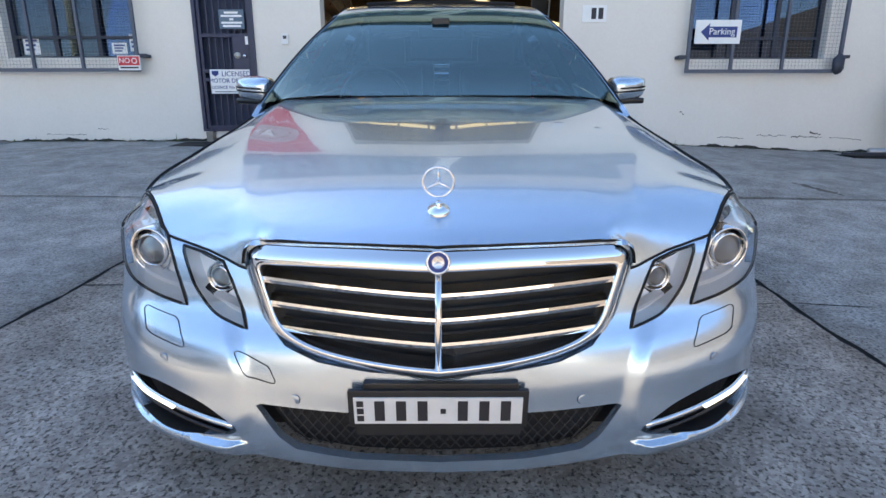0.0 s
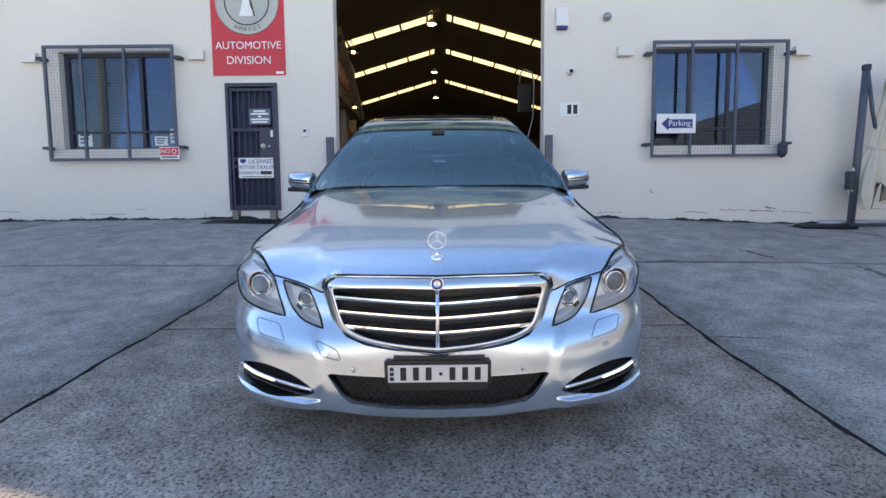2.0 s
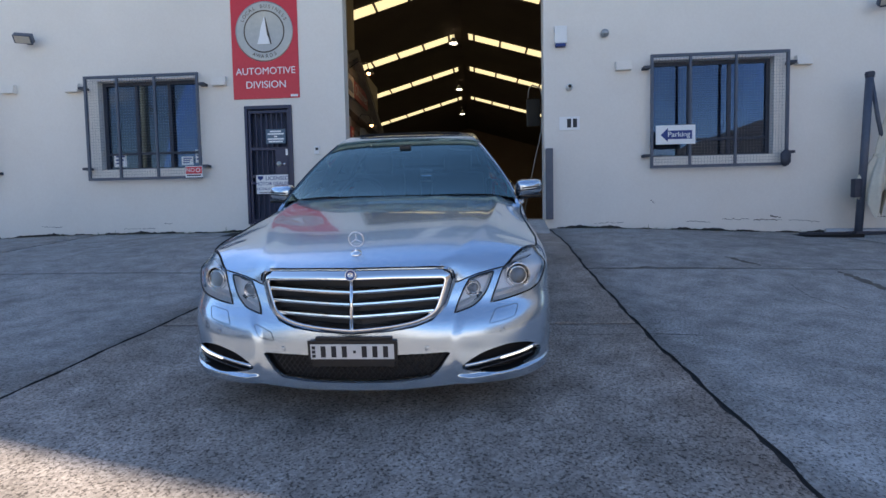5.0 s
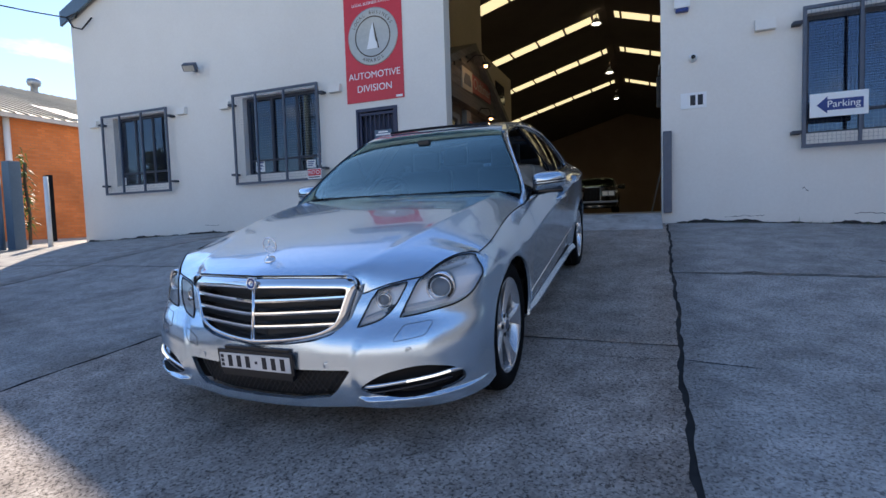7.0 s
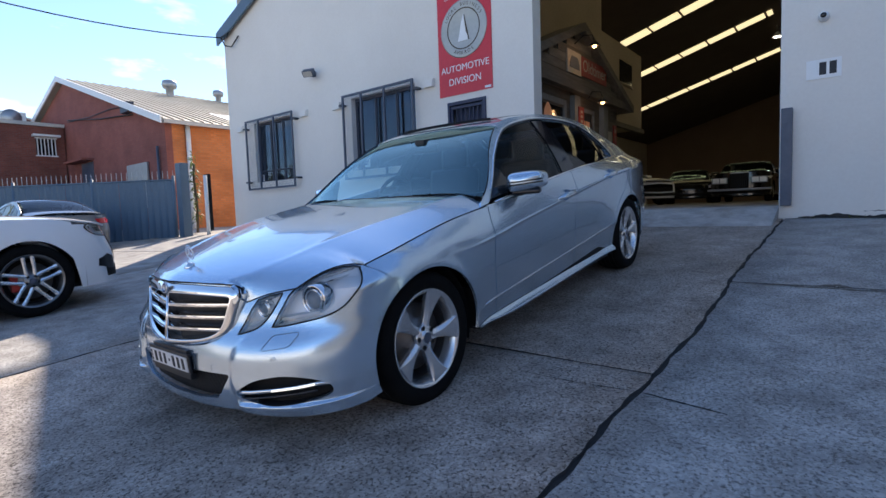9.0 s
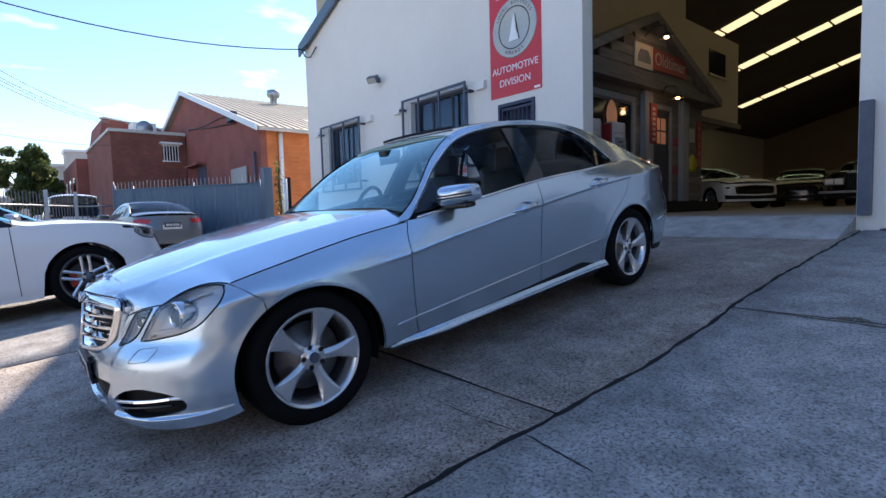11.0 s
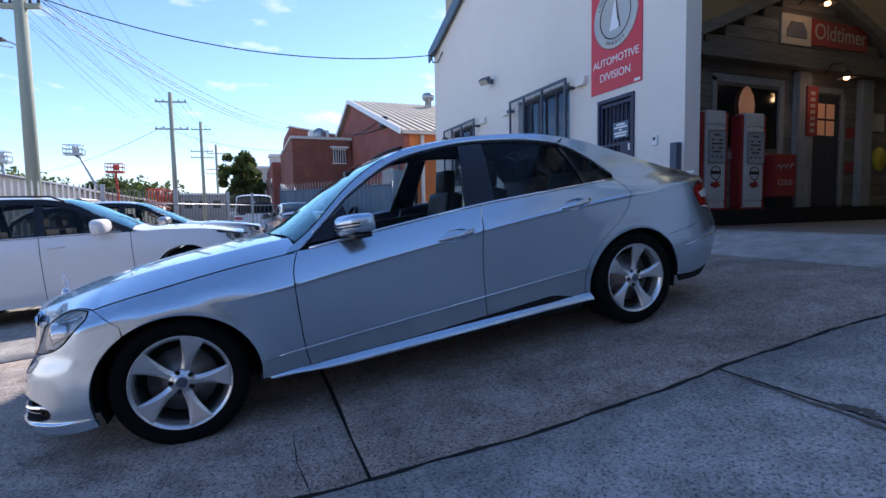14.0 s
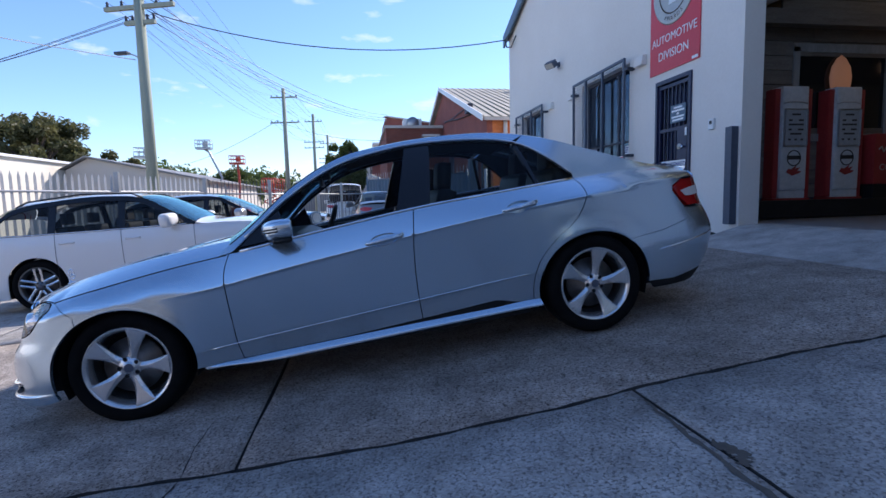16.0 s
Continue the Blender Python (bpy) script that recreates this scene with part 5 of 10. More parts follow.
    part("junction_box", box(-21.0, -20.2, y0 - 0.25, y0 - 0.003, 5.5, 5.9, 0.02), M_STEEL_DK, h)
    return h


def flat_block():
    h = holder("brick_annexe", Matrix(), "flat-roofed dark red brick annexe with a barred window", "building")
    part("wall", box(-40, -29.0, 4.95, 8.6, -0.3, 5.95), M_BRICKWALL, h)
    part("parapet_cap", box(-40.1, -28.9, 4.85, 8.62, 5.952, 6.12, 0.01), M_RENDER, h)
    w = part("window", box(-28.998, -28.98, 7.40, 8.22, 4.52, 5.34, 0.004), M_GLOSS, h)
    for k in range(6):
        part("window_bar", box(-28.95, -28.92, 7.43 + 0.145 * k, 7.47 + 0.145 * k, 4.48, 5.38), M_WHITE, w)
    for z in (4.46, 5.34):
        part("window_rail", box(-28.96, -28.91, 7.36, 8.26, z, z + 0.06), M_WHITE, w)
    part("awning", box(-28.998, -28.60, 7.25, 8.35, 5.42, 5.52, 0.01), M_WHITE, h)
    ac = part("air_conditioner", box(-31.5, -30.2, 6.2, 7.4, 6.13, 6.75, 0.04), M_WHITE, h)
    part("fan_grille", add_lathe(bmesh.new(), [(0.42, 0), (0.42, 0.02), (0, 0.02)], 20, Matrix.Translation((-30.19, 6.8, 6.44)) @ pose(0, 0, 0, 0, 90, 0)), M_GALV, ac)
    part("roof_gable", prism([(5.0, 6.12), (5.2, 7.35), (8.4, 6.9), (8.4, 6.12)], -39, -33.5, 0), M_BRICKPAINT, h)
    part("gable_coping", prism([(5.05, 7.36), (5.25, 7.44), (8.45, 6.99), (8.4, 6.91), (5.2, 7.36)], -33.9, -33.3, 0), M_RENDER, h)
    win2 = part("window", box(-33.497, -33.40, 6.2, 7.1, 6.25, 6.75, 0.01), M_WHITE, h)
    part("pane", box(-33.399, -33.39, 6.3, 7.0, 6.33, 6.67), M_GLOSS, win2)
    part("side_wing", box(-52, -40.2, 4.3, 9.5, -0.3, 5.6), M_BRICKPAINT, h)
    for k in range(3):
        part("wing_window", box(-43 - 3.2 * k, -41.6 - 3.2 * k, 4.27, 4.298, 2.6, 4.4), M_GLOSS, h)
    return h


brick_factory()
flat_block()
for x, y, w, d, hh, mt, lb in ((-66, 5.2, 10, 3.6, 6.9, M_RENDER, "pale rendered low office building far off"), (-60, 6.2, 3, 2.4, 8.1, M_RENDER, "pale rendered stair tower far off"), (-95, -3, 26, 8, 4.6, M_ROOFGREY, "low grey flat-roofed warehouse far off"), (-92, 2, 4, 4, 6.8, M_RENDER, "small pale rooftop block far off")):
    b = holder("far_building", Matrix.Translation((x, y, 0)), lb, "building", "far buildings")
    part("wall", box(-w / 2, w / 2, -d / 2, d / 2, -0.5, hh, 0.03), mt, b)
    part("roof_edge", box(-w / 2 - 0.15, w / 2 + 0.15, -d / 2 - 0.15, d / 2 + 0.15, hh + 0.002, hh + 0.25, 0.03), M_WHITE, b)
    for k in range(4):
        part("window", box(w / 2 + 0.002, w / 2 + 0.03, -d / 2 + d * (k + 0.25) / 4, -d / 2 + d * (k + 0.75) / 4, hh * 0.55, hh * 0.8), M_GLOSS, b)
# long sheds across the road
sh1 = holder("shed", Matrix(), "long low shed with a grey gabled sheet roof", "shed")
part("wall", prism([(-17.3, -0.4), (-17.3, 4.02), (-15.8, 4.85), (-8.0, 3.15), (-8.0, -0.4)], -75, -36, 0), M_RENDER, sh1)
part("roof", prism([(-17.6, 4.0), (-15.8, 5.0), (-7.6, 3.2), (-7.6, 3.1), (-15.8, 4.88)], -75.5, -35.5, 0), M_ROOFGREY, sh1)
sh2 = holder("shed", Matrix(), "cream corrugated-iron shed behind the railings", "shed")
part("wall", box(-40, -27, -30, -17.5, -0.4, 4.5), M_CORRU, sh2)
cr_ = bmesh.new()
for k in range(62):
    add_tube(cr_, (-26.97, -29.9 + 0.2 * k, -0.3), (-26.97, -29.9 + 0.2 * k, 4.48), 0.05, seg=6, caps=False)
tagged(part("corrugation", cr_, M_CORRU, sh2), kind="stuff")
part("roof_edge", box(-40.2, -26.85, -30.2, -17.3, 4.502, 4.66, 0.02), M_WHITE, sh2)

# ---- fences ----
def sheet_fence(a, b, top):
    f = holder("fence", Matrix(), "blue-grey ribbed sheet fence topped with steel spikes", "fence")
    a, b = Vector((*a, 0)), Vector((*b, 0))
    L, d = (b - a).length, (b - a).normalized()
    nrm = Vector((d.y, -d.x, 0))
    n = int(L / 0.8)
    for k in range(n):
        bm = bmesh.new()
        p0, p1 = a + d * (L * k / n), a + d * (L * (k + 1) / n - 0.01)
        z0 = min(ground_z(p0.x, p0.y), ground_z(p1.x, p1.y)) - 0.02
        pts, m_ = [], 8
        for j in range(m_ + 1):
            q = p0 + (p1 - p0) * (j / m_) + nrm * (0.018 if j % 2 else -0.018)
            pts.append((bm.verts.new((q.x, q.y, z0)), bm.verts.new((q.x, q.y, top))))
        for u, v in zip(pts, pts[1:]):
            bm.faces.new((u[0], v[0], v[1], u[1]))
        part("fence_sheet", bm, M_FENCE, f)
        if k % 3 == 0:
            part("fence_post", tube((p0.x, p0.y, z0), (p0.x, p0.y, top + 0.12), 0.04), M_FENCE, f)
    part("fence_rail", add_path_tube(bmesh.new(), [(a.x, a.y, top), (b.x, b.y, top)], 0.03, 6), M_FENCE, f)
    sp = bmesh.new()
    k = 0
    while k * 0.16 < L:
        q = a + d * (0.16 * k)
        add_tube(sp, (q.x, q.y, top - 0.02), (q.x, q.y, top + 0.27), 0.014, 0.006, 5)
        k += 1
    tagged(part("fence_spikes", sp, M_GALV, f), kind="stuff")


sheet_fence((-12.9, 6.75), (-17.9, 3.5), 2.24)
sheet_fence((-17.9, 3.5), (-29.0, 5.2), 2.30)


def palisade(line, top, thin=False):
    f = holder("fence", Matrix(), "grey steel bar fence behind parked cars" if thin else "white steel palisade fence with pointed pales", "fence")
    for a, b in zip(line, line[1:]):
        a, b = Vector((*a, 0)), Vector((*b, 0))
        L, d = (b - a).length, (b - a).normalized()
        pitch = 0.15
        for k in range(int(L / pitch)):
            q = a + d * (pitch * k)
            z = ground_z(q.x, q.y)
            o = new("bar" if thin else "pale", BAR if thin else PALE)
            o.parent = f
            o.matrix_world = Matrix.Translation((q.x, q.y, z)) @ Matrix.Rotation(math.atan2(d.y, d.x), 4, "Z") @ Matrix.Diagonal((1, 1, (top - z) / 2.0, 1))
        for z in (0.35, top - 0.42):
            part("fence_rail", add_path_tube(bmesh.new(), [(a.x, a.y, ground_z(a.x, a.y) + 0.35 if z == 0.35 else z), (b.x, b.y, ground_z(b.x, b.y) + 0.35 if z == 0.35 else z)], 0.028, 6), M_GALV if thin else M_PALE, f)
        for k in range(int(L / 2.7) + 1):
            q = a + d * (2.7 * k)
            part("fence_post", box(q.x - 0.05, q.x + 0.05, q.y - 0.05, q.y + 0.05, ground_z(q.x, q.y) - 0.1, top + 0.06, 0.006), M_GALV, f)


pb_ = bmesh.new()
lo_ = [pb_.verts.new(p) for p in ((-0.027, -0.012, 0.05), (0.027, -0.012, 0.05), (0.027, 0.0, 0.05), (-0.027, 0.0, 0.05))]
mi_ = [pb_.verts.new(p) for p in ((-0.027, -0.012, 1.9), (0.027, -0.012, 1.9), (0.027, 0.0, 1.9), (-0.027, 0.0, 1.9))]
tp_ = [pb_.verts.new(p) for p in ((0.0, -0.012, 2.0), (0.0, 0.0, 2.0))]
for i in range(4):
    pb_.faces.new((lo_[i], lo_[(i + 1) % 4], mi_[(i + 1) % 4], mi_[i]))
pb_.faces.new((mi_[0], mi_[1], tp_[0]))
pb_.faces.new((mi_[2], mi_[3], tp_[1]))
pb_.faces.new((mi_[1], mi_[2], tp_[1], tp_[0]))
pb_.faces.new((mi_[3], mi_[0], tp_[0], tp_[1]))
PALE = mesh_of("pale", pb_, M_PALE)
BAR = PALE.copy()
BAR.transform(Matrix.Diagonal((0.42, 1, 1, 1)))
BAR.materials[0] = M_STEEL
palisade([(-5.2, -5.6), (-12.0, -1.32)], 2.18)
palisade([(-12.0, -1.32), (-17.9, 2.4), (-17.9, 3.4)], 2.12, True)
# grass strip along the railings
gr = bmesh.new()
random.seed(9)
for k in range(9000):
    t = random.random()
    x, y = -5.2 + t * -12.7 + random.uniform(-0.5, 0.9), -5.6 + t * 8.0 + random.uniform(-0.9, 0.5)
    z = ground_z(x, y) - 0.02
    a, h = random.uniform(0, 6.28), random.uniform(0.05, 0.2)
    dx, dy = 0.012 * math.cos(a), 0.012 * math.sin(a)
    gr.faces.new([gr.verts.new((x + dx, y + dy, z)), gr.verts.new((x - dx, y - dy, z)), gr.verts.new((x + random.uniform(-0.06, 0.06), y + random.uniform(-0.06, 0.06), z + h))])
tagged(part("grass", gr, M_GRASS), "rough green grass along the railings", "grass", kind="stuff")

# palm by the downpipe, loose boards
pl = holder("shrub", Matrix.Translation((-13.4, 7.6, ground_z(-13.4, 7.6))), "thin climbing plant with dry fronds by the wall", "plant")
part("trunk", add_path_tube(bmesh.new(), [(0, 0, 0), (0.05, 0.02, 0.8), (-0.03, 0, 1.6), (0.04, 0, 2.1)], 0.04, 6), M_BARK, pl)
fr_ = bmesh.new()
for k in range(130):
    z = random.uniform(0.3, 2.4)
    a = random.uniform(0, 6.28)
    r = random.uniform(0.1, 0.35)
    p = Vector((0, 0, z))
    e = p + Vector((r * math.cos(a), r * math.sin(a), random.uniform(-0.25, 0.15)))
    s = Vector((-math.sin(a), math.cos(a), 0)) * 0.03
    m = (p + e) / 2 + Vector((0, 0, 0.06))
    fr_.faces.new([fr_.verts.new(q) for q in (p, m + s, e, m - s)])
part("crown", fr_, M_LEAF, pl)
tagged(part("gate_post", box(-12.75, -12.45, 6.75, 7.0, 0.4, 2.7, 0.02), M_FENCE), "blue-grey steel gate post at the building corner", "post")
tagged(part("gate", box(-12.0, -11.75, 7.2, 7.28, 0.75, 2.35, 0.01), M_DARK), "dark sheet gate closing the side passage", "gate")
tagged(part("bollard", tube((-11.72, 7.1, 0.5), (-11.72, 7.1, 2.3), 0.05), M_WHITE), "white pipe bollard beside the passage", "bollard")


# ---- poles and wires ----
def power_pole(x, y, h, r0, r1, arms, label, lamp=False):
    z0 = ground_z(x, y) - 0.3
    p = holder("power_pole", Matrix.Translation((x, y, z0)), label, "pole", "power poles")
    part("shaft", tube((0, 0, 0), (0, 0, h), r0, r1, 14), M_TIMBER_P, p)
    ends = []
    for za, half, turn in arms:
        a = radians(turn)
        c, s = math.cos(a), math.sin(a)
        b = bmesh.new()
        add_box(b, -half, half, -0.06, 0.06, -0.06, 0.06, 0.01, Matrix.Translation((0, 0, za)) @ pose(0, 0, 0, 0, 0, turn))
        part("crossarm", b, M_TIMBER_P, p)
        for k in (-0.92, -0.5, 0.5, 0.92):
            part("insulator", add_lathe(bmesh.new(), [(0.02, 0.06), (0.05, 0.1), (0.03, 0.14), (0.05, 0.18), (0.0, 0.24)], 8, Matrix.Translation((half * k * c, half * k * s, za))), M_STEEL_DK, p)
            ends.append(Vector((x + half * k * c, y + half * k * s, z0 + za + 0.22)))
    if lamp:
        part("lamp_arm", add_path_tube(bmesh.new(), [(0, 0, h * 0.648), (-0.1, -0.3, h * 0.665), (-0.16, -0.5, h * 0.67)], 0.022, 6), M_GALV, p)
        b = bmesh.new()
        add_box(b, -0.09, 0.09, -0.22, 0.22, -0.035, 0.05, 0.03, Matrix.Translation((-0.22, -0.66, h * 0.672)) @ pose(0, 0, 0, 0, 0, -18))
        part("lamp_head", b, M_STEEL_DK, p)
    return ends


pe1 = power_pole(-13.0, -3.1, 9.6, 0.175, 0.135, ((7.75, 1.15, 72), (7.3, 0.5, 72), (9.0, 1.25, 72)), "tall weathered timber power pole with crossarms and street lamp", True)
pe2 = power_pole(-46.0, -3.5, 12.4, 0.22, 0.17, ((11.6, 1.25, 80), (9.3, 1.35, 80)), "weathered timber power pole with two crossarms")
pe3 = power_pole(-70.0, -2.9, 14.0, 0.24, 0.19, ((13.0, 1.2, 80), (10.2, 1.4, 80), (9.4, 1.4, 80)), "far timber power pole with three crossarms")
pe4 = power_pole(-85.0, -1.9, 13.0, 0.24, 0.19, ((11.6, 1.4, 80), (9.1, 1.6, 80), (8.4, 1.6, 80)), "far timber power pole with crossarms")


def wire(a, b, sag, r=0.009, label="black overhead power wire between poles"):
    a, b = Vector(a), Vector(b)
    pts = [a.lerp(b, t) - Vector((0, 0, 4 * sag * t * (1 - t))) for t in (k / 14 for k in range(15))]
    tagged(part("wire", add_path_tube(bmesh.new(), pts, r, 5), M_BLACK), label, "wire", "overhead wires")


for a, b in zip(pe1, pe2):
    wire(a, b, 0.7, 0.006)
for a, b in zip(pe2, pe3):
    wire(a, b, 0.5, 0.014)
for a, b in zip(pe3[:4], pe4[:4]):
    wire(a, b, 0.3, 0.014)
top1 = Vector((-13.0, -3.0, 7.45))
wire(top1 + Vector((0, 0.2, -0.3)), (-11.48, WALL_Y - 0.16, 6.15), 0.63, 0.016, "black service cable from pole to the factory corner")
wire(pe2[5], (-29.2, 5.0, 5.2), 0.5, 0.013, "black service wire to the brick annexe")
for a, z in ((7.6, 6.95), (7.3, 6.75), (7.22, 6.62), (7.0, 6.55)):
    wire((-12.98, -2.9, a), (-30.0, 5.1, z), 0.75, 0.011, "black service wire to the brick annexe")
wire(pe2[5], (-75, -26, 6.5), 1.0, 0.02)
for k in range(4):
    wire(pe1[k + 4], (-27.0 - 0.4 * k, -26.0 - 0.3 * k, 6.6 + 0.1 * k), 0.45, 0.009)
    wire(pe1[k + 8], pe3[k] + Vector((0, -1.5, 1.0)), 1.2, 0.006)
white_wire = [Vector((-12.95, -3.3, 5.75)).lerp(Vector((-13.0, -20.0, 9.3)), k / 12) - Vector((0, 0, 1.2 * (k / 12) * (1 - k / 12))) for k in range(13)]
tagged(part("wire", add_path_tube(bmesh.new(), white_wire, 0.016, 5), M_WHITE), "white service cable running off from the power pole", "wire", "overhead wires")


# ---- trees ----
def leaf_card(bm, c, s):
    n = Vector((random.gauss(0, 1), random.gauss(0, 1), random.gauss(0, 1) + 0.6)).normalized()
    t = n.orthogonal().normalized()
    t = Matrix.Rotation(random.uniform(0, 6.28), 3, n) @ t
    b = n.cross(t)
    bm.faces.new([bm.verts.new(c + q) for q in (t * s, b * s * 0.5, -t * s, -b * s * 0.5)])


def tree(x, y, h, crown_r, label, clumps, leaves, size, flat=0.75, trunk_h=0.45, seed=1, z0=None, leaf=None):
    random.seed(seed)
    z0 = ground_z(x, y) - 0.1 if z0 is None else z0
    t = holder("tree", Matrix.Translation((x, y, z0)), label, "tree", "trees")
    tb = bmesh.new()
    top = Vector((0, 0, h * trunk_h))
    add_path_tube(tb, [(0, 0, 0), (0.1, 0.05, h * trunk_h * 0.5), top, (0.1, 0.0, h * 0.7)], 0.045 * h * 0.5, 8)
    cb = bmesh.new()
    for k in range(clumps):
        a, rr = random.uniform(0, 6.28), crown_r * math.sqrt(random.random())
        zz = h * (1 - flat * 0.5) + (random.random() * 2 - 1) * h * flat * 0.46 * math.sqrt(max(0.05, 1 - (rr / crown_r) ** 2))
        c = Vector((rr * math.cos(a), rr * math.sin(a), zz))
        if k % 3 == 0:
            add_path_tube(tb, [top * 0.9, (top + c) / 2 + Vector((0, 0, 0.2)), c], 0.012 * h * 0.6, 5)
        cr2 = crown_r * random.uniform(0.16, 0.30)
        for j in range(leaves):
            d = Vector((random.gauss(0, 1), random.gauss(0, 1), random.gauss(0, 0.7))).normalized() * cr2 * random.random() ** 0.4
            leaf_card(cb, c + d, size * random.uniform(0.6, 1.3))
    part("trunk", tb, M_BARK, t, smooth=True)
    part("crown", cb, leaf or M_LEAF, t)
    return t


tree(-48.0, 1.9, 7.9, 1.9, "dense round green street tree by the brick buildings", 80, 240, 0.15, 0.85, 0.3, 3)
tree(-44.0, -23.6, 10.4, 3.7, "large spreading gum tree with olive clumped foliage", 62, 330, 0.17, 0.72, 0.4, 5, leaf=M_GUMLEAF)
tree(-47.4, -19.3, 7.7, 2.5, "rounded olive-green tree behind the sheds", 40, 300, 0.16, 0.8, 0.3, 6, leaf=M_GUMLEAF)
tree(-56.0, -10.6, 5.7, 2.7, "low bushy tree behind the equipment yard", 90, 260, 0.17, 0.85, 0.25, 7)
tree(-46.0, -28.6, 6.8, 4.2, "yellow-green tree behind the cream shed", 44, 240, 0.19, 0.8, 0.3, 8)
tree(-56.0, 9.0, 4.2, 2.2, "low rounded hedge bush by the fence", 30, 120, 0.2, 0.9, 0.15, 10)
tree(-90.0, -14.0, 7.0, 8.0, "far band of low green trees", 60, 120, 0.4, 0.9, 0.2, 11)
tree(-110.0, -40.0, 10.0, 12.0, "far band of tall green trees", 60, 120, 0.5, 0.9, 0.2, 12)


# ---- lifting platforms in the far yard ----
def boom_lift(x, y, h, lean, mat, label):
    b = holder("boom_lift", Matrix.Translation((x, y, ground_z(x, y))), label, "machine", "lifting platforms")
    part("chassis", box(-1.0, 1.0, -0.8, 0.8, 0.3, 1.3, 0.05), mat, b)
    for a in (-0.7, 0.7):
        for c in (-0.85, 0.85):
            part("wheel", add_lathe(bmesh.new(), [(0, -0.12), (0.35, -0.12), (0.38, 0), (0.35, 0.12), (0, 0.12)], 16, Matrix.Translation((a, c, 0.38)) @ pose(0, 0, 0, 90, 0, 0)), M_TYRE, b)
    part("boom", add_path_tube(bmesh.new(), [(0, 0, 1.2), (0, lean, h * 0.55), (0, lean * 0.3, h * 0.86), (0, 0.05, h - 0.74)], 0.10, 6), mat, b)
    bk = bmesh.new()
    for z in (h - 0.62, h - 0.3, h):
        for u, v in (((-0.4, -0.6), (0.4, -0.6)), ((0.4, -0.6), (0.4, 0.6)), ((0.4, 0.6), (-0.4, 0.6)), ((-0.4, 0.6), (-0.4, -0.6))):
            add_tube(bk, (u[0], u[1], z), (v[0], v[1], z), 0.03, seg=5)
    for u in (-0.4, 0.4):
        for v in (-0.6, -0.2, 0.2, 0.6):
            add_tube(bk, (u, v, h - 0.62), (u, v, h), 0.026, seg=5)
    add_box(bk, -0.4, 0.4, -0.6, 0.6, h - 0.76, h - 0.62)
    add_box(bk, -0.42, -0.30, -0.2, 0.2, h - 0.5, h - 0.05)
    tagged(part("basket", bk, mat, b), kind="stuff")


boom_lift(-42.0, -9.65, 7.0, 1.3, M_GALV, "grey boom lift with raised basket in the yard")
boom_lift(-44.0, -7.5, 5.85, 0.1, M_MACHRED, "red boom lift with raised basket in the yard")
boom_lift(-38.0, -12.8, 6.0, 0.5, M_GALV, "grey boom lift standing by the sheds")
for k, (x, y) in enumerate(((-40, -4.15), (-42, -3.9))):
    sc2 = holder("scissor_lift", Matrix.Translation((x, y, ground_z(x, y))), "orange-red scissor lift parked in the yard", "machine", "scissor lifts")
    part("chassis", box(-0.9, 0.9, -0.5, 0.5, 0.15, 0.8, 0.04), M_MACHRED, sc2)
    bk = bmesh.new()
    for j in range(4):
        add_tube(bk, (0.4, -0.5 + (j % 2), 0.8 + 0.45 * j), (0.4, 0.5 - (j % 2), 1.25 + 0.45 * j), 0.05, seg=5)
    part("scissor", bk, M_MACHRED, sc2)
    bk = bmesh.new()
    for z in (2.6, 3.1, 3.6):
        add_tube(bk, (0.5, -0.55, z), (0.5, 0.55, z), 0.035, seg=5)
        add_tube(bk, (-0.5, -0.55, z), (-0.5, 0.55, z), 0.035, seg=5)
    for u in (-0.5, 0.5):
        for v in (-0.55, -0.18, 0.18, 0.55):
            add_tube(bk, (u, v, 2.6), (u, v, 3.6), 0.04, seg=5)
    tagged(part("platform", bk, M_MACHRED, sc2), kind="stuff")
# ---- body surface of the silver sedan: u rearwards from the front axle, v sideways, w up ----
def crv(x, xs, ys):
    """A smooth curve through a few knots."""
    xs, ys = np.asarray(xs, float), np.asarray(ys, float)
    x = np.clip(np.asarray(x, float), xs[0], xs[-1])
    d = np.diff(ys) / np.diff(xs)
    h = np.diff(xs)
    m = np.concatenate(([d[0]], (d[:-1] * h[1:] + d[1:] * h[:-1]) / (h[1:] + h[:-1]), [d[-1]]))
    i = np.clip(np.searchsorted(xs, x, side="right") - 1, 0, len(xs) - 2)
    t = (x - xs[i]) / h[i]
    return (2 * t**3 - 3 * t**2 + 1) * ys[i] + (t**3 - 2 * t**2 + t) * h[i] * m[i] + (3 * t**2 - 2 * t**3) * ys[i + 1] + (t**3 - t**2) * h[i] * m[i + 1]


def sm(x, a, b):
    t = np.clip((np.asarray(x, float) - a) / (b - a), 0, 1)
    return t * t * (3 - 2 * t)


CP = np.arange(19.0)
CU = (-0.815, -0.803, -0.766, -0.706, -0.620, -0.470, -0.250, 0.05, 0.45, 1.0, 1.7, 2.4, 2.87, 3.25, 3.6, 3.83, 3.94, 3.985, 4.0)
CV = (0, 0.22, 0.435, 0.632, 0.780, 0.888, 0.919, 0.922, 0.924, 0.925, 0.926, 0.925, 0.920, 0.895, 0.832, 0.72, 0.54, 0.3, 0)
P_TAB = np.linspace(0, 18, 3601)
U_TAB, V_TAB = crv(P_TAB, CP, CU), crv(P_TAB, CP, CV)
SIDE0, SIDE1 = 5.2, 15.2


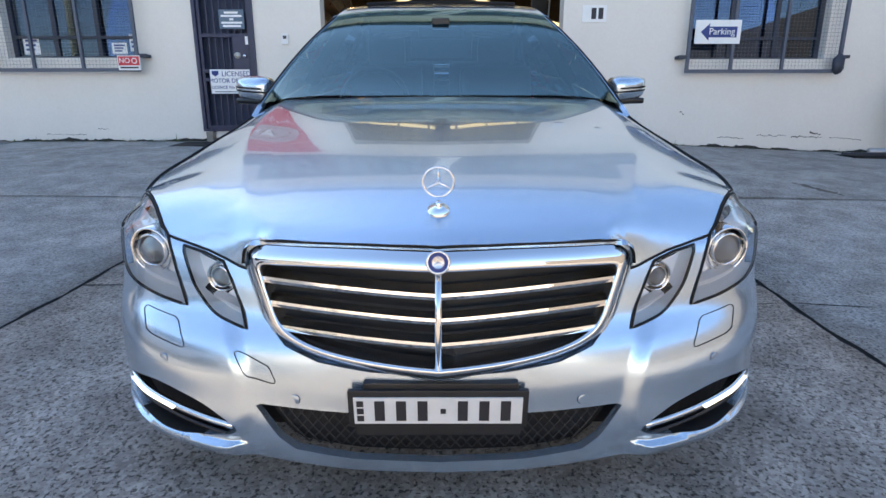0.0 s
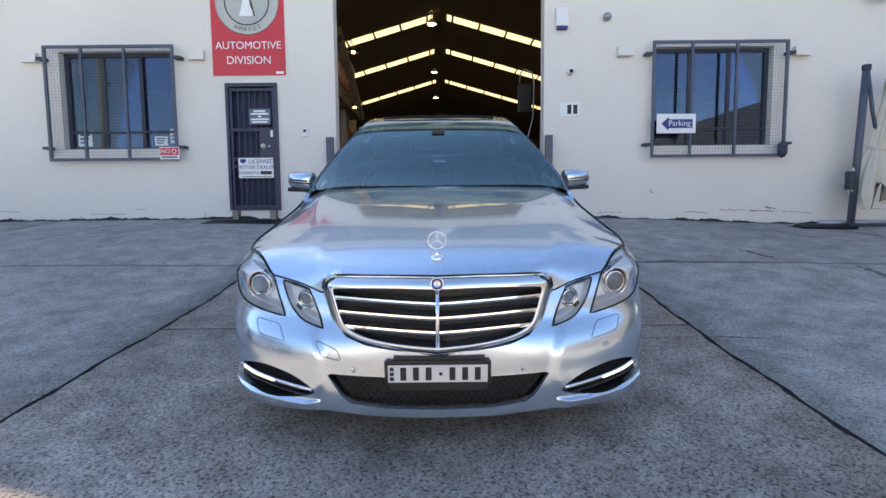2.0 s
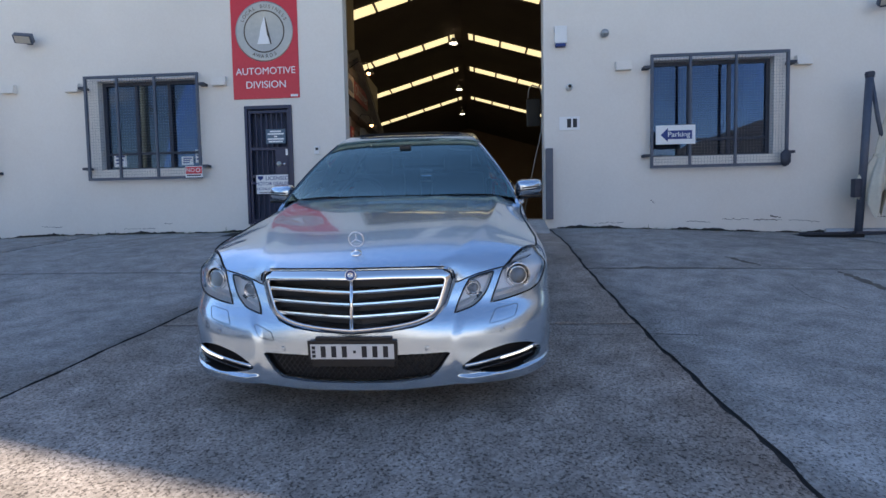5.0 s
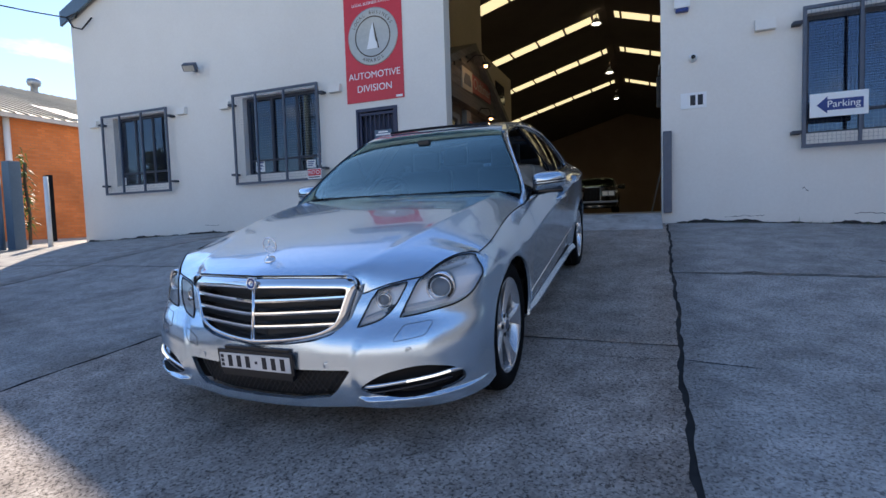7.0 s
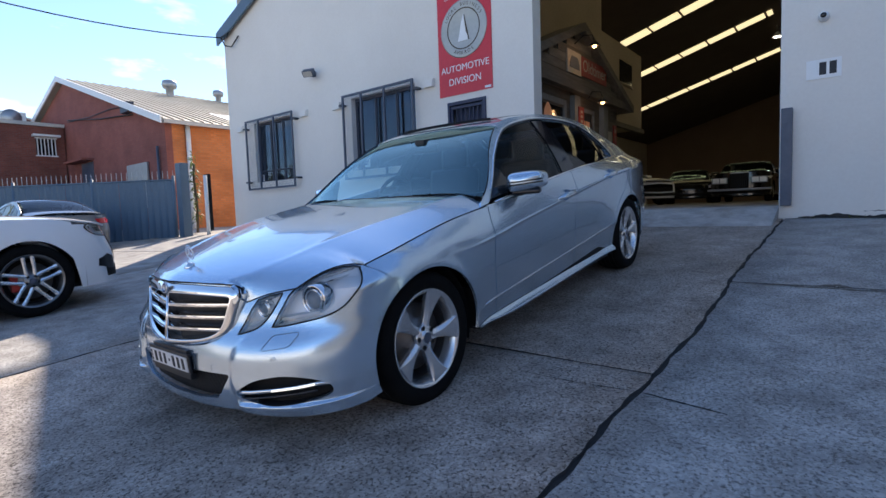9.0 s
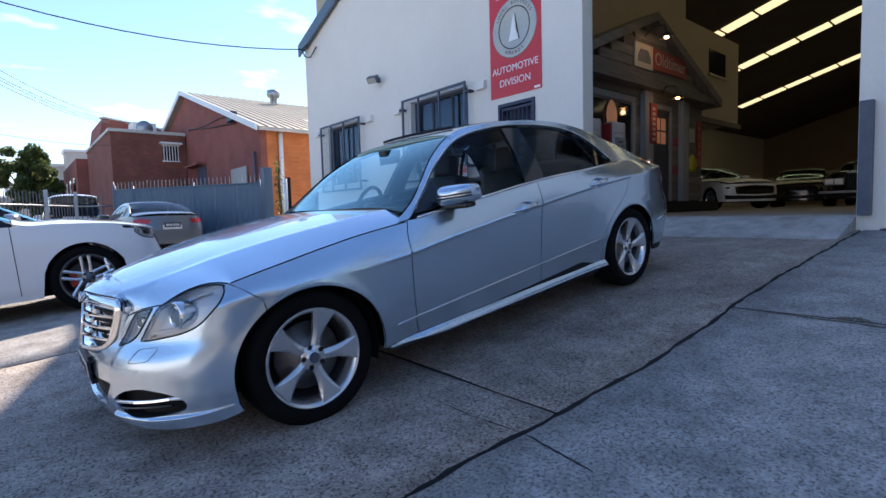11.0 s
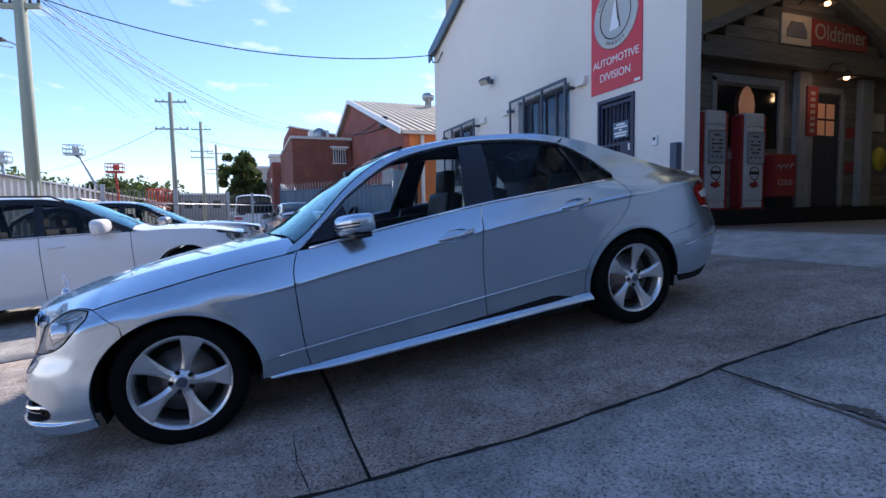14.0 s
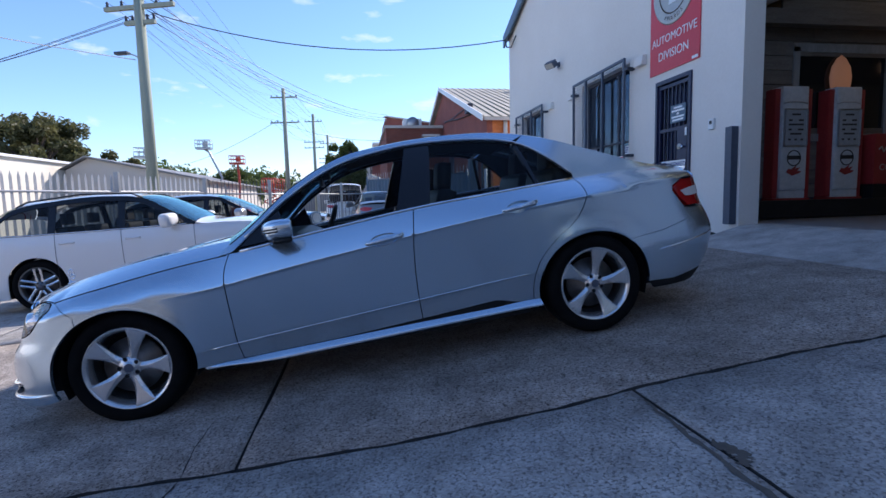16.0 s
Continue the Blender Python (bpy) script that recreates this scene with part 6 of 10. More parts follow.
def p_of_u(u):
    """Contour parameter on the flank at u."""
    k = (P_TAB >= 4.0) & (P_TAB <= 16.0)
    return np.interp(u, U_TAB[k], P_TAB[k])


def crease_w(u):
    return crv(u, (-0.5, 0.1, 0.61, 0.885, 1.417, 1.976, 2.412, 2.9, 3.3, 3.9), (0.68, 0.69, 0.719, 0.752, 0.805, 0.857, 0.889, 0.912, 0.925, 0.93))


def belt_w(u):
    return crv(u, (-0.5, -0.3, 0.0, 0.3, 0.68, 1.305, 1.777, 2.374, 2.832, 3.2, 3.6, 3.9), (0.71, 0.764, 0.811, 0.849, 0.884, 0.945, 0.985, 1.008, 1.023, 1.03, 1.01, 0.99))


def rail_w(u):
    return crv(u, (0.55, 0.70, 1.05, 1.35, 1.7, 2.1, 2.45, 2.75, 3.05, 3.35, 3.6, 3.9), (0.87, 0.955, 1.225, 1.372, 1.422, 1.43, 1.397, 1.318, 1.20, 1.075, 1.015, 0.985))


def clad_w(u):
    return 0.35 + (np.asarray(u, float) - 0.48) * 0.06


def inset(u, w):
    """How far the flank lies inside the plan contour."""
    u, w = np.asarray(u, float), np.asarray(w, float)
    wc, wb = crease_w(u), belt_w(u)
    side = sm(u, 0.22, 0.62) * (1 - 0.7 * sm(u, 2.7, 3.5))
    top = crv(u, (-0.6, -0.3, 0.0, 0.4, 0.7, 1.2, 2.6, 3.0, 3.4, 3.9), (0.045, 0.047, 0.068, 0.085, 0.062, 0.055, 0.105, 0.155, 0.15, 0.14))
    t = np.clip((w - wc) / np.maximum(wb - wc, 0.02), 0, 1)
    f = 0.35 * sm(u, 0.15, 0.5) + 0.4 * side
    above = top * (f * t + (1 - f) * t**2)
    d = np.maximum(wc - w, 0)
    below = side * (0.008 * sm(d, 0.0, 0.022) + 0.040 * sm(d, -0.12, 0.5) - 0.0055)
    clad = side * (0.005 * sm(clad_w(u) - w, 0.0, 0.010) + 0.15 * np.maximum(clad_w(u) - w, 0))
    tuck = 0.035 * sm(0.24 - w, 0.0, 0.12) * sm(u, -0.3, 0.3)
    base = np.where(w > wc, above, below) + clad + tuck + 0.015 * sm(w, 0.56, 0.70) * (1 - sm(u, -0.60, -0.46))
    tumble = np.maximum(w - wb, 0)
    base = base + tumble * crv(u, (0.4, 1.3, 2.4, 2.9, 3.3, 3.7), (0.52, 0.55, 0.50, 0.50, 0.58, 0.66)) + 0.5 * tumble**2
    for cu in (0.0, 2.874):
        r = np.hypot(u - cu, w - 0.325)
        base = base - 0.008 * np.exp(-((r - 0.360) / 0.045) ** 2) * sm(w, 0.2, 0.32)
    r = np.hypot(u - 2.874, (w - 0.325) * 1.05)
    base = base - (0.005 * (1 - sm(r, 0.40, 0.50)) + 0.012 * (1 - sm(r, 0.42, 0.70))) * sm(w, 0.2, 0.32)
    return base


def body_pt(p, w):
    """A point of the lower body: contour parameter and height."""
    p, w = np.asarray(p, float), np.asarray(w, float)
    u, v = crv(p, CP, CU), crv(p, CP, CV)
    nose = crv(w, (0.12, 0.22, 0.30, 0.38, 0.45, 0.50, 0.56, 0.62, 0.70, 0.76, 0.82, 0.9), (0.05, 0.0, -0.010, 0.001, 0.012, 0.032, 0.074, 0.096, 0.132, 0.165, 0.20, 0.28)) * (0.55 + 0.45 * sm(v, 0.1, 0.42)) * (1 - 0.2 * sm(v, 0.55, 0.82))
    edge = crv(w, (0.22, 0.35, 0.45, 0.60), (0.50, 0.43, 0.44, 0.50))
    nose = nose - 0.014 * sm(v - edge, -0.015, 0.04) * sm(w, 0.20, 0.26) * (1 - sm(w, 0.45, 0.60)) - 0.020 * sm(0.268 - w, 0.0, 0.012) * sm(v, 0.44, 0.50)
    tail = crv(w, (0.15, 0.3, 0.42, 0.55, 0.62, 0.75, 0.9, 1.0, 1.1), (-0.17, -0.06, 0.0, 0.02, 0.0, -0.06, -0.09, -0.12, -0.25))
    k = inset(u, w)
    fl = np.sqrt(np.clip(v / 0.90, 0, 1))
    return np.stack([v - k * fl, u + nose * (1 - sm(u, -0.72, 0.1)) + tail * sm(u, 3.2, 3.85), w + 0 * p], -1)


def flank_pt(u, w):
    u, w = np.asarray(u, float), np.asarray(w, float)
    ub = u
    for _ in range(5):
        ub = ub + (u - body_pt(p_of_u(ub), w)[..., 1])
    return body_pt(p_of_u(ub), w)


def grl(v, w):
    """Grille face: leans back and has a slight prow."""
    return Vector((v, -0.822 + 0.225 * (w - 0.47) + 0.295 * abs(v) ** 1.35, w))


NOSE_P = np.linspace(0, 8.5, 1701)


def nose_u(v, w):
    q = body_pt(NOSE_P, np.full_like(NOSE_P, w))
    return float(np.interp(v, q[:, 0], q[:, 1]))


# front edge of the bonnet: over the grille, down its corner, along the lamps to the wing
HOOD_LIP = [(0.0, 0.749), (0.10, 0.748), (0.20, 0.7455), (0.30, 0.741), (0.36, 0.7385), (0.40, 0.736), (0.423, 0.730), (0.438, 0.718), (0.445, 0.701), (0.447, 0.680)]
LAMP_LINE = [(0.452, 0.660), (0.470, 0.664), (0.504, 0.676), (0.553, 0.690), (0.617, 0.701), (0.676, 0.709), (0.70, 0.727), (0.72, 0.744), (0.745, 0.760), (0.772, 0.771), (0.80, 0.776), (0.826, 0.773), (0.845, 0.765)]
FRONT = [(v, grl(v, w).y + 0.001 + max(0.0, 0.712 - w) * 0.45, w + 0.006 * (w > 0.70)) for v, w in HOOD_LIP] + [(v, nose_u(v, w), w) for v, w in LAMP_LINE]


def ridge_v(u):
    return crv(u, (-0.68, -0.64, -0.55, -0.3, 0.1, 0.7), (0.345, 0.385, 0.46, 0.565, 0.645, 0.70))


def hood_mid(u):
    return crv(u, (-0.80, -0.758, -0.73, -0.68, -0.58, -0.4, -0.1, 0.2, 0.5, 0.8), (0.728, 0.755, 0.771, 0.790, 0.820, 0.860, 0.906, 0.940, 0.967, 0.985))


def hood_edge(u):
    return flank_pt(np.clip(u, -0.45, 0.8), belt_w(u))[..., 0]


CORNER = FRONT[5:]
EDGE_U = [q[1] for q in CORNER] + list(np.linspace(-0.30, 0.8, 42))
EDGE_V = [q[0] for q in CORNER] + [float(hood_edge(u)) - 0.004 for u in np.linspace(-0.30, 0.8, 42)]
EDGE_Z = [q[2] for q in CORNER] + [float(belt_w(u)) - 0.001 for u in np.linspace(-0.30, 0.8, 42)]


def hood_crown(u, v):
    """The broad middle of the bonnet, which follows the bowed lip over the grille."""
    lip = 0.295 * np.minimum(v, 0.5) ** 1.35
    return hood_mid(u - lip * (1 - sm(u, -0.72, 0.1))) - (0.0115 + 0.0125 * sm(u, -0.70, -0.35)) * (v / ridge_v(u)) ** 2


def hood_z(u, v):
    """Bonnet height: the crown, and past its two soft ridges the fall to the lamps and wings."""
    u, v = np.asarray(u, float), np.abs(np.asarray(v, float))
    vc, ve, ze = ridge_v(u), np.interp(u, EDGE_U, EDGE_V), np.interp(u, EDGE_U, EDGE_Z)
    t = np.clip((v - vc) / np.maximum(ve - vc, 0.012), 0, 1.3)
    soft = 0.07 + 0.9 * (1 - sm(u, -0.69, -0.52))
    g = 0.72 * t**2 / (t + soft) * (1 + soft) + 0.28 * t**2
    vv = np.minimum(v, ve)
    z = hood_crown(u, vv) - (hood_crown(u, ve) - ze) * g
    return z + 0.0022 * np.exp(-((v - vc + 0.006) / 0.024) ** 2) * sm(u, -0.62, -0.4)


def roof_z(u, v):
    """Centre line from cowl to boot, falling to the roof rail at its edge."""
    zc = crv(u, (0.50, 0.66, 0.80, 1.10, 1.36, 1.60, 1.95, 2.35, 2.72, 3.05, 3.33, 3.6, 3.85, 3.95), (0.955, 1.030, 1.115, 1.285, 1.392, 1.436, 1.455, 1.440, 1.375, 1.235, 1.095, 1.06, 1.03, 1.0))
    ve = roof_edge(u)
    t = np.clip(np.abs(v) / ve, 0, 1)
    return zc + (rail_w(u) - zc) * (0.6 * t**2 + 0.4 * t**6)


def roof_edge(u):
    return flank_pt(u, rail_w(u))[..., 0]
# ---- panel builder ----
from mathutils.geometry import delaunay_2d_cdt


def curve_pts(pts, n=6):
    """A smooth open line through the points."""
    a = np.asarray(pts, float)
    t = np.arange(len(a), dtype=float)
    q = np.linspace(0, len(a) - 1, (len(a) - 1) * n + 1)
    return [tuple(r) for r in np.stack([crv(q, t, a[:, k]) for k in range(a.shape[1])], -1)]


def loop_pts(pts, n=6):
    """A smooth closed loop through the points."""
    a = list(pts)
    k = len(a)
    c = curve_pts([a[-2], a[-1]] + a + [a[0], a[1]], n)
    return c[2 * n:(2 + k) * n]


def dense(loop, step):
    out = []
    for (a, b) in zip(loop, loop[1:] + loop[:1]):
        a, b = np.asarray(a, float), np.asarray(b, float)
        k = max(1, int(np.ceil(np.linalg.norm(b - a) / step)))
        out += [tuple(a + (b - a) * i / k) for i in range(k)]
    return out


def inside(pts, loops):
    x, y = pts[:, 0], pts[:, 1]
    res = np.zeros(len(pts), bool)
    for lp in loops:
        q = np.asarray(lp)
        for (x0, y0), (x1, y1) in zip(q, np.roll(q, -1, 0)):
            c = (y0 > y) != (y1 > y)
            if y1 != y0:
                res ^= c & (x < (x1 - x0) * (y - y0) / (y1 - y0) + x0)
    return res


def near_any(pts, edge, d):
    out = np.zeros(len(pts), bool)
    for i in range(0, len(edge), 64):
        e = edge[i:i + 64]
        out |= (np.hypot(pts[:, None, 0] - e[None, :, 0], pts[:, None, 1] - e[None, :, 1]) < d).any(1)
    return out


def patch(poly, mapper, step, holes=(), lines=(), sa=1.0):
    """Triangles of a trimmed surface: points, triangles, normals, boundary edges."""
    sc = np.array([sa, 1.0])
    loops = [dense([tuple(np.asarray(p) * sc) for p in lp], step * 0.6) for lp in (poly, *holes)]
    verts, edges = [], []
    for lp in loops:
        o = len(verts)
        verts += lp
        edges += [(o + i, o + (i + 1) % len(lp)) for i in range(len(lp))]
    nb = len(verts)
    q = np.asarray(loops[0])
    bnd = np.asarray(verts)
    extra = []
    for ln in lines:
        l2 = np.asarray(ln) * sc
        l2 = l2[inside(l2, loops)]
        l2 = l2[~near_any(l2, bnd, step * 0.3)] if len(l2) else l2
        extra.append(l2)
    extra = np.concatenate(extra) if extra else np.zeros((0, 2))
    gx, gy = np.meshgrid(np.arange(q[:, 0].min(), q[:, 0].max(), step), np.arange(q[:, 1].min(), q[:, 1].max(), step))
    g = np.stack([gx.ravel(), gy.ravel()], -1)
    g = g[inside(g, loops)]
    if len(g):
        g = g[~near_any(g, bnd, step * 0.45)]
    if len(g) and len(extra):
        g = g[~near_any(g, extra, step * 0.35)]
    allv = verts + [tuple(p) for p in extra] + [tuple(p) for p in g]
    co, ed, fa, *_ = delaunay_2d_cdt([Vector(p) for p in allv], edges, [], 0, 1e-6)
    co = np.array([tuple(c) for c in co])
    fa = np.array([f for f in fa if len(f) == 3])
    fa = fa[inside(co[fa].mean(1), loops)]
    dom = co / sc
    P = mapper(dom[:, 0], dom[:, 1])
    e = 0.003
    da = mapper(dom[:, 0] + e / sa, dom[:, 1]) - mapper(dom[:, 0] - e / sa, dom[:, 1])
    db = mapper(dom[:, 0], dom[:, 1] + e) - mapper(dom[:, 0], dom[:, 1] - e)
    n = np.cross(da, db)
    n /= np.maximum(np.linalg.norm(n, axis=1, keepdims=True), 1e-9)
    return P, fa, n


def surface_mesh(name, P, fa, n, mat, outward, side=1, rim=0.014, off=0.0):
    """A smooth skin with turned-in edges. outward: a point function telling the outer way."""
    n = n * np.where((n * outward(P)).sum(1, keepdims=True) < 0, -1, 1)
    P = P + n * off
    if side < 0:
        P, n = P * [-1, 1, 1], n * [-1, 1, 1]
    a, b, c = P[fa[:, 0]], P[fa[:, 1]], P[fa[:, 2]]
    flip = (np.cross(b - a, c - a) * n[fa].mean(1)).sum(1) < 0
    fa = np.where(flip[:, None], fa[:, ::-1], fa)
    faces = [tuple(int(i) for i in f) for f in fa]
    pts, nrm = [tuple(p) for p in P], [tuple(k) for k in n]
    nf = len(faces)
    if rim:
        seen = {}
        for f in faces:
            for i, j in ((f[0], f[1]), (f[1], f[2]), (f[2], f[0])):
                seen[(i, j)] = seen.get((i, j), 0) + 1
        edge = [(i, j) for (i, j) in seen if (j, i) not in seen]
        low, top = {}, {}
        for i, j in edge:
            for k in (i, j):
                if k not in low:
                    top[k] = len(pts)
                    pts.append(tuple(P[k]))
                    low[k] = len(pts)
                    pts.append(tuple(P[k] - n[k] * rim))
            faces.append((top[j], top[i], low[i], low[j]))
    me = bpy.data.meshes.new(name)
    me.from_pydata(pts, [], faces)
    me.materials.append(mat)
    me.polygons.foreach_set("use_smooth", [i < nf for i in range(len(faces))])
    ln = []
    for poly in me.polygons:
        for vi in poly.vertices:
            ln.append(nrm[vi] if poly.index < nf else tuple(poly.normal))
    me.normals_split_custom_set(ln)
    me.update()
    return me


def skin(name, poly, mapper, step, parent, mat, outward, holes=(), lines=(), sa=1.0, side=1, rim=0.014, off=0.0, label=""):
    P, fa, n = patch(poly, mapper, step, holes, lines, sa)
    ob = new(name, surface_mesh(name, P, fa, n, mat, outward, side, rim, off))
    ob.parent = parent
    return tagged(ob, label)


def both_sides(name, poly, mapper, step, parent, mat, outward, holes=(), lines=(), sa=1.0, rim=0.014, off=0.0, label=""):
    """One mesh that holds a half and its mirror image."""
    P, fa, n = patch(poly, mapper, step, holes, lines, sa)
    n = n * np.where((n * outward(P)).sum(1, keepdims=True) < 0, -1, 1)
    a, b, c = P[fa[:, 0]], P[fa[:, 1]], P[fa[:, 2]]
    k = len(P)
    mid = P[:, 0] < 1e-4
    n[mid, 0] = 0
    P2, n2 = P * [-1, 1, 1], n * [-1, 1, 1]
    idx = np.where(mid, np.arange(k), np.arange(k) + k)
    used = np.concatenate([np.arange(k), np.arange(k) + k])
    PP, NN = np.concatenate([P, P2]), np.concatenate([n, n2])
    ff = np.concatenate([fa, idx[fa]])
    ob = new(name, surface_mesh(name, PP, ff, NN, mat, lambda q: NN[:len(q)], 1, rim, off))
    ob.parent = parent
    return tagged(ob, label)


def out_flank(P):
    return np.stack([np.ones(len(P)), 0 * P[:, 0], 0.2 + 0 * P[:, 0]], -1)


def out_nose(P):
    return np.stack([0.3 + P[:, 0], -1 + 0 * P[:, 0], 0.2 + 0 * P[:, 0]], -1)


def out_top(P):
    return np.stack([0 * P[:, 0], -0.1 + 0 * P[:, 0], 1 + 0 * P[:, 0]], -1)


def out_tail(P):
    return np.stack([0.3 + P[:, 0], 1 + 0 * P[:, 0], 0.2 + 0 * P[:, 0]], -1)


PN = np.linspace(0, 8.5, 1701)
PT = np.linspace(11.5, 18, 1301)


def nv(v, w):
    """Nose domain point (contour parameter, height) at sideways v and height w."""
    q = body_pt(PN, np.full_like(PN, w))
    return (float(np.interp(v, q[:, 0], PN)), w)


def nu(u, w):
    """Nose domain point at lengthways u and height w."""
    q = body_pt(PN, np.full_like(PN, w))
    return (float(np.interp(u, q[:, 1], PN)), w)


def tu(u, w):
    q = body_pt(PT, np.full_like(PT, w))
    return (float(np.interp(u, q[:, 1], PT)), w)


def tv(v, w):
    q = body_pt(PT, np.full_like(PT, w))
    return (float(np.interp(-v, -q[:, 0], PT)), w)


def bucket(name, loop, outer, inner, parent, mat, side=1, sa=0.2, label=""):
    """A lamp bowl: walls from the skin back to a set-in floor."""
    lp = dense([(p * sa, w) for p, w in loop], 0.02)
    lp = [(p / sa, w) for p, w in lp]
    P, fa, n = patch(loop, inner, 0.04, sa=sa)
    bm = bmesh.new()
    vs = [bm.verts.new((side * q[0], q[1], q[2])) for q in P]
    for f in fa:
        try:
            bm.faces.new([vs[i] for i in f])
        except ValueError:
            pass
    a = [bm.verts.new((side * q[0], q[1], q[2])) for q in (outer(*p) for p in lp)]
    b = [bm.verts.new((side * q[0], q[1], q[2])) for q in (inner(*p) for p in lp)]
    for i in range(len(lp)):
        j = (i + 1) % len(lp)
        bm.faces.new((a[i], a[j], b[j], b[i]))
    bmesh.ops.recalc_face_normals(bm, faces=bm.faces)
    return part(name, bm, mat, parent, label)
# ---- silver sedan ----
CAR = pose(-0.010, 1.8704, 0.1410, 7.0, 0, 0)
car = holder("sedan", CAR, "silver metallic sedan with chrome grille parked on the sloping driveway", "car")
UF, UR, WH = 0.0, 2.874, 0.327

def arch(cu, a0, a1, n):
    return [(cu + 0.386 * math.cos(radians(a)), WH + 0.348 * math.sin(radians(a))) for a in np.linspace(a0, a1, n)]


# window opening and door seams on the flank
WIN_TOP = curve_pts([(0.69, 0.905), (0.85, 1.03), (1.03, 1.165), (1.33, 1.318), (1.66, 1.380), (1.97, 1.391), (2.33, 1.360), (2.56, 1.293), (2.72, 1.175), (2.845, 1.050)], 5)
WIN_BOT = [(u, float(belt_w(u)) + 0.016) for u in np.linspace(2.83, 0.72, 24)]
SEAM_F = curve_pts([(0.655, 0.886), (0.622, 0.80), (0.612, 0.70), (0.612, 0.53), (0.617, 0.36), (0.632, 0.262)], 4)
SEAM_M = curve_pts([(1.765, 0.992), (1.742, 0.87), (1.722, 0.70), (1.714, 0.47), (1.722, 0.285)], 4)
SEAM_R = curve_pts([(2.84, 1.035), (2.868, 0.965), (2.85, 0.875), (2.775, 0.765), (2.62, 0.652), (2.505, 0.53), (2.458, 0.40), (2.45, 0.292)], 4)
SILL = lambda u: 0.256 + 0.0195 * (u - 0.4)


def sill_map(u, h):
    """Rounded step under the doors, flaring outwards as it falls."""
    q = flank_pt(u, SILL(u) + 0 * h)
    t = np.clip(h, 0, 1)
    return np.stack([q[..., 0] + 0.002 + (0.032 * t - 0.008 * t**4) * (0.05 + 0.95 * sm(u, 0.38, 0.7)), u + 0 * h, SILL(u) - 0.002 - (0.036 * t + 0.008 * t**3) * (0.35 + 0.65 * sm(u, 0.38, 0.9))], -1)


def shift(line, d):
    return [(a + d, b) for a, b in line]


CREASE = [(u, float(crease_w(u)) + d) for d in (-0.045, -0.025, -0.010, 0.0, 0.010) for u in np.arange(0.0, 2.9, 0.02)]
CLAD = [(u, float(clad_w(u)) + d) for d in (-0.0115, -0.005, 0.0015) for u in np.arange(0.3, 2.5, 0.015)]
G = 0.003


def handle_loop(hu):
    hw = float(crease_w(hu)) + 0.012
    return loop_pts([(hu - 0.092, hw - 0.008), (hu - 0.05, hw - 0.032), (hu + 0.02, hw - 0.036), (hu + 0.075, hw - 0.012), (hu + 0.085, hw + 0.018), (hu + 0.03, hw + 0.038), (hu - 0.05, hw + 0.028)], 4)


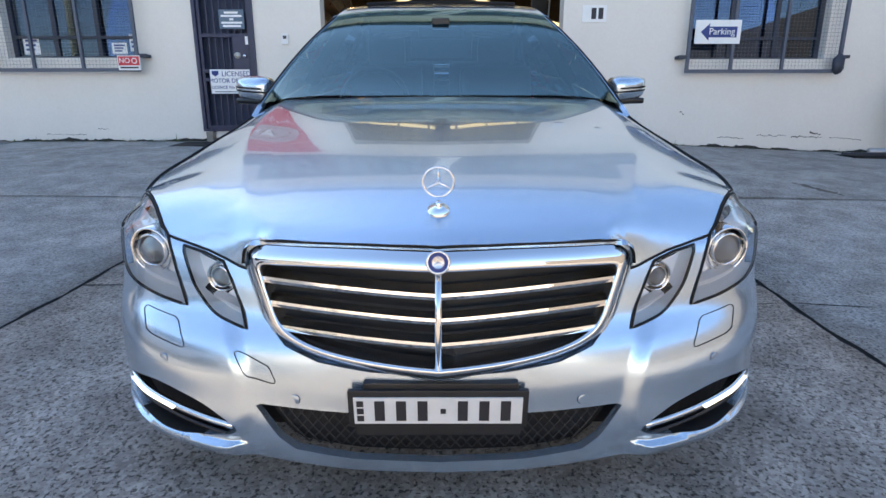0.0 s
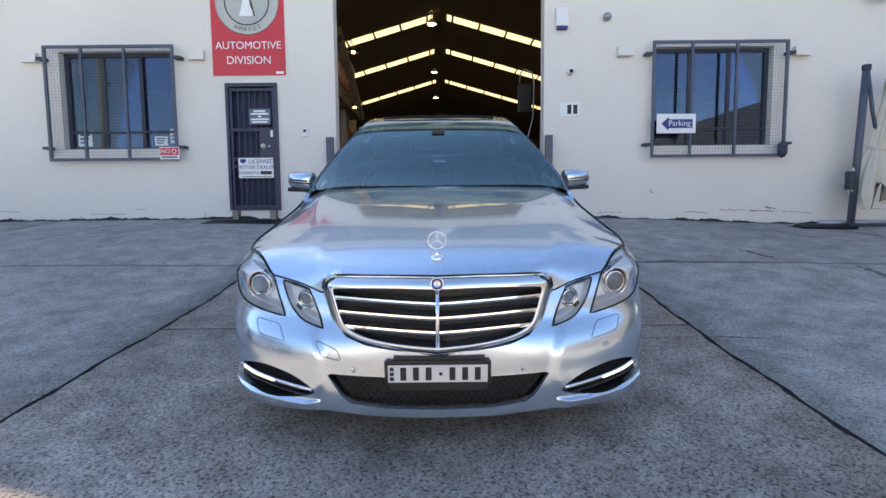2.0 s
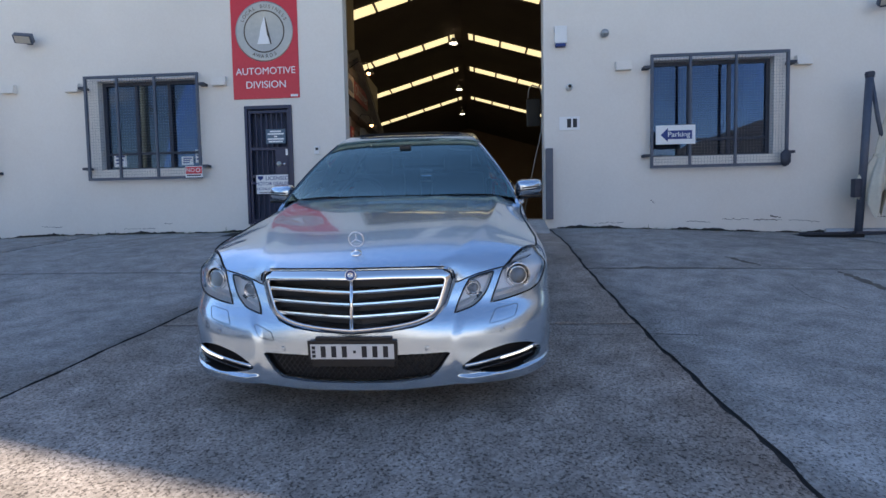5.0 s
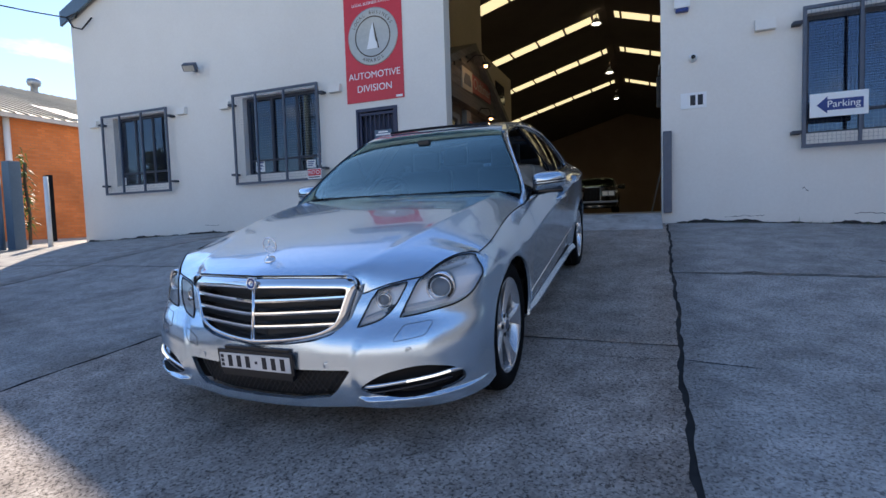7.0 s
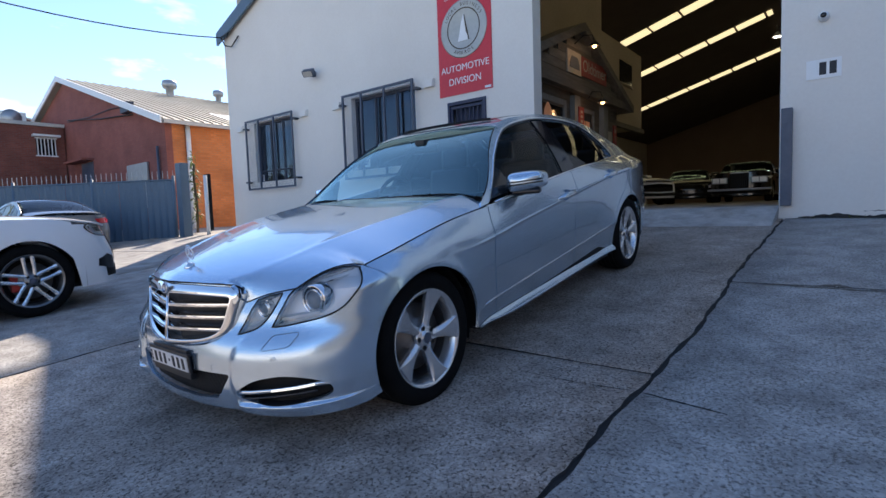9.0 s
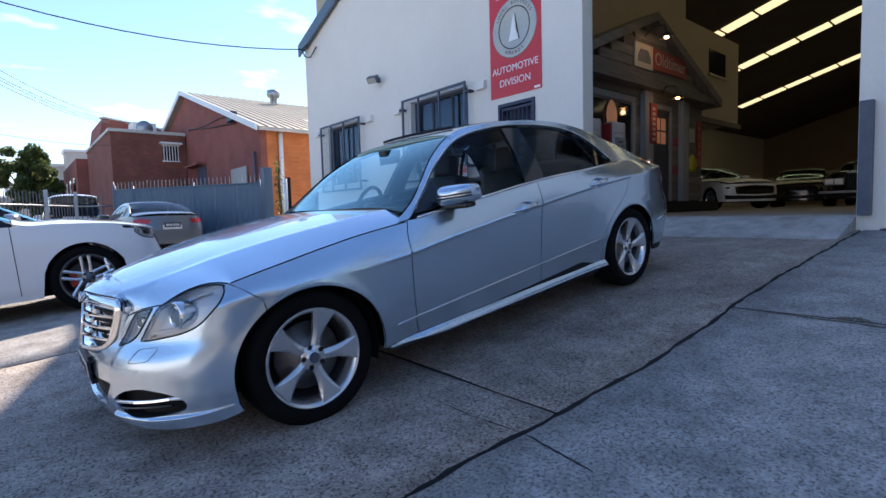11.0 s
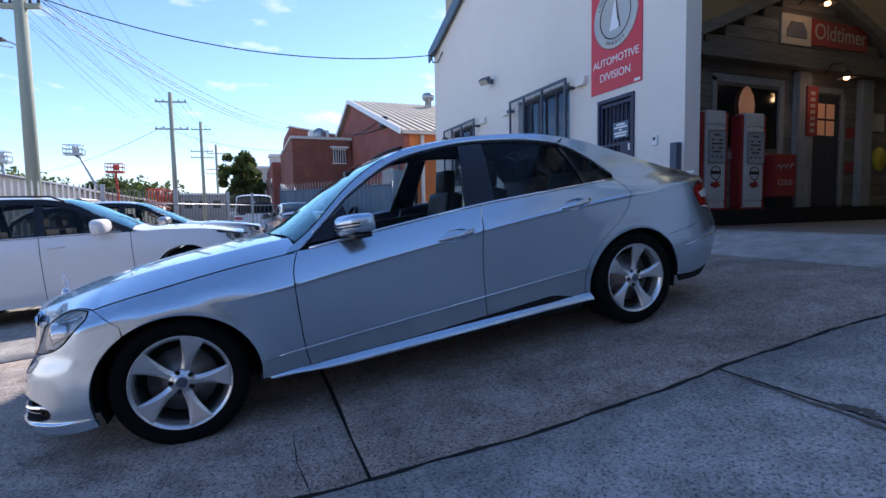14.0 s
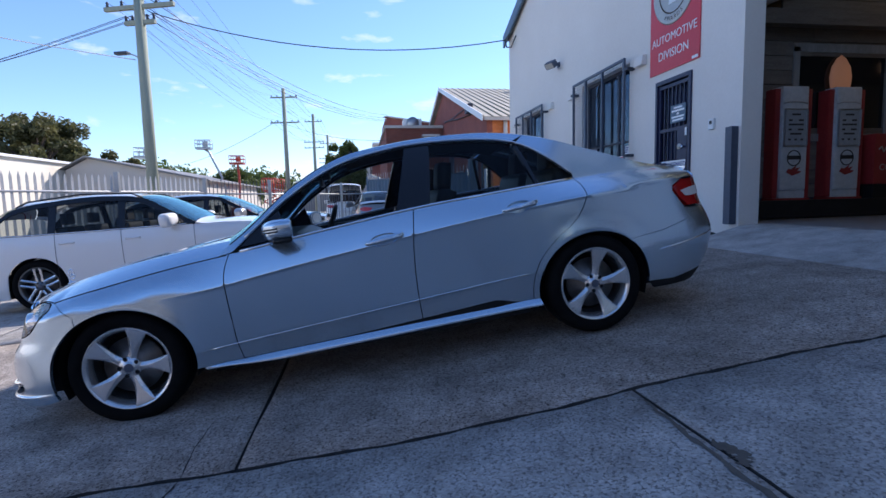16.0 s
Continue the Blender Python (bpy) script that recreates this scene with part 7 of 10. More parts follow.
for s in (1, -1):
    # front wing
    top = [(u, float(belt_w(u)) - 0.002) for u in np.linspace(-0.309, 0.62, 32)]
    a_r = math.degrees(math.asin((SILL(0.4) - WH) / 0.348))
    wing = top + shift(SEAM_F, -G) + [(0.60, SILL(0.6))] + arch(UF, a_r, 121, 26) + [(-0.205, 0.668), (-0.277, 0.733), (-0.296, 0.748)]
    fender = skin("front_fender", wing, flank_pt, 0.03, car, M_PAINT, out_flank, lines=[CREASE, CLAD], side=s)
    door = shift(SEAM_F, G)[::-1] + [(u, float(belt_w(u))) for u in np.linspace(0.70, 1.75, 30)] + shift(SEAM_M, -G)
    fdoor = skin("front_door", door, flank_pt, 0.03, car, M_PAINT, out_flank, holes=[handle_loop(1.555)], lines=[CREASE, CLAD], side=s)
    door = shift(SEAM_M, G)[::-1] + [(u, float(belt_w(u))) for u in np.linspace(1.78, 2.82, 30)] + shift(SEAM_R, -G)
    rdoor = skin("rear_door", door, flank_pt, 0.03, car, M_PAINT, out_flank, holes=[handle_loop(2.415)], lines=[CREASE, CLAD], side=s)
    # rear quarter with the rear pillar
    rail = [(u, float(rail_w(u))) for u in np.linspace(2.60, 3.62, 26)]
    quarter = shift(SEAM_R, G)[::-1] + [(2.85, 1.052)] + [p for p in WIN_TOP[::-1] if 2.50 < p[0] < 2.842] + rail + [(3.70, 0.985), (3.735, 0.925), (3.60, 0.925), (3.505, 0.885), (3.50, 0.85), (3.60, 0.725), (3.66, 0.715), (3.62, 0.65), (3.40, 0.605), (3.13, 0.585)] + arch(UR, 44, 186, 30) + [(2.475, SILL(2.45))]
    skin("rear_quarter", quarter, flank_pt, 0.03, car, M_PAINT, out_flank, lines=[CREASE], side=s)
    # pillar and roof rail
    frame_out = [(u, float(rail_w(u))) for u in np.linspace(0.62, 2.597, 48)]
    inner = [p for p in WIN_TOP if p[0] < 2.52]
    skin("roof_rail", frame_out + [(inner[-1][0] + 0.02, inner[-1][1])] + inner[::-1] + [(0.665, 0.892), (0.60, 0.885)], flank_pt, 0.03, car, M_PAINT, out_flank, side=s, rim=0.02)
    # sill
    skin("sill", [(u, 0.0) for u in np.linspace(0.412, 2.49, 30)] + [(u, 1.0) for u in np.linspace(2.50, 0.425, 30)], sill_map, 0.06, car, M_PAINT, out_flank, side=s, rim=0.05, sa=1.0)
    # glass, dark surround and bright trim
    wl = WIN_TOP + WIN_BOT
    for nm, ua, ub, va, vb, mt in (("front_window", 0.6, 1.86, 0.6, 1.74, M_SIDEGLASS), ("rear_window_pane", 1.88, 2.9, 1.78, 2.9, M_TINT)):
        lp = [p for p in WIN_TOP if ua <= p[0] <= ub]
        lo = [p for p in WIN_BOT if va <= p[0] <= vb]
        skin(nm, lp + lo, flank_pt, 0.06, car, mt, out_flank, side=s, off=-0.016, rim=0).visible_shadow = False
    skin("window_pillar", [(1.79, 1.389), (1.955, 1.391), (1.872, 1.008), (1.66, 0.990)], flank_pt, 0.05, car, M_GLOSSBLACK, out_flank, side=s, off=-0.010, rim=0.03)
    skin("window_divider", [(2.505, 1.325), (2.535, 1.315), (2.60, 1.03), (2.575, 1.03)], flank_pt, 0.05, car, M_GLOSSBLACK, out_flank, side=s, off=-0.010, rim=0.02)
    skin("mirror_sail", [(0.72, 0.918), (0.79, 0.98), (0.955, 1.10), (0.985, 0.938)], flank_pt, 0.05, car, M_GLOSSBLACK, out_flank, side=s, off=-0.008, rim=0.02)
    bm = bmesh.new()
    ring = [flank_pt(u, w) for u, w in WIN_TOP]
    add_path_tube(bm, [(s * (p[0] - 0.006), p[1], p[2]) for p in ring], 0.006, 6)
    part("window_seal", bm, M_GLOSSBLACK, car)
    bm = bmesh.new()
    for pts, r in ((WIN_BOT, 0.0085),):
        add_path_tube(bm, [(s * (flank_pt(u, w - 0.012)[0] + 0.001), u, w - 0.012) for u, w in pts], r, 6)
    part("belt_moulding", bm, M_CHROME, car, "bright chrome strip under the side windows")
    bm = bmesh.new()
    add_path_tube(bm, [(s * (flank_pt(u, w)[0] + 0.001), u, w) for u, w in ((u, float(w) + 0.012) for u, w in WIN_TOP[2:])], 0.005, 6)
    part("window_moulding", bm, M_CHROME, car)
    bm = bmesh.new()
    add_path_tube(bm, [(s * (flank_pt(u, float(clad_w(u)) + 0.003)[0]), u, float(clad_w(u)) + 0.003) for u in np.linspace(0.48, 2.42, 30)], 0.004, 6)
    part("door_moulding", bm, M_CHROME, car)
    # handles
    for dr, hu in ((fdoor, 1.555), (rdoor, 2.415)):
        bucket("handle_recess", handle_loop(hu), flank_pt, lambda a, b: flank_pt(a, b) - np.array([0.020, 0, 0]), dr, M_PAINT, s, sa=1.0)
        hw = float(crease_w(hu)) + 0.012
        bm = bmesh.new()
        rings = []
        for d, k, h in ((-0.118, -0.004, 0.004), (-0.110, 0.006, 0.010), (-0.085, 0.019, 0.0145), (-0.04, 0.029, 0.0165), (0.02, 0.031, 0.0175), (0.07, 0.026, 0.018), (0.105, 0.014, 0.017), (0.120, 0.002, 0.012), (0.124, -0.006, 0.006)):
            z = hw + d * 0.10 + 0.004
            x = float(flank_pt(hu + d, z)[0]) + k
            rings.append([bm.verts.new((s * (x + 0.010 * math.cos(a)), hu + d, z + h * math.sin(a))) for a in (math.pi * 2 * j / 12 for j in range(12))])
        for r0, r1 in zip(rings, rings[1:]):
            for j in range(12):
                bm.faces.new((r0[j], r0[(j + 1) % 12], r1[(j + 1) % 12], r1[j])).smooth = True
        bm.faces.new(rings[0])
        bm.faces.new(rings[-1])
        bmesh.ops.recalc_face_normals(bm, faces=bm.faces)
        part("door_handle", bm, M_PAINT, dr)
        bm = bmesh.new()
        pts = [(s * (float(flank_pt(hu + d, hw + d * 0.1)[0]) + k + 0.0085), hu + d, hw + d * 0.10 + 0.001) for d, k in ((-0.10, 0.012), (-0.04, 0.029), (0.02, 0.031), (0.07, 0.026), (0.105, 0.013))]
        add_path_tube(bm, curve_pts(pts, 4), 0.0045, 6)
        part("handle_strip", bm, M_CHROME, dr)

# bonnet
BON = [(v, u) for v, u, w in FRONT]
edge = [(float(hood_edge(u)) - 0.004, u) for u in np.linspace(-0.30, 0.635, 30)]
back = curve_pts([(0.80, 0.655), (0.70, 0.640), (0.5, 0.592), (0.25, 0.556), (0.0, 0.545)], 5)
hood_map = lambda v, u: np.stack([v, u, hood_z(u, v)], -1)
VC = [(float(ridge_v(u)) + d, u) for d in (-0.03, -0.012, 0.0, 0.012, 0.03) for u in np.arange(-0.62, 0.64, 0.02)]
LIPS = [(v - d * 0.7, u + d) for d in (0.004, 0.010, 0.018) for v, u in BON[5:12]]
both_sides("bonnet", BON + edge + back, hood_map, 0.024, car, M_PAINT, out_top, lines=[VC, LIPS])

# roof, screens, boot lid
roof_map = lambda v, u: np.stack([v, u, roof_z(u, v)], -1)


def strip(u0, u1, vin=0.0, n=20):
    es = [(float(roof_edge(u)) - 0.006 - vin, u) for u in np.linspace(u0, u1, n)]
    return [(0.0, u0)] + es + [(0.0, u1)]


hdr = curve_pts([(0.0, 1.335), (0.3, 1.325), (0.52, 1.30), (0.585, 1.275)], 4)
rr = [(float(roof_edge(u)) - 0.004, u) for u in np.linspace(1.29, 2.70, 30)]
rback = curve_pts([(0.60, 2.70), (0.45, 2.735), (0.2, 2.76), (0.0, 2.765)], 4)
both_sides("roof", hdr + rr + rback, roof_map, 0.05, car, M_PAINT, out_top)
cowl = curve_pts([(0.0, 0.548), (0.3, 0.566), (0.55, 0.606), (0.77, 0.645)], 4)
pill = [(float(roof_edge(u)) - 0.010, u) for u in np.linspace(0.66, 1.27, 16)]
ws = both_sides("windscreen", cowl + pill + hdr[::-1], roof_map, 0.05, car, M_SCREEN, out_top, rim=0.0, off=-0.004)
ws.visible_shadow = False
rw = [(float(roof_edge(u)) - 0.075, u) for u in np.linspace(2.72, 3.29, 14)]
both_sides("rear_pillar", [(float(roof_edge(u)) - 0.004, u) for u in np.linspace(2.703, 3.325, 16)] + [(float(roof_edge(u)) - 0.073, u) for u in np.linspace(3.325, 2.703, 16)], roof_map, 0.04, car, M_PAINT, out_top)
rwin = both_sides("rear_screen", rback[::-1] + rw + curve_pts([(0.60, 3.32), (0.3, 3.345), (0.0, 3.35)], 4), roof_map, 0.05, car, M_TINT, out_top, rim=0.0, off=-0.004)
rwin.visible_shadow = False
bl = [(float(roof_edge(u)) - 0.012, u) for u in np.linspace(3.33, 3.70, 14)]
both_sides("boot_lid", curve_pts([(0.0, 3.355), (0.3, 3.35), (0.60, 3.33)], 4) + bl + curve_pts([(0.64, 3.745), (0.4, 3.80), (0.0, 3.83)], 4), roof_map, 0.05, car, M_PAINT, out_top)
# bonnet shut lines
for s in (1, -1):
    bm = bmesh.new()
    add_path_tube(bm, [(s * (float(hood_edge(u)) + 0.0005), u, float(belt_w(u)) + 0.0005) for u in np.linspace(-0.309, 0.64, 36)], 0.0032, 6)
    part("shut_line", bm, M_DARK, car)
    bm = bmesh.new()
    add_path_tube(bm, [(s * q[0], q[1] - 0.001, q[2]) for q in (body_pt(*nv(v, w - 0.001)) for v, w in LAMP_LINE)], 0.003, 6)
    part("shut_line", bm, M_DARK, car)
bm = bmesh.new()
add_path_tube(bm, [(v, grl(abs(v), w).y + 0.004, w + 0.002) for v, w in [(-a, b) for a, b in HOOD_LIP[:0:-1]] + HOOD_LIP], 0.0040, 6)
part("shut_line", bm, M_DARK, car)
# screen edging
for s in (1, -1):
    part("windscreen_seal", add_path_tube(bmesh.new(), [(s * (v + 0.004), u, float(roof_z(u, v)) + 0.001) for v, u in pill], 0.0035, 6), M_DARK, car)
tint_band = [(v, u - 0.0) for v, u in hdr] + [(v, u - 0.09 - 0.02 * v) for v, u in hdr[::-1]]
both_sides("windscreen_shade_band", tint_band, roof_map, 0.05, car, M_BAND, out_top, rim=0.0, off=-0.008).visible_shadow = False
# sunroof deflector and cowl grille with wipers
bm = bmesh.new()
add_path_tube(bm, [(v, 1.45 + 0.02 * (1 - (v / 0.42) ** 2) * -1, float(roof_z(1.45, v)) + 0.012) for v in np.linspace(-0.42, 0.42, 15)], 0.010, 6)
part("sunroof_deflector", bm, M_DARK, car)
both_sides("sunroof_glass", [(0.0, 1.47), (0.42, 1.48), (0.42, 2.3), (0.0, 2.32)], roof_map, 0.06, car, M_GLOSSBLACK, out_top, rim=0.004, off=0.002)
cow_map = lambda v, u: np.stack([v, u, 0.935 + 0.0 * v - 0.045 * (v / 0.8) ** 2], -1)
both_sides("cowl_panel", [(0.0, 0.52), (0.78, 0.60), (0.78, 0.75), (0.0, 0.72)], cow_map, 0.08, car, M_DARK, out_top)

# front bumper
GRL = [(0.0, 0.467), (0.15, 0.473), (0.27, 0.486), (0.348, 0.510), (0.392, 0.547), (0.418, 0.62), (0.436, 0.672)]
half = [nv(v, w) for v, w in [(0.0, 0.372), (0.0, 0.467)]] + [nv(v, w) for v, w in GRL[1:]]
half += [nv(v, w - 0.004) for v, w in LAMP_LINE] + [nu(-0.300, 0.748), nu(-0.280, 0.733), nu(-0.2075, 0.668)]
half += [nu(u, w) for u, w in arch(UF, 122, 198, 18)]
half += [nu(-0.44, 0.208), nv(0.82, 0.207), nv(0.65, 0.212), nv(0.50, 0.222), nv(0.42, 0.215), nv(0.2, 0.207), (0.0, 0.207), (0.0, 0.243), nv(0.2, 0.245), nv(0.335, 0.260), nv(0.372, 0.29), nv(0.425, 0.366), nv(0.41, 0.372)]
LAMP_O = [nv(0.842, 0.758)] + [nv(v, w - 0.008) for v, w in LAMP_LINE[-2:5:-1]] + [nv(0.670, 0.700), nv(0.661, 0.685), nv(0.651, 0.662), nv(0.641, 0.637), nv(0.629, 0.612)] + curve_pts([nv(0.609, 0.562), nv(0.68, 0.571), nv(0.742, 0.582), nu(-0.519, 0.596), nu(-0.46, 0.623), nu(-0.403, 0.674), nu(-0.345, 0.728), nv(0.8415, 0.755)], 4)[:-1]
LAMP_I = [nv(0.624, 0.693), nv(0.565, 0.684), nv(0.512, 0.669), nv(0.487, 0.628), nv(0.462, 0.575)] + curve_pts([nv(0.446, 0.532), nv(0.49, 0.543), nv(0.540, 0.561), nv(0.583, 0.602), nv(0.607, 0.645), nv(0.623, 0.690)], 4)[:-1]
FOG = loop_pts([nv(0.475, 0.300), nv(0.53, 0.342), nv(0.60, 0.368), nv(0.70, 0.382), nv(0.79, 0.364), nv(0.842, 0.325), nv(0.838, 0.287), nv(0.76, 0.268), nv(0.65, 0.262), nv(0.55, 0.273)], 4)
LIP = [(p, w) for w in (0.2555, 0.259, 0.262, 0.265, 0.2685) for p in np.arange(2.2, 6.6, 0.06)]
SHOULDER = [nv(float(crv(w, (0.22, 0.35, 0.45, 0.60), (0.50, 0.43, 0.44, 0.50))) + d, w) for d in (-0.015, 0.0, 0.012, 0.026, 0.04) for w in np.arange(0.225, 0.58, 0.012)]
both_sides("front_bumper", half, body_pt, 0.020, car, M_PAINT, out_nose, holes=[LAMP_O, LAMP_I, FOG], lines=[LIP, SHOULDER], sa=0.2, rim=0.02)


def inset_map(d):
    """Set back from the skin by d, less where the lamp runs out along the wing."""
    def f(p, w):
        q = body_pt(p, w)
        k = d * (0.25 + 0.75 * (1 - sm(q[..., 1], -0.50, -0.33)))
        return q + np.stack([-0.30 * k * np.clip(q[..., 0] / 0.6, 0, 1), k, 0 * k], -1)
    return f


def lamp_step(name, line, d0, d1, h, s, parent, mat):
    """A moulded ledge inside a lamp, from depth d0 to d1 behind the lens."""
    bm = bmesh.new()
    rows = []
    for p, w in line:
        a, b = inset_map(d0)(np.array(p), np.array(w)), inset_map(d1)(np.array(p), np.array(w))
        rows.append([bm.verts.new((s * q[0], q[1], q[2] + e)) for q, e in ((b, h), (a, h * 0.6), (a, -h * 0.6), (b, -h))])
    for a, b in zip(rows, rows[1:]):
        for i in range(3):
            bm.faces.new((a[i], a[i + 1], b[i + 1], b[i]))
    for r in (rows[0], rows[-1]):
        bm.faces.new(r)
    bmesh.ops.recalc_face_normals(bm, faces=bm.faces)
    return part(name, bm, mat, parent)


for s in (1, -1):
    lamp = bucket("headlight", LAMP_O, body_pt, inset_map(0.058), car, M_REFLECT, s, label="clear twin projector headlight")
    skin("lens", LAMP_O, body_pt, 0.03, lamp, M_LENS, out_nose, sa=0.2, side=s, rim=0, off=0.003).visible_shadow = False
    lam2 = bucket("inner_headlight", LAMP_I, body_pt, inset_map(0.042), car, M_REFLECT, s, label="clear slanted inner headlight")
    skin("lens", LAMP_I, body_pt, 0.03, lam2, M_LENS, out_nose, sa=0.2, side=s, rim=0, off=0.003).visible_shadow = False
    for lp, ob in ((LAMP_O, lamp), (LAMP_I, lam2)):
        bm = bmesh.new()
        q = [body_pt(p, w) for p, w in dense(lp + [lp[0]], 0.2)]
        add_path_tube(bm, [(s * a, b, c) for a, b, c in q], 0.0038, 6)
        part("lamp_seal", bm, M_DARK, ob)
    # projectors: a glass ball in a barrel, a dark gap and a bright bezel
    for c, r, ob in (((0.742, -0.512, 0.657), 0.046, lamp), ((0.527, -0.610, 0.624), 0.028, lam2)):
        m = Matrix.Translation((s * c[0], c[1], c[2])) @ Vector((s * 0.22, -1, 0.05)).to_track_quat("Z", "Y").to_matrix().to_4x4()
        part("projector_lens", add_lathe(bmesh.new(), [(r * 0.80, -0.010), (r * 0.72, 0.006), (r * 0.5, 0.018), (r * 0.25, 0.024), (0, 0.026)], 28, m), M_PROJECTOR, ob)
        part("projector_ring", add_lathe(bmesh.new(), [(r * 0.79, -0.035), (r * 0.80, 0.004), (r * 0.88, 0.012), (r * 0.98, 0.006), (r, -0.05)], 32, m), M_CHROME, ob)
        if ob is lamp:
            part("projector_gap", add_lathe(bmesh.new(), [(r * 0.99, -0.008), (r * 1.16, -0.008)], 32, m), M_GLOSSBLACK, ob)
        part("lamp_bezel", add_lathe(bmesh.new(), [(r * 1.14, -0.04), (r * 1.16, 0.002), (r * 1.24, 0.012), (r * 1.33, 0.008), (r * 1.40, -0.05)], 36, m), M_CHROME, ob)
    # ledge between the indicator and the lamps, and the stepped floor moulding
    ledge = [nv(0.676 + 0.024 * j, 0.692 + 0.0065 * j) for j in range(7)]
    lamp_step("lamp_ledge", ledge, 0.020, 0.056, 0.004, s, lamp, M_CHROME)
    lamp_step("lamp_sill", [nv(0.625 + 0.026 * j, 0.584 + 0.0035 * j) for j in range(7)], 0.028, 0.056, 0.010, s, lamp, M_LAMPGREY)
    lamp_step("lamp_sill", [nv(0.470 + 0.016 * j, 0.556 + 0.0055 * j) for j in range(6)], 0.018, 0.040, 0.008, s, lam2, M_LAMPGREY)
    lamp_step("lamp_ledge", [nv(0.535 + 0.014 * j, 0.660 + 0.004 * j) for j in range(6)], 0.016, 0.040, 0.004, s, lam2, M_CHROME)
    for j in range(9):
        q = inset_map(0.055)(*[np.array(x) for x in nv(0.700 + 0.015 * j, 0.717 + 0.0045 * j)])
        part("lamp_flute", add_lathe(bmesh.new(), [(0.0065, -0.02), (0.0065, 0.016), (0.004, 0.022), (0, 0.023)], 8, Matrix.Translation((s * q[0], q[1], q[2])) @ pose(0, 0, 0, 80, 0, 0)), M_AMBER, lamp)
    # lower lamp pocket with the daytime strip
    fog = bucket("fog_pocket", FOG, body_pt, lambda a, b: body_pt(a, b) + np.array([-0.02, 0.05, 0.0]), car, M_DARK, s)
    pts = [body_pt(*nv(v, w)) for v, w in ((0.487, 0.305), (0.56, 0.312), (0.65, 0.322), (0.74, 0.332), (0.80, 0.338), (0.832, 0.335))]
    bm = bmesh.new()
    add_path_tube(bm, curve_pts([(s * a, b + 0.012, c) for a, b, c in pts], 4), 0.0085, 10)
    part("chrome_bar", bm, M_CHROME, fog)
    bm = bmesh.new()
    add_path_tube(bm, curve_pts([(s * a, b + 0.0005, c + 0.001) for a, b, c in pts[2:-1]], 4), 0.0048, 8)
    part("daytime_lamp", bm, M_LED, fog, "lit daytime running lamp strip")
    bm = bmesh.new()
    add_path_tube(bm, curve_pts([(s * a, b + 0.012, c - 0.028) for a, b, c in pts[:-1]], 4), 0.006, 8)
    part("lower_trim", bm, M_GLOSSBLACK, fog)
    # washer cover, tow cover and parking sensors let into the bumper
    WASH = [nv(v, w) for v, w in ((0.736, 0.537), (0.732, 0.543), (0.724, 0.546), (0.638, 0.537), (0.627, 0.531), (0.602, 0.489), (0.604, 0.483), (0.61, 0.482), (0.702, 0.494), (0.719, 0.501))]
    TOW = [nv(v, w) for v, w in ((0.47, 0.488), (0.466, 0.491), (0.460, 0.491), (0.389, 0.465), (0.384, 0.459), (0.372, 0.434), (0.374, 0.428), (0.382, 0.427), (0.439, 0.437), (0.448, 0.446))]
    for lp in ([WASH] if s > 0 else [WASH, TOW]):
        bm = bmesh.new()
        q = [body_pt(*p) for p in dense(lp + [lp[0]], 0.1)]
        add_path_tube(bm, [(s * a, b - 0.0005, c) for a, b, c in q], 0.0012, 5)
        part("cover_seam", bm, M_DARK, car)
    for v, w in ((0.661, 0.448), (0.327, 0.394)):
        q = body_pt(*nv(v, w))
        m = Matrix.Translation((s * q[0], q[1], q[2])) @ Vector((s * (0.1 + v * 0.6), -1, 0.05)).to_track_quat("Z", "Y").to_matrix().to_4x4()
        part("parking_sensor", add_lathe(bmesh.new(), [(0.0115, -0.004), (0.0115, -0.0002), (0.0105, 0.0004), (0, 0.0005)], 16, m), M_PAINT, car)
        part("sensor_seam", add_lathe(bmesh.new(), [(0.0117, -0.001), (0.0128, 0.0003), (0.0117, 0.0004)], 16, m), M_STEEL, car)

# lower intake mesh
INT = [(0.0, 0.374), (0.41, 0.374), (0.427, 0.367), (0.374, 0.288), (0.337, 0.256), (0.2, 0.241), (0.0, 0.239)]
both_sides("lower_intake", [nv(v, w) for v, w in INT], inset_map(0.045), 0.03, car, M_MESH, out_nose, sa=0.2, rim=0)
intake_bars = bmesh.new()
for k in range(-34, 35):
    for sgn in (1, -1):
        pts = []
        for j in range(8):
            w = 0.255 + j * 0.0165
            v = k * 0.026 + sgn * j * 0.013
            lim = 0.335 + (w - 0.255) * 0.72
            if abs(v) < lim:
                q = body_pt(*nv(abs(v), w))
                pts.append((math.copysign(q[0], v), q[1] + 0.036, w))
        if len(pts) > 1:
            add_path_tube(intake_bars, pts, 0.0022, 4)
tagged(part("intake_mesh", intake_bars, M_BLACK, car), kind="stuff")

# grille
rim_pts = [(0.0, 0.466), (0.15, 0.472), (0.27, 0.485), (0.348, 0.508), (0.393, 0.545), (0.419, 0.62), (0.436, 0.676), (0.438, 0.701), (0.429, 0.718), (0.408, 0.729), (0.37, 0.7335), (0.30, 0.736), (0.15, 0.743), (0.0, 0.745)]
full = curve_pts(rim_pts, 4)
loopo = [(v, w) for v, w in full] + [(-v, w) for v, w in full[::-1][1:-1]]
inn = [(0.0, 0.496), (0.15, 0.502), (0.258, 0.514), (0.326, 0.535), (0.361, 0.565), (0.383, 0.62), (0.398, 0.668), (0.400, 0.679), (0.395, 0.686), (0.380, 0.6885), (0.35, 0.690), (0.30, 0.693), (0.15, 0.700), (0.0, 0.702)]
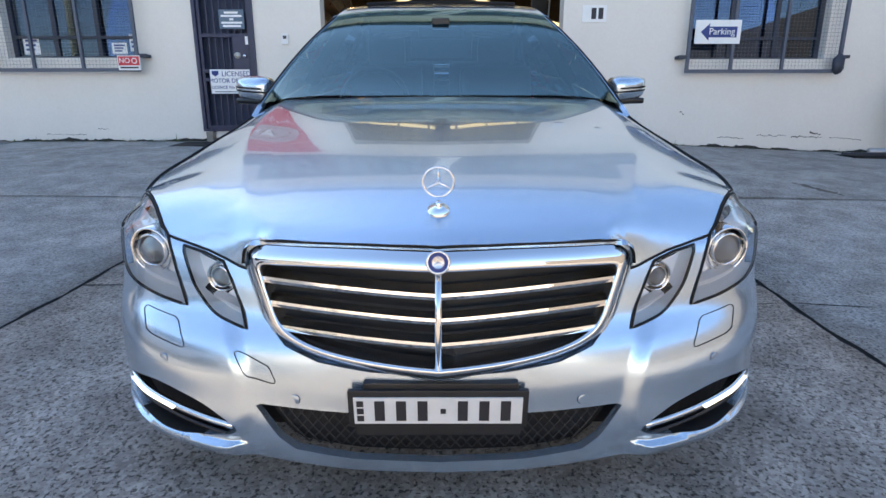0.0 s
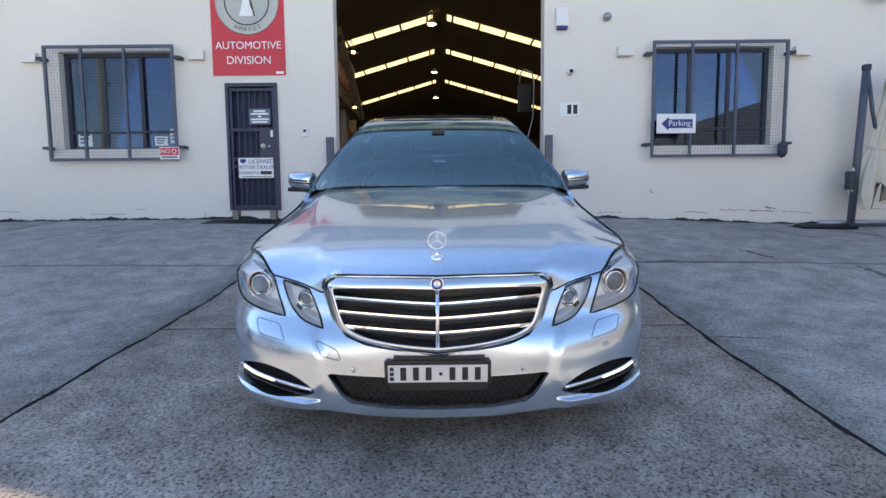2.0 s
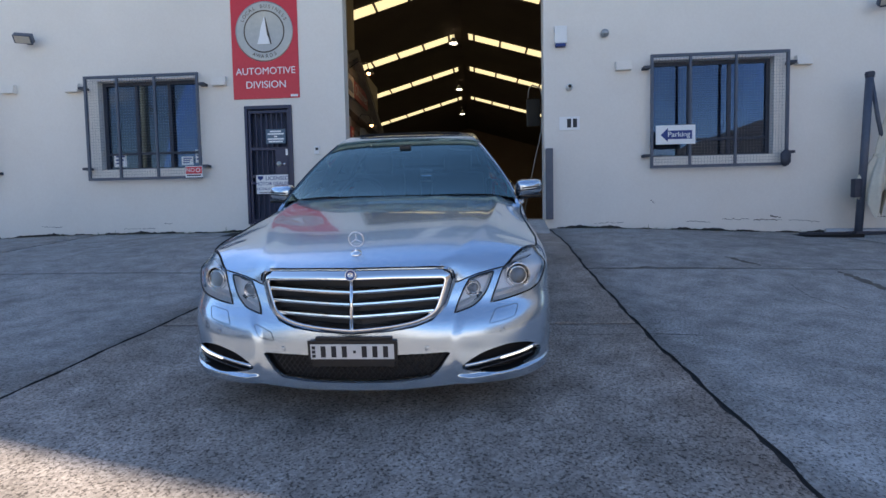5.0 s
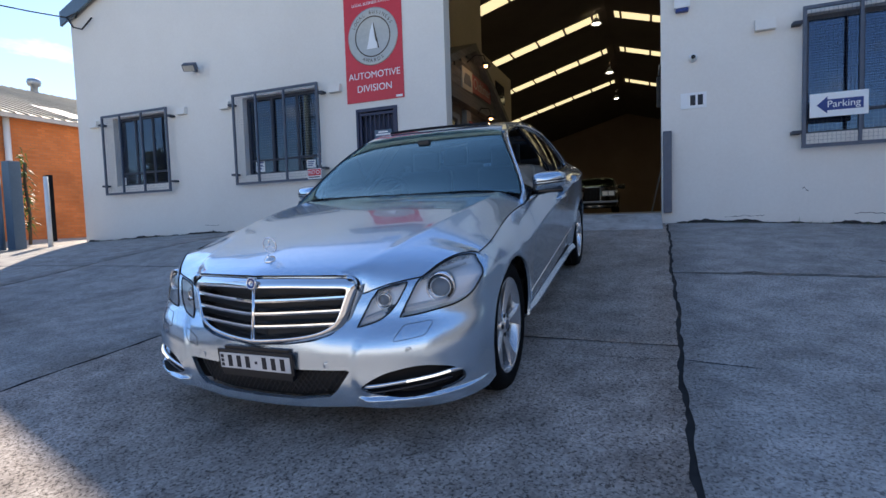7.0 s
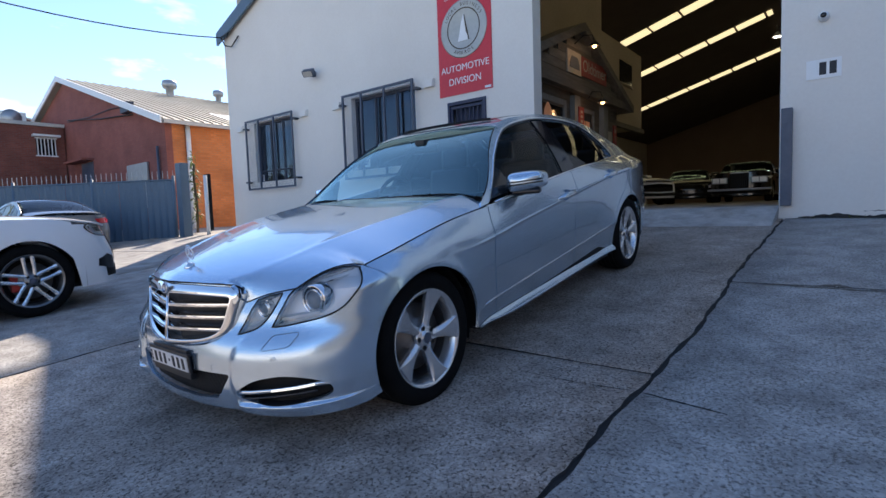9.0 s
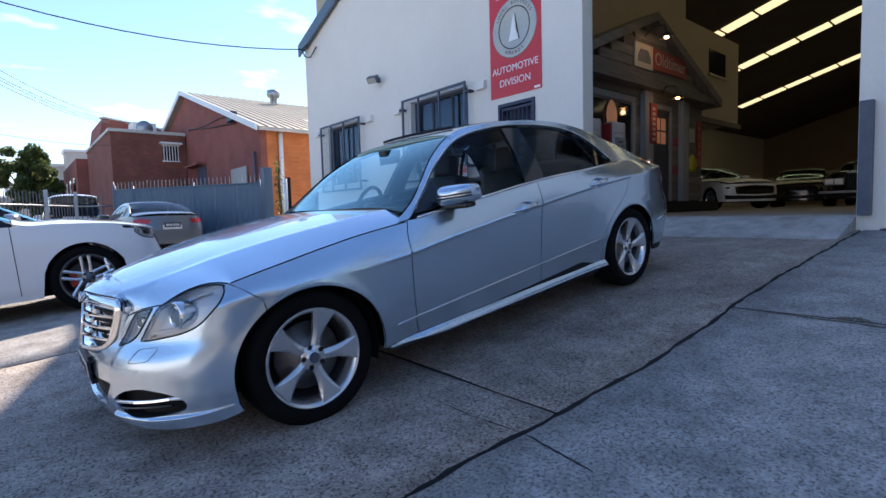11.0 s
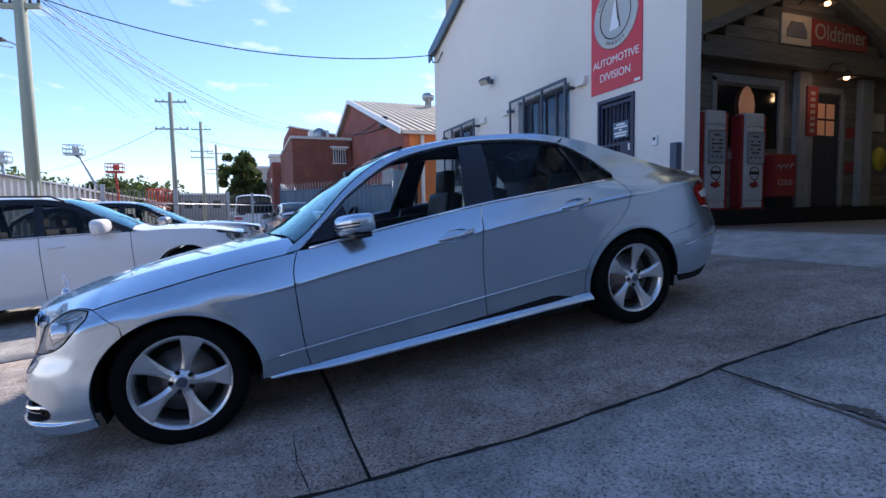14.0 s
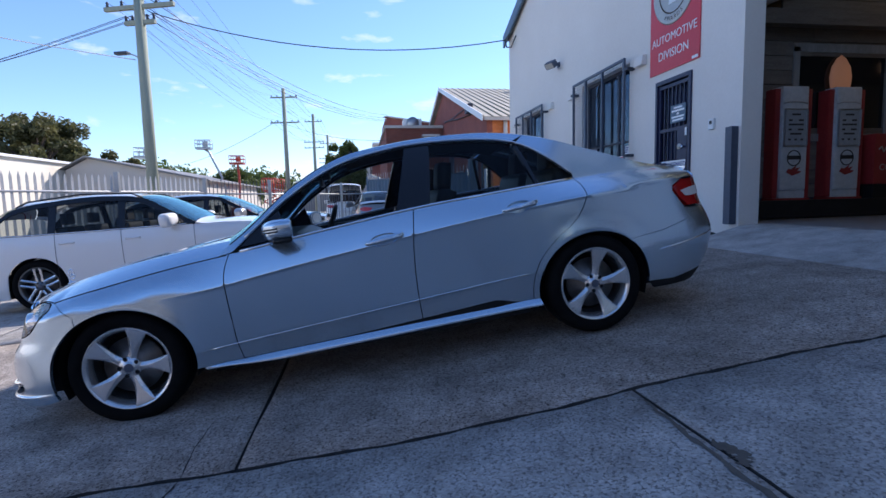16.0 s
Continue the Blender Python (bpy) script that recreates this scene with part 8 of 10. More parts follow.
finn = curve_pts(inn, 4)
loopi = [(v, w) for v, w in finn] + [(-v, w) for v, w in finn[::-1][1:-1]]
bm = bmesh.new()
sect = [(0.0, 0.016), (0.12, 0.004), (0.5, -0.003), (0.86, -0.010), (0.96, -0.008), (1.0, 0.006)]
rings = []
for (vo, wo), (vi, wi) in zip(loopo, loopi):
    ring = []
    for t, d in sect:
        p = grl(vo + (vi - vo) * t, wo + (wi - wo) * t)
        ring.append(bm.verts.new((p.x, p.y + d, p.z)))
    p = grl(vi, wi)
    ring.append(bm.verts.new((p.x, p.y + 0.05, p.z)))
    rings.append(ring)
for a, b in zip(rings, rings[1:] + rings[:1]):
    for i in range(len(sect)):
        f = bm.faces.new((a[i], a[i + 1], b[i + 1], b[i]))
        f.smooth = True
bmesh.ops.recalc_face_normals(bm, faces=bm.faces)
grille = part("grille", bm, M_CHROME, car, "broad chrome radiator grille with four louvres")
bm = bmesh.new()
vs = [bm.verts.new(grl(v, w) + Vector((0, 0.045, 0))) for v, w in loopi]
bm.faces.new(vs)
part("grille_backing", bm, M_MESH, grille)
# painted shoulder between the chrome shell and the body
bm = bmesh.new()
rings = []
for k, (v, w) in enumerate(loopo):
    a, b = loopo[k - 1], loopo[(k + 1) % len(loopo)]
    n = Vector((b[1] - a[1], a[0] - b[0])).normalized()
    rings.append([bm.verts.new(grl(v + n.x * d, w + n.y * d) + Vector((0, e, 0))) for d, e in ((0.002, 0.012), (0.008, 0.016), (0.018, 0.028), (0.024, 0.075))])
for a, b in zip(rings, rings[1:] + rings[:1]):
    if max(q.co.z for q in a + b) < 0.700:
        for i in range(3):
            bm.faces.new((a[i], a[i + 1], b[i + 1], b[i])).smooth = True
for v in [v for v in bm.verts if not v.link_faces]:
    bm.verts.remove(v)
bmesh.ops.recalc_face_normals(bm, faces=bm.faces)
part("grille_shoulder", bm, M_PAINT, grille)
bm = bmesh.new()
seal = [grl(v * 1.010, w - (0.003 if w < 0.6 else 0.0)) + Vector((0, 0.020, 0)) for v, w in loopo]
add_path_tube(bm, seal + [seal[0]], 0.003, 6)
part("grille_seal", bm, M_DARK, grille)
for k in range(3):
    w0 = 0.648 - 0.052 * k
    for s in (1, -1):
        bm = bmesh.new()
        vmax = float(np.interp(w0 + 0.012, [q[1] for q in inn[3:7]], [q[0] for q in inn[3:7]])) + 0.004
        rings = []
        for v in np.linspace(0.006, vmax, 9):
            w = w0 + 0.005 * (v / 0.4)
            rings.append([bm.verts.new(Vector((s * v, 0, 0)) + Vector((0, grl(v, w).y + d, w + h))) for d, h in ((-0.004, 0.002), (-0.002, 0.0085), (0.030, 0.017), (0.030, -0.004), (-0.002, -0.006))])
        for a, b in zip(rings, rings[1:]):
            for i in range(5):
                f = bm.faces.new((a[i], a[(i + 1) % 5], b[(i + 1) % 5], b[i]))
        bm.faces.new(rings[0])
        bm.faces.new(rings[-1][::-1])
        bmesh.ops.recalc_face_normals(bm, faces=bm.faces)
        part("louvre", bm, M_CHROME, grille)
bm = bmesh.new()
a, b = grl(0, 0.486), grl(0, 0.703)
add_path_tube(bm, [a + Vector((0, 0.0, 0)), (a + b) / 2 + Vector((0, 0.0, 0)), b], 0.0085, 8)
part("centre_bar", bm, M_CHROME, grille)
q = grl(0, 0.727)
m = Matrix.Translation(q + Vector((0, -0.016, 0))) @ Vector((0, -1, 0.24)).to_track_quat("Z", "Y").to_matrix().to_4x4()
badge = part("badge", add_lathe(bmesh.new(), [(0.025, -0.004), (0.026, 0.003), (0.022, 0.006), (0.0205, 0.003), (0, 0.003)], 28, m), M_SATIN, grille, "small round metal badge")
part("badge_field", add_lathe(bmesh.new(), [(0.0205, 0.0036), (0.013, 0.0036)], 24, m), M_NAVYINK, badge)


def star(parent, m, r, th, mat):
    bm = bmesh.new()
    for k in range(3):
        a = radians(90 + 120 * k)
        add_tube(bm, m @ Vector((0, 0, 0)), m @ Vector((r * math.cos(a), r * math.sin(a), 0)), th * 1.7, th * 0.4, 6)
    return part("emblem_arms", bm, mat, parent)


star(badge, m @ Matrix.Translation((0, 0, 0.004)), 0.015, 0.0016, M_CHROME)
# upright bonnet ornament
q = Vector((0, -0.652, 0.800))
orn = part("bonnet_ornament", add_lathe(bmesh.new(), [(0.0255, 0), (0.024, 0.006), (0.012, 0.011), (0.006, 0.018), (0.005, 0.026), (0, 0.026)], 24, Matrix.Translation(q) @ pose(0, 0, 0, 22, 0, 0)), M_CHROME, car, "upright chrome ring ornament on the bonnet")
mm = Matrix.Translation(q + Vector((0, 0.012, 0.063))) @ pose(0, 0, 0, 97, 0, 0)
part("emblem_ring", add_lathe(bmesh.new(), [(0.0345 + 0.003 * math.cos(t), 0.003 * math.sin(t)) for t in (k * math.pi / 3 for k in range(6))], 36, mm, closed=True), M_CHROME, orn)
star(orn, mm, 0.034, 0.0026, M_CHROME)

# number plate: blocked out characters
PY = -0.826
plate = part("number_plate", box(-0.199, 0.197, PY, PY + 0.012, 0.350, 0.445, 0.003), M_BLACK, car, "pale number plate in a black frame")
part("plate_sheet", box(-0.186, 0.184, PY - 0.004, PY, 0.362, 0.430, 0.002), M_PLATE, plate)
part("plate_bracket", box(-0.165, 0.175, PY + 0.008, PY + 0.035, 0.425, 0.458, 0.003), M_BLACK, plate)
part("plate_lower_frame", box(-0.185, 0.185, PY + 0.002, PY + 0.03, 0.325, 0.352, 0.003), M_BLACK, plate)
for i, x in enumerate((-0.130, -0.083, -0.036, 0.052, 0.099, 0.146)):
    part("plate_bar", box(x - 0.010, x + 0.012, PY - 0.0055, PY - 0.004, 0.371, 0.422, 0.0), M_INK, plate)
part("plate_bar", box(0.004, 0.016, PY - 0.0055, PY - 0.004, 0.390, 0.402), M_INK, plate)
for k in range(3):
    part("plate_bar", box(-0.179, -0.164, PY - 0.0055, PY - 0.004, 0.370 + 0.019 * k, 0.384 + 0.019 * k), M_INK, plate)

# door mirrors
for s in (1, -1):
    HX, HZ, CX, CZ, EXP = 0.100, 0.060, 0.946, 0.985, 0.52
    prof = [(-0.085 * math.cos(a) ** 0.8, math.sin(a) ** 0.8) for a in (math.pi / 2 * q for q in (0.03, 0.1, 0.2, 0.32, 0.45, 0.58, 0.7, 0.82, 0.92, 1.0))] + [(0.045, 0.985), (0.060, 0.95)]

    def mirror_ring(bm, d, k, j0, j1):
        ring = []
        for j in range(j0, j1 + 1):
            a = 2 * math.pi * j / 32
            c, sn = math.cos(a), math.sin(a)
            x = HX * k * math.copysign(abs(c) ** EXP, c)
            z = HZ * k * math.copysign(abs(sn) ** EXP, sn) * (1.0 - 0.10 * x / HX)
            ring.append(bm.verts.new((s * (CX + x), 0.965 + d + 0.38 * x, CZ + z + 0.05 * x)))
        return ring

    def on_mirror(x, dz):
        """A point just proud of the housing's front at the offsets x and dz from its middle."""
        k = min(0.999, ((abs(x) / HX) ** (2 / EXP) + (abs(dz) / HZ) ** (2 / EXP)) ** (EXP / 2))
        return (s * (CX + x), 0.965 - 0.0855 * max(0.0, 1 - k ** 2.5) ** 0.4 + 0.38 * x, CZ + dz + 0.05 * x)
    bm = bmesh.new()
    rings = [mirror_ring(bm, d, k, 0, 31) for d, k in prof]
    for a, b in zip(rings, rings[1:]):
        for j in range(32):
            bm.faces.new((a[j], a[(j + 1) % 32], b[(j + 1) % 32], b[j])).smooth = True
    bm.faces.new(rings[0][::-1]).smooth = True
    bm.faces.new(rings[-1])
    bmesh.ops.recalc_face_normals(bm, faces=bm.faces)
    mir = part("door_mirror", bm, M_PAINT, car, "silver door mirror with slim indicator strip")
    bm = bmesh.new()
    add_box(bm, -0.088, 0.080, -0.055, 0.055, -0.076, -0.046, 0.012, Matrix.Translation((s * CX, 0.968, CZ)) @ pose(0, 0, 0, 0, 0, s * 20))
    part("mirror_base", bm, M_GLOSSBLACK, mir, smooth=True)
    part("mirror_glass", (lambda b: (bmesh.ops.create_circle(b, cap_ends=True, radius=1.0, segments=20, matrix=Matrix.Translation((s * CX, 1.0285, CZ)) @ pose(0, 0, 0, -90, 0, s * 20.8) @ Matrix.Diagonal((0.082, 0.046, 1, 1))), b)[1])(bmesh.new()), M_CHROME, mir)
    bm = bmesh.new()
    add_path_tube(bm, [on_mirror(x, 0.004) for x in np.linspace(-0.06, 0.0985, 16)], 0.0045, 6)
    part("mirror_indicator", bm, M_DARK, mir)
    bm = bmesh.new()
    add_path_tube(bm, [on_mirror(x, -0.012) for x in np.linspace(-0.085, 0.0985, 16)], 0.0045, 6)
    part("mirror_groove", bm, M_DARK, mir)
    bm = bmesh.new()
    add_path_tube(bm, [(s * 0.83, 0.94, 0.915), (s * 0.88, 0.95, 0.918), (s * 0.92, 0.96, 0.922)], 0.022, 8)
    part("mirror_foot", bm, M_GLOSSBLACK, mir)


# wheels
def wheel_set():
    """Rim, tyre, disc in wheel axes: z outwards along the axle, x rearwards, y up."""
    out = {}
    bm = bmesh.new()
    add_lathe(bm, [(0.206, -0.085), (0.209, -0.06), (0.213, -0.032), (0.222, -0.012), (0.2275, -0.006), (0.234, -0.004), (0.2375, 0.0), (0.240, -0.003), (0.240, -0.012), (0.228, -0.02), (0.222, -0.05), (0.216, -0.17)], 72)
    out["rim"] = (bm, M_SATIN)
    bm = bmesh.new()
    add_lathe(bm, [(0.195, -0.165), (0.202, -0.12), (0.207, -0.075), (0.2075, -0.07)], 48)
    out["barrel"] = (bm, M_BARREL)
    bm = bmesh.new()
    add_lathe(bm, [(0.232, -0.014), (0.243, -0.004), (0.262, 0.008), (0.285, 0.010), (0.306, 0.002), (0.318, -0.014), (0.3255, -0.035), (0.327, -0.08), (0.327, -0.16), (0.3255, -0.20), (0.315, -0.225), (0.27, -0.235), (0.22, -0.22)], 64)
    out["tyre"] = (bm, M_TYRE)
    bm = bmesh.new()
    for j in range(4):
        r = 0.3275
        z = -0.055 - 0.042 * j
        add_lathe(bm, [(r - 0.0005, z - 0.004), (r + 0.0006, z), (r - 0.0005, z + 0.004)], 48)
    out["tread_groove"] = (bm, M_DARK)
    bm = bmesh.new()
    add_lathe(bm, [(0.165, -0.105), (0.165, -0.09), (0.10, -0.088), (0.095, -0.06), (0.0, -0.06)], 40)
    out["brake_disc"] = (bm, M_RUST)
    bm = bmesh.new()
    add_lathe(bm, [(0.218, -0.15), (0.0, -0.15)], 32)
    out["inner_shadow"] = (bm, M_DARK)
    spoke = bmesh.new()
    rings = []
    # a flat blade that starts as a point at the hub and fills the spoke at the rim, with a falling bevel on each side
    for r, hw, fw, z, fall in ((0.045, 0.025, 0.003, -0.026, 0.010), (0.075, 0.0235, 0.004, -0.023, 0.012), (0.10, 0.025, 0.007, -0.020, 0.013), (0.13, 0.030, 0.013, -0.016, 0.013), (0.16, 0.0375, 0.023, -0.012, 0.012), (0.19, 0.047, 0.036, -0.008, 0.010), (0.212, 0.0545, 0.048, -0.005, 0.007), (0.230, 0.060, 0.058, -0.003, 0.003)):
        sec = [(-hw, z - fall), (-fw, z), (fw, z), (hw, z - fall), (hw - 0.003, z - 0.036), (-hw + 0.003, z - 0.036)]
        rings.append([spoke.verts.new((math.sqrt(max(r * r - q * q, 0)), q + 0.03 * (r - 0.13) * (1 if k in (0, 5) else 0), h)) for k, (q, h) in enumerate(sec)])
    for a, b in zip(rings, rings[1:]):
        for i in range(6):
            spoke.faces.new((a[i], b[i], b[(i + 1) % 6], a[(i + 1) % 6]))
    spoke.faces.new(rings[-1])
    bmesh.ops.recalc_face_normals(spoke, faces=spoke.faces)
    es = [e for e in spoke.edges if e.calc_face_angle(0) > 0.25 and abs(e.verts[0].co.x - e.verts[1].co.x) > 0.008]
    bmesh.ops.bevel(spoke, geom=es, offset=0.0018, segments=1, affect="EDGES", profile=0.6)
    out["spoke"] = (spoke, M_SATIN)
    bm = bmesh.new()
    add_lathe(bm, [(0.064, -0.05), (0.063, -0.032), (0.058, -0.026), (0.040, -0.0225), (0.036, -0.020), (0.034, -0.0155), (0.0, -0.014)], 32)
    out["hub"] = (bm, M_SATIN)
    bm = bmesh.new()
    add_lathe(bm, [(0.0265, -0.0155), (0.0265, -0.0135), (0.024, -0.0125), (0.0, -0.0125)], 24)
    out["hub_cap"] = (bm, M_STEEL)
    bolt = bmesh.new()
    add_lathe(bolt, [(0.0, -0.0222), (0.0115, -0.0222), (0.0125, -0.0205)], 14)
    out["bolt_well"] = (bolt, M_DARK)
    return {k: mesh_of(k, b, mt) for k, (b, mt) in out.items()}


WHEEL = wheel_set()


def wheel(parent, u, s, turn, kit, z_face=0.888, w0=WH, group=""):
    """One wheel as a part with its pieces under it."""
    m = Matrix.Translation((s * z_face, u, w0)) @ (Matrix(((0, 0, s, 0), (1, 0, 0, 0), (0, 1, 0, 0), (0, 0, 0, 1))) if s > 0 else Matrix(((0, 0, -1, 0), (-1, 0, 0, 0), (0, 1, 0, 0), (0, 0, 0, 1))))
    w = new("wheel", kit["rim"])
    w.parent = parent
    w.matrix_local = m @ pose(0, 0, 0, 0, 0, turn)
    n = kit.get("count", 5)
    for name in ("tyre", "barrel", "tread_groove", "brake_disc", "inner_shadow", "hub", "hub_cap"):
        o = new(name, kit[name])
        o.parent = w
    for k in range(n):
        o = new("spoke", kit["spoke"])
        o.parent = w
        o.matrix_local = pose(0, 0, 0, 0, 0, 360 / n * k)
    for k in range(5):
        o = new("bolt_well", kit["bolt_well"])
        o.parent = w
        a = radians(36 + 72 * k)
        o.matrix_local = Matrix.Translation((0.052 * math.cos(a), 0.052 * math.sin(a), 0))
    return w


for u, t in ((UF, 68), (UR, 76)):
    for s in (1, -1):
        wheel(car, u, s, t if s > 0 else 40, WHEEL)
        bm = bmesh.new()
        rings = [[bm.verts.new((s * v, u + 0.372 * math.cos(radians(a)), WH + 0.372 * math.sin(radians(a)))) for a in range(-20, 201, 10)] for v in (0.58, 0.86)]
        for i in range(len(rings[0]) - 1):
            bm.faces.new((rings[0][i], rings[0][i + 1], rings[1][i + 1], rings[1][i])).smooth = True
        part("arch_liner", bm, M_DARK, car)

# rear end
tail_half = [tu(3.655, 0.715), tu(3.62, 0.65), tu(3.40, 0.602), tu(3.13, 0.583)] + [tu(u, w) for u, w in arch(UR, 43, -8, 16)]
tail_half += [tu(3.45, 0.262), tu(3.75, 0.285), tv(0.5, 0.29), (18.0, 0.29), (18.0, 0.70), tv(0.4, 0.70)]
both_sides("rear_bumper", tail_half, body_pt, 0.04, car, M_PAINT, out_tail, sa=0.25)
both_sides("boot_face", [tv(0.72, 0.72), tv(0.4, 0.706), (18.0, 0.706), (18.0, 1.0), tv(0.4, 1.0), tv(0.60, 0.975), tv(0.665, 0.925), tv(0.66, 0.74)], body_pt, 0.04, car, M_PAINT, out_tail, sa=0.25)
TAIL = [tu(3.51, 0.872), tu(3.60, 0.915), tu(3.70, 0.914), tv(0.64, 0.912), tv(0.62, 0.735), tv(0.70, 0.725), tu(3.64, 0.735), tu(3.56, 0.80)]
for s in (1, -1):
    tl = skin("tail_light", TAIL, body_pt, 0.03, car, M_REDLENS, out_tail, sa=0.25, side=s, rim=0.03, label="red tail light with pale centre band")
    skin("indicator_band", [tu(3.575, 0.842), tu(3.67, 0.853), tv(0.66, 0.858), tv(0.655, 0.80), tu(3.68, 0.795), tu(3.62, 0.80)], body_pt, 0.03, tl, M_AMBER, out_tail, sa=0.25, side=s, rim=0.004, off=0.004)
for s in (1, -1):
    bm = bmesh.new()
    add_path_tube(bm, [(s * (body_pt(*tu(u, w))[0] + 0.002), float(body_pt(*tu(u, w))[1]), w) for u, w in ((3.36, 0.478), (3.5, 0.487), (3.65, 0.50), (3.78, 0.512), (3.87, 0.522))], 0.005, 6)
    part("bumper_moulding", bm, M_CHROME, car)
both_sides("rear_apron", [tu(3.25, 0.30), tu(3.45, 0.262), tu(3.75, 0.285), tv(0.5, 0.29), (18.0, 0.29), (18.0, 0.20), tv(0.5, 0.20), tu(3.6, 0.20), tu(3.3, 0.22)], body_pt, 0.05, car, M_DARK, out_tail, sa=0.25, off=-0.006)

# inner tub, floor and cabin
part("underbody", box(-0.60, 0.60, -0.62, 3.75, 0.19, 0.60, 0.02), M_DARK, car)
part("engine_bay", box(-0.66, 0.66, -0.50, 0.62, 0.55, 0.70, 0.02), M_DARK, car)
part("boot_floor", box(-0.62, 0.62, 3.0, 3.62, 0.55, 0.93, 0.02), M_DARK, car)
for s in (1, -1):
    part("inner_sill", box(min(s * 0.58, s * 0.86), max(s * 0.58, s * 0.86), 0.46, 2.42, 0.21, 0.45, 0.01), M_DARK, car)
    part("door_card", box(min(s * 0.755, s * 0.80), max(s * 0.755, s * 0.80), 0.68, 2.60, 0.42, 0.915, 0.015), M_LEATHER, car)
    part("shoulder_trim", box(min(s * 0.66, s * 0.72), max(s * 0.66, s * 0.72), 2.6, 3.3, 0.6, 0.99, 0.02), M_LEATHER, car)
both_sides("headliner", strip(1.38, 2.68, 0.02), roof_map, 0.08, car, M_CLOTH, out_top, off=-0.035, rim=0)
part("dashboard", add_prism(bmesh.new(), [(0.62, 0.60), (0.66, 0.90), (0.78, 0.945), (1.0, 0.935), (1.10, 0.88), (1.12, 0.78), (1.02, 0.60)], -0.72, 0.72, 0), M_LEATHER, car)
part("parcel_shelf", box(-0.66, 0.66, 2.85, 3.35, 0.93, 0.955, 0.01), M_LEATHER, car)


def seat(v, u, w=0.50, wide=0.26):
    st = part("seat", box(v - wide, v + wide, u - 0.28, u + 0.26, w - 0.16, w + 0.05, 0.05), M_LEATHER, car, "black leather seat", smooth=True)
    b = bmesh.new()
    add_box(b, -wide + 0.01, wide - 0.01, -0.07, 0.07, 0.0, 0.62, 0.06, Matrix.Translation((v, u + 0.25, w - 0.02)) @ pose(0, 0, 0, -16, 0, 0))
    part("seat_back", b, M_LEATHER, st, smooth=True)
    b = bmesh.new()
    add_box(b, -0.13, 0.13, -0.05, 0.05, 0.0, 0.20, 0.049, Matrix.Translation((v, u + 0.41, w + 0.565)) @ pose(0, 0, 0, -10, 0, 0))
    part("headrest", b, M_LEATHER, st, smooth=True)
    b = bmesh.new()
    for d in (-0.05, 0.05):
        add_tube(b, (v + d, u + 0.41, w + 0.55), (v + d, u + 0.43, w + 0.64), 0.006)
    part("headrest_post", b, M_CHROME, st)


for v in (-0.38, 0.38):
    seat(v, 1.62)
    seat(v, 2.42, 0.53, 0.33)
m = Matrix.Translation((-0.37, 1.18, 0.90)) @ pose(0, 0, 0, 68, 0, 0)
steer = part("steering_wheel", add_lathe(bmesh.new(), [(0.182 + 0.015 * math.cos(t), 0.015 * math.sin(t)) for t in (k * math.pi / 4 for k in range(8))], 36, m, closed=True), M_LEATHER, car)
b = bmesh.new()
add_lathe(b, [(0.0, 0.02), (0.06, 0.015), (0.07, -0.02), (0.0, -0.03)], 20, m)
for a in (0, 180, 270):
    add_tube(b, m @ Vector((0.05 * math.cos(radians(a)), 0.05 * math.sin(radians(a)), 0)), m @ Vector((0.18 * math.cos(radians(a)), 0.18 * math.sin(radians(a)), 0)), 0.014)
part("steering_boss", b, M_BLACK, steer)
part("rear_view_mirror", box(-0.12, 0.12, 1.18, 1.205, 1.225, 1.285, 0.012), M_BLACK, car)
part("mirror_stem", box(-0.045, 0.045, 1.13, 1.26, 1.27, 1.325, 0.01), M_BLACK, car)
# ---- other vehicles ----
M_CARWHITE = paint("white car paint", (0.80, 0.80, 0.79), 0.01, 0.35, 0.0)
M_CARGREY = paint("dark grey car paint", (0.17, 0.175, 0.185), 0.1, 0.3, 0.6)
M_CARSILVER = paint("pale silver car paint", (0.42, 0.43, 0.45), 0.1, 0.3, 0.7)
M_MACHCAL = surf("red caliper paint", (0.35, 0.02, 0.015), (0.45, 0.03, 0.02), 0.4, big=6.0)
M_OLDCHROME = plain("dull old chrome", (0.30, 0.30, 0.31), 0.35, 0.9)
M_CARBLACK = paint("black car paint", (0.012, 0.012, 0.014), 0.1, 0.25, 0.2)


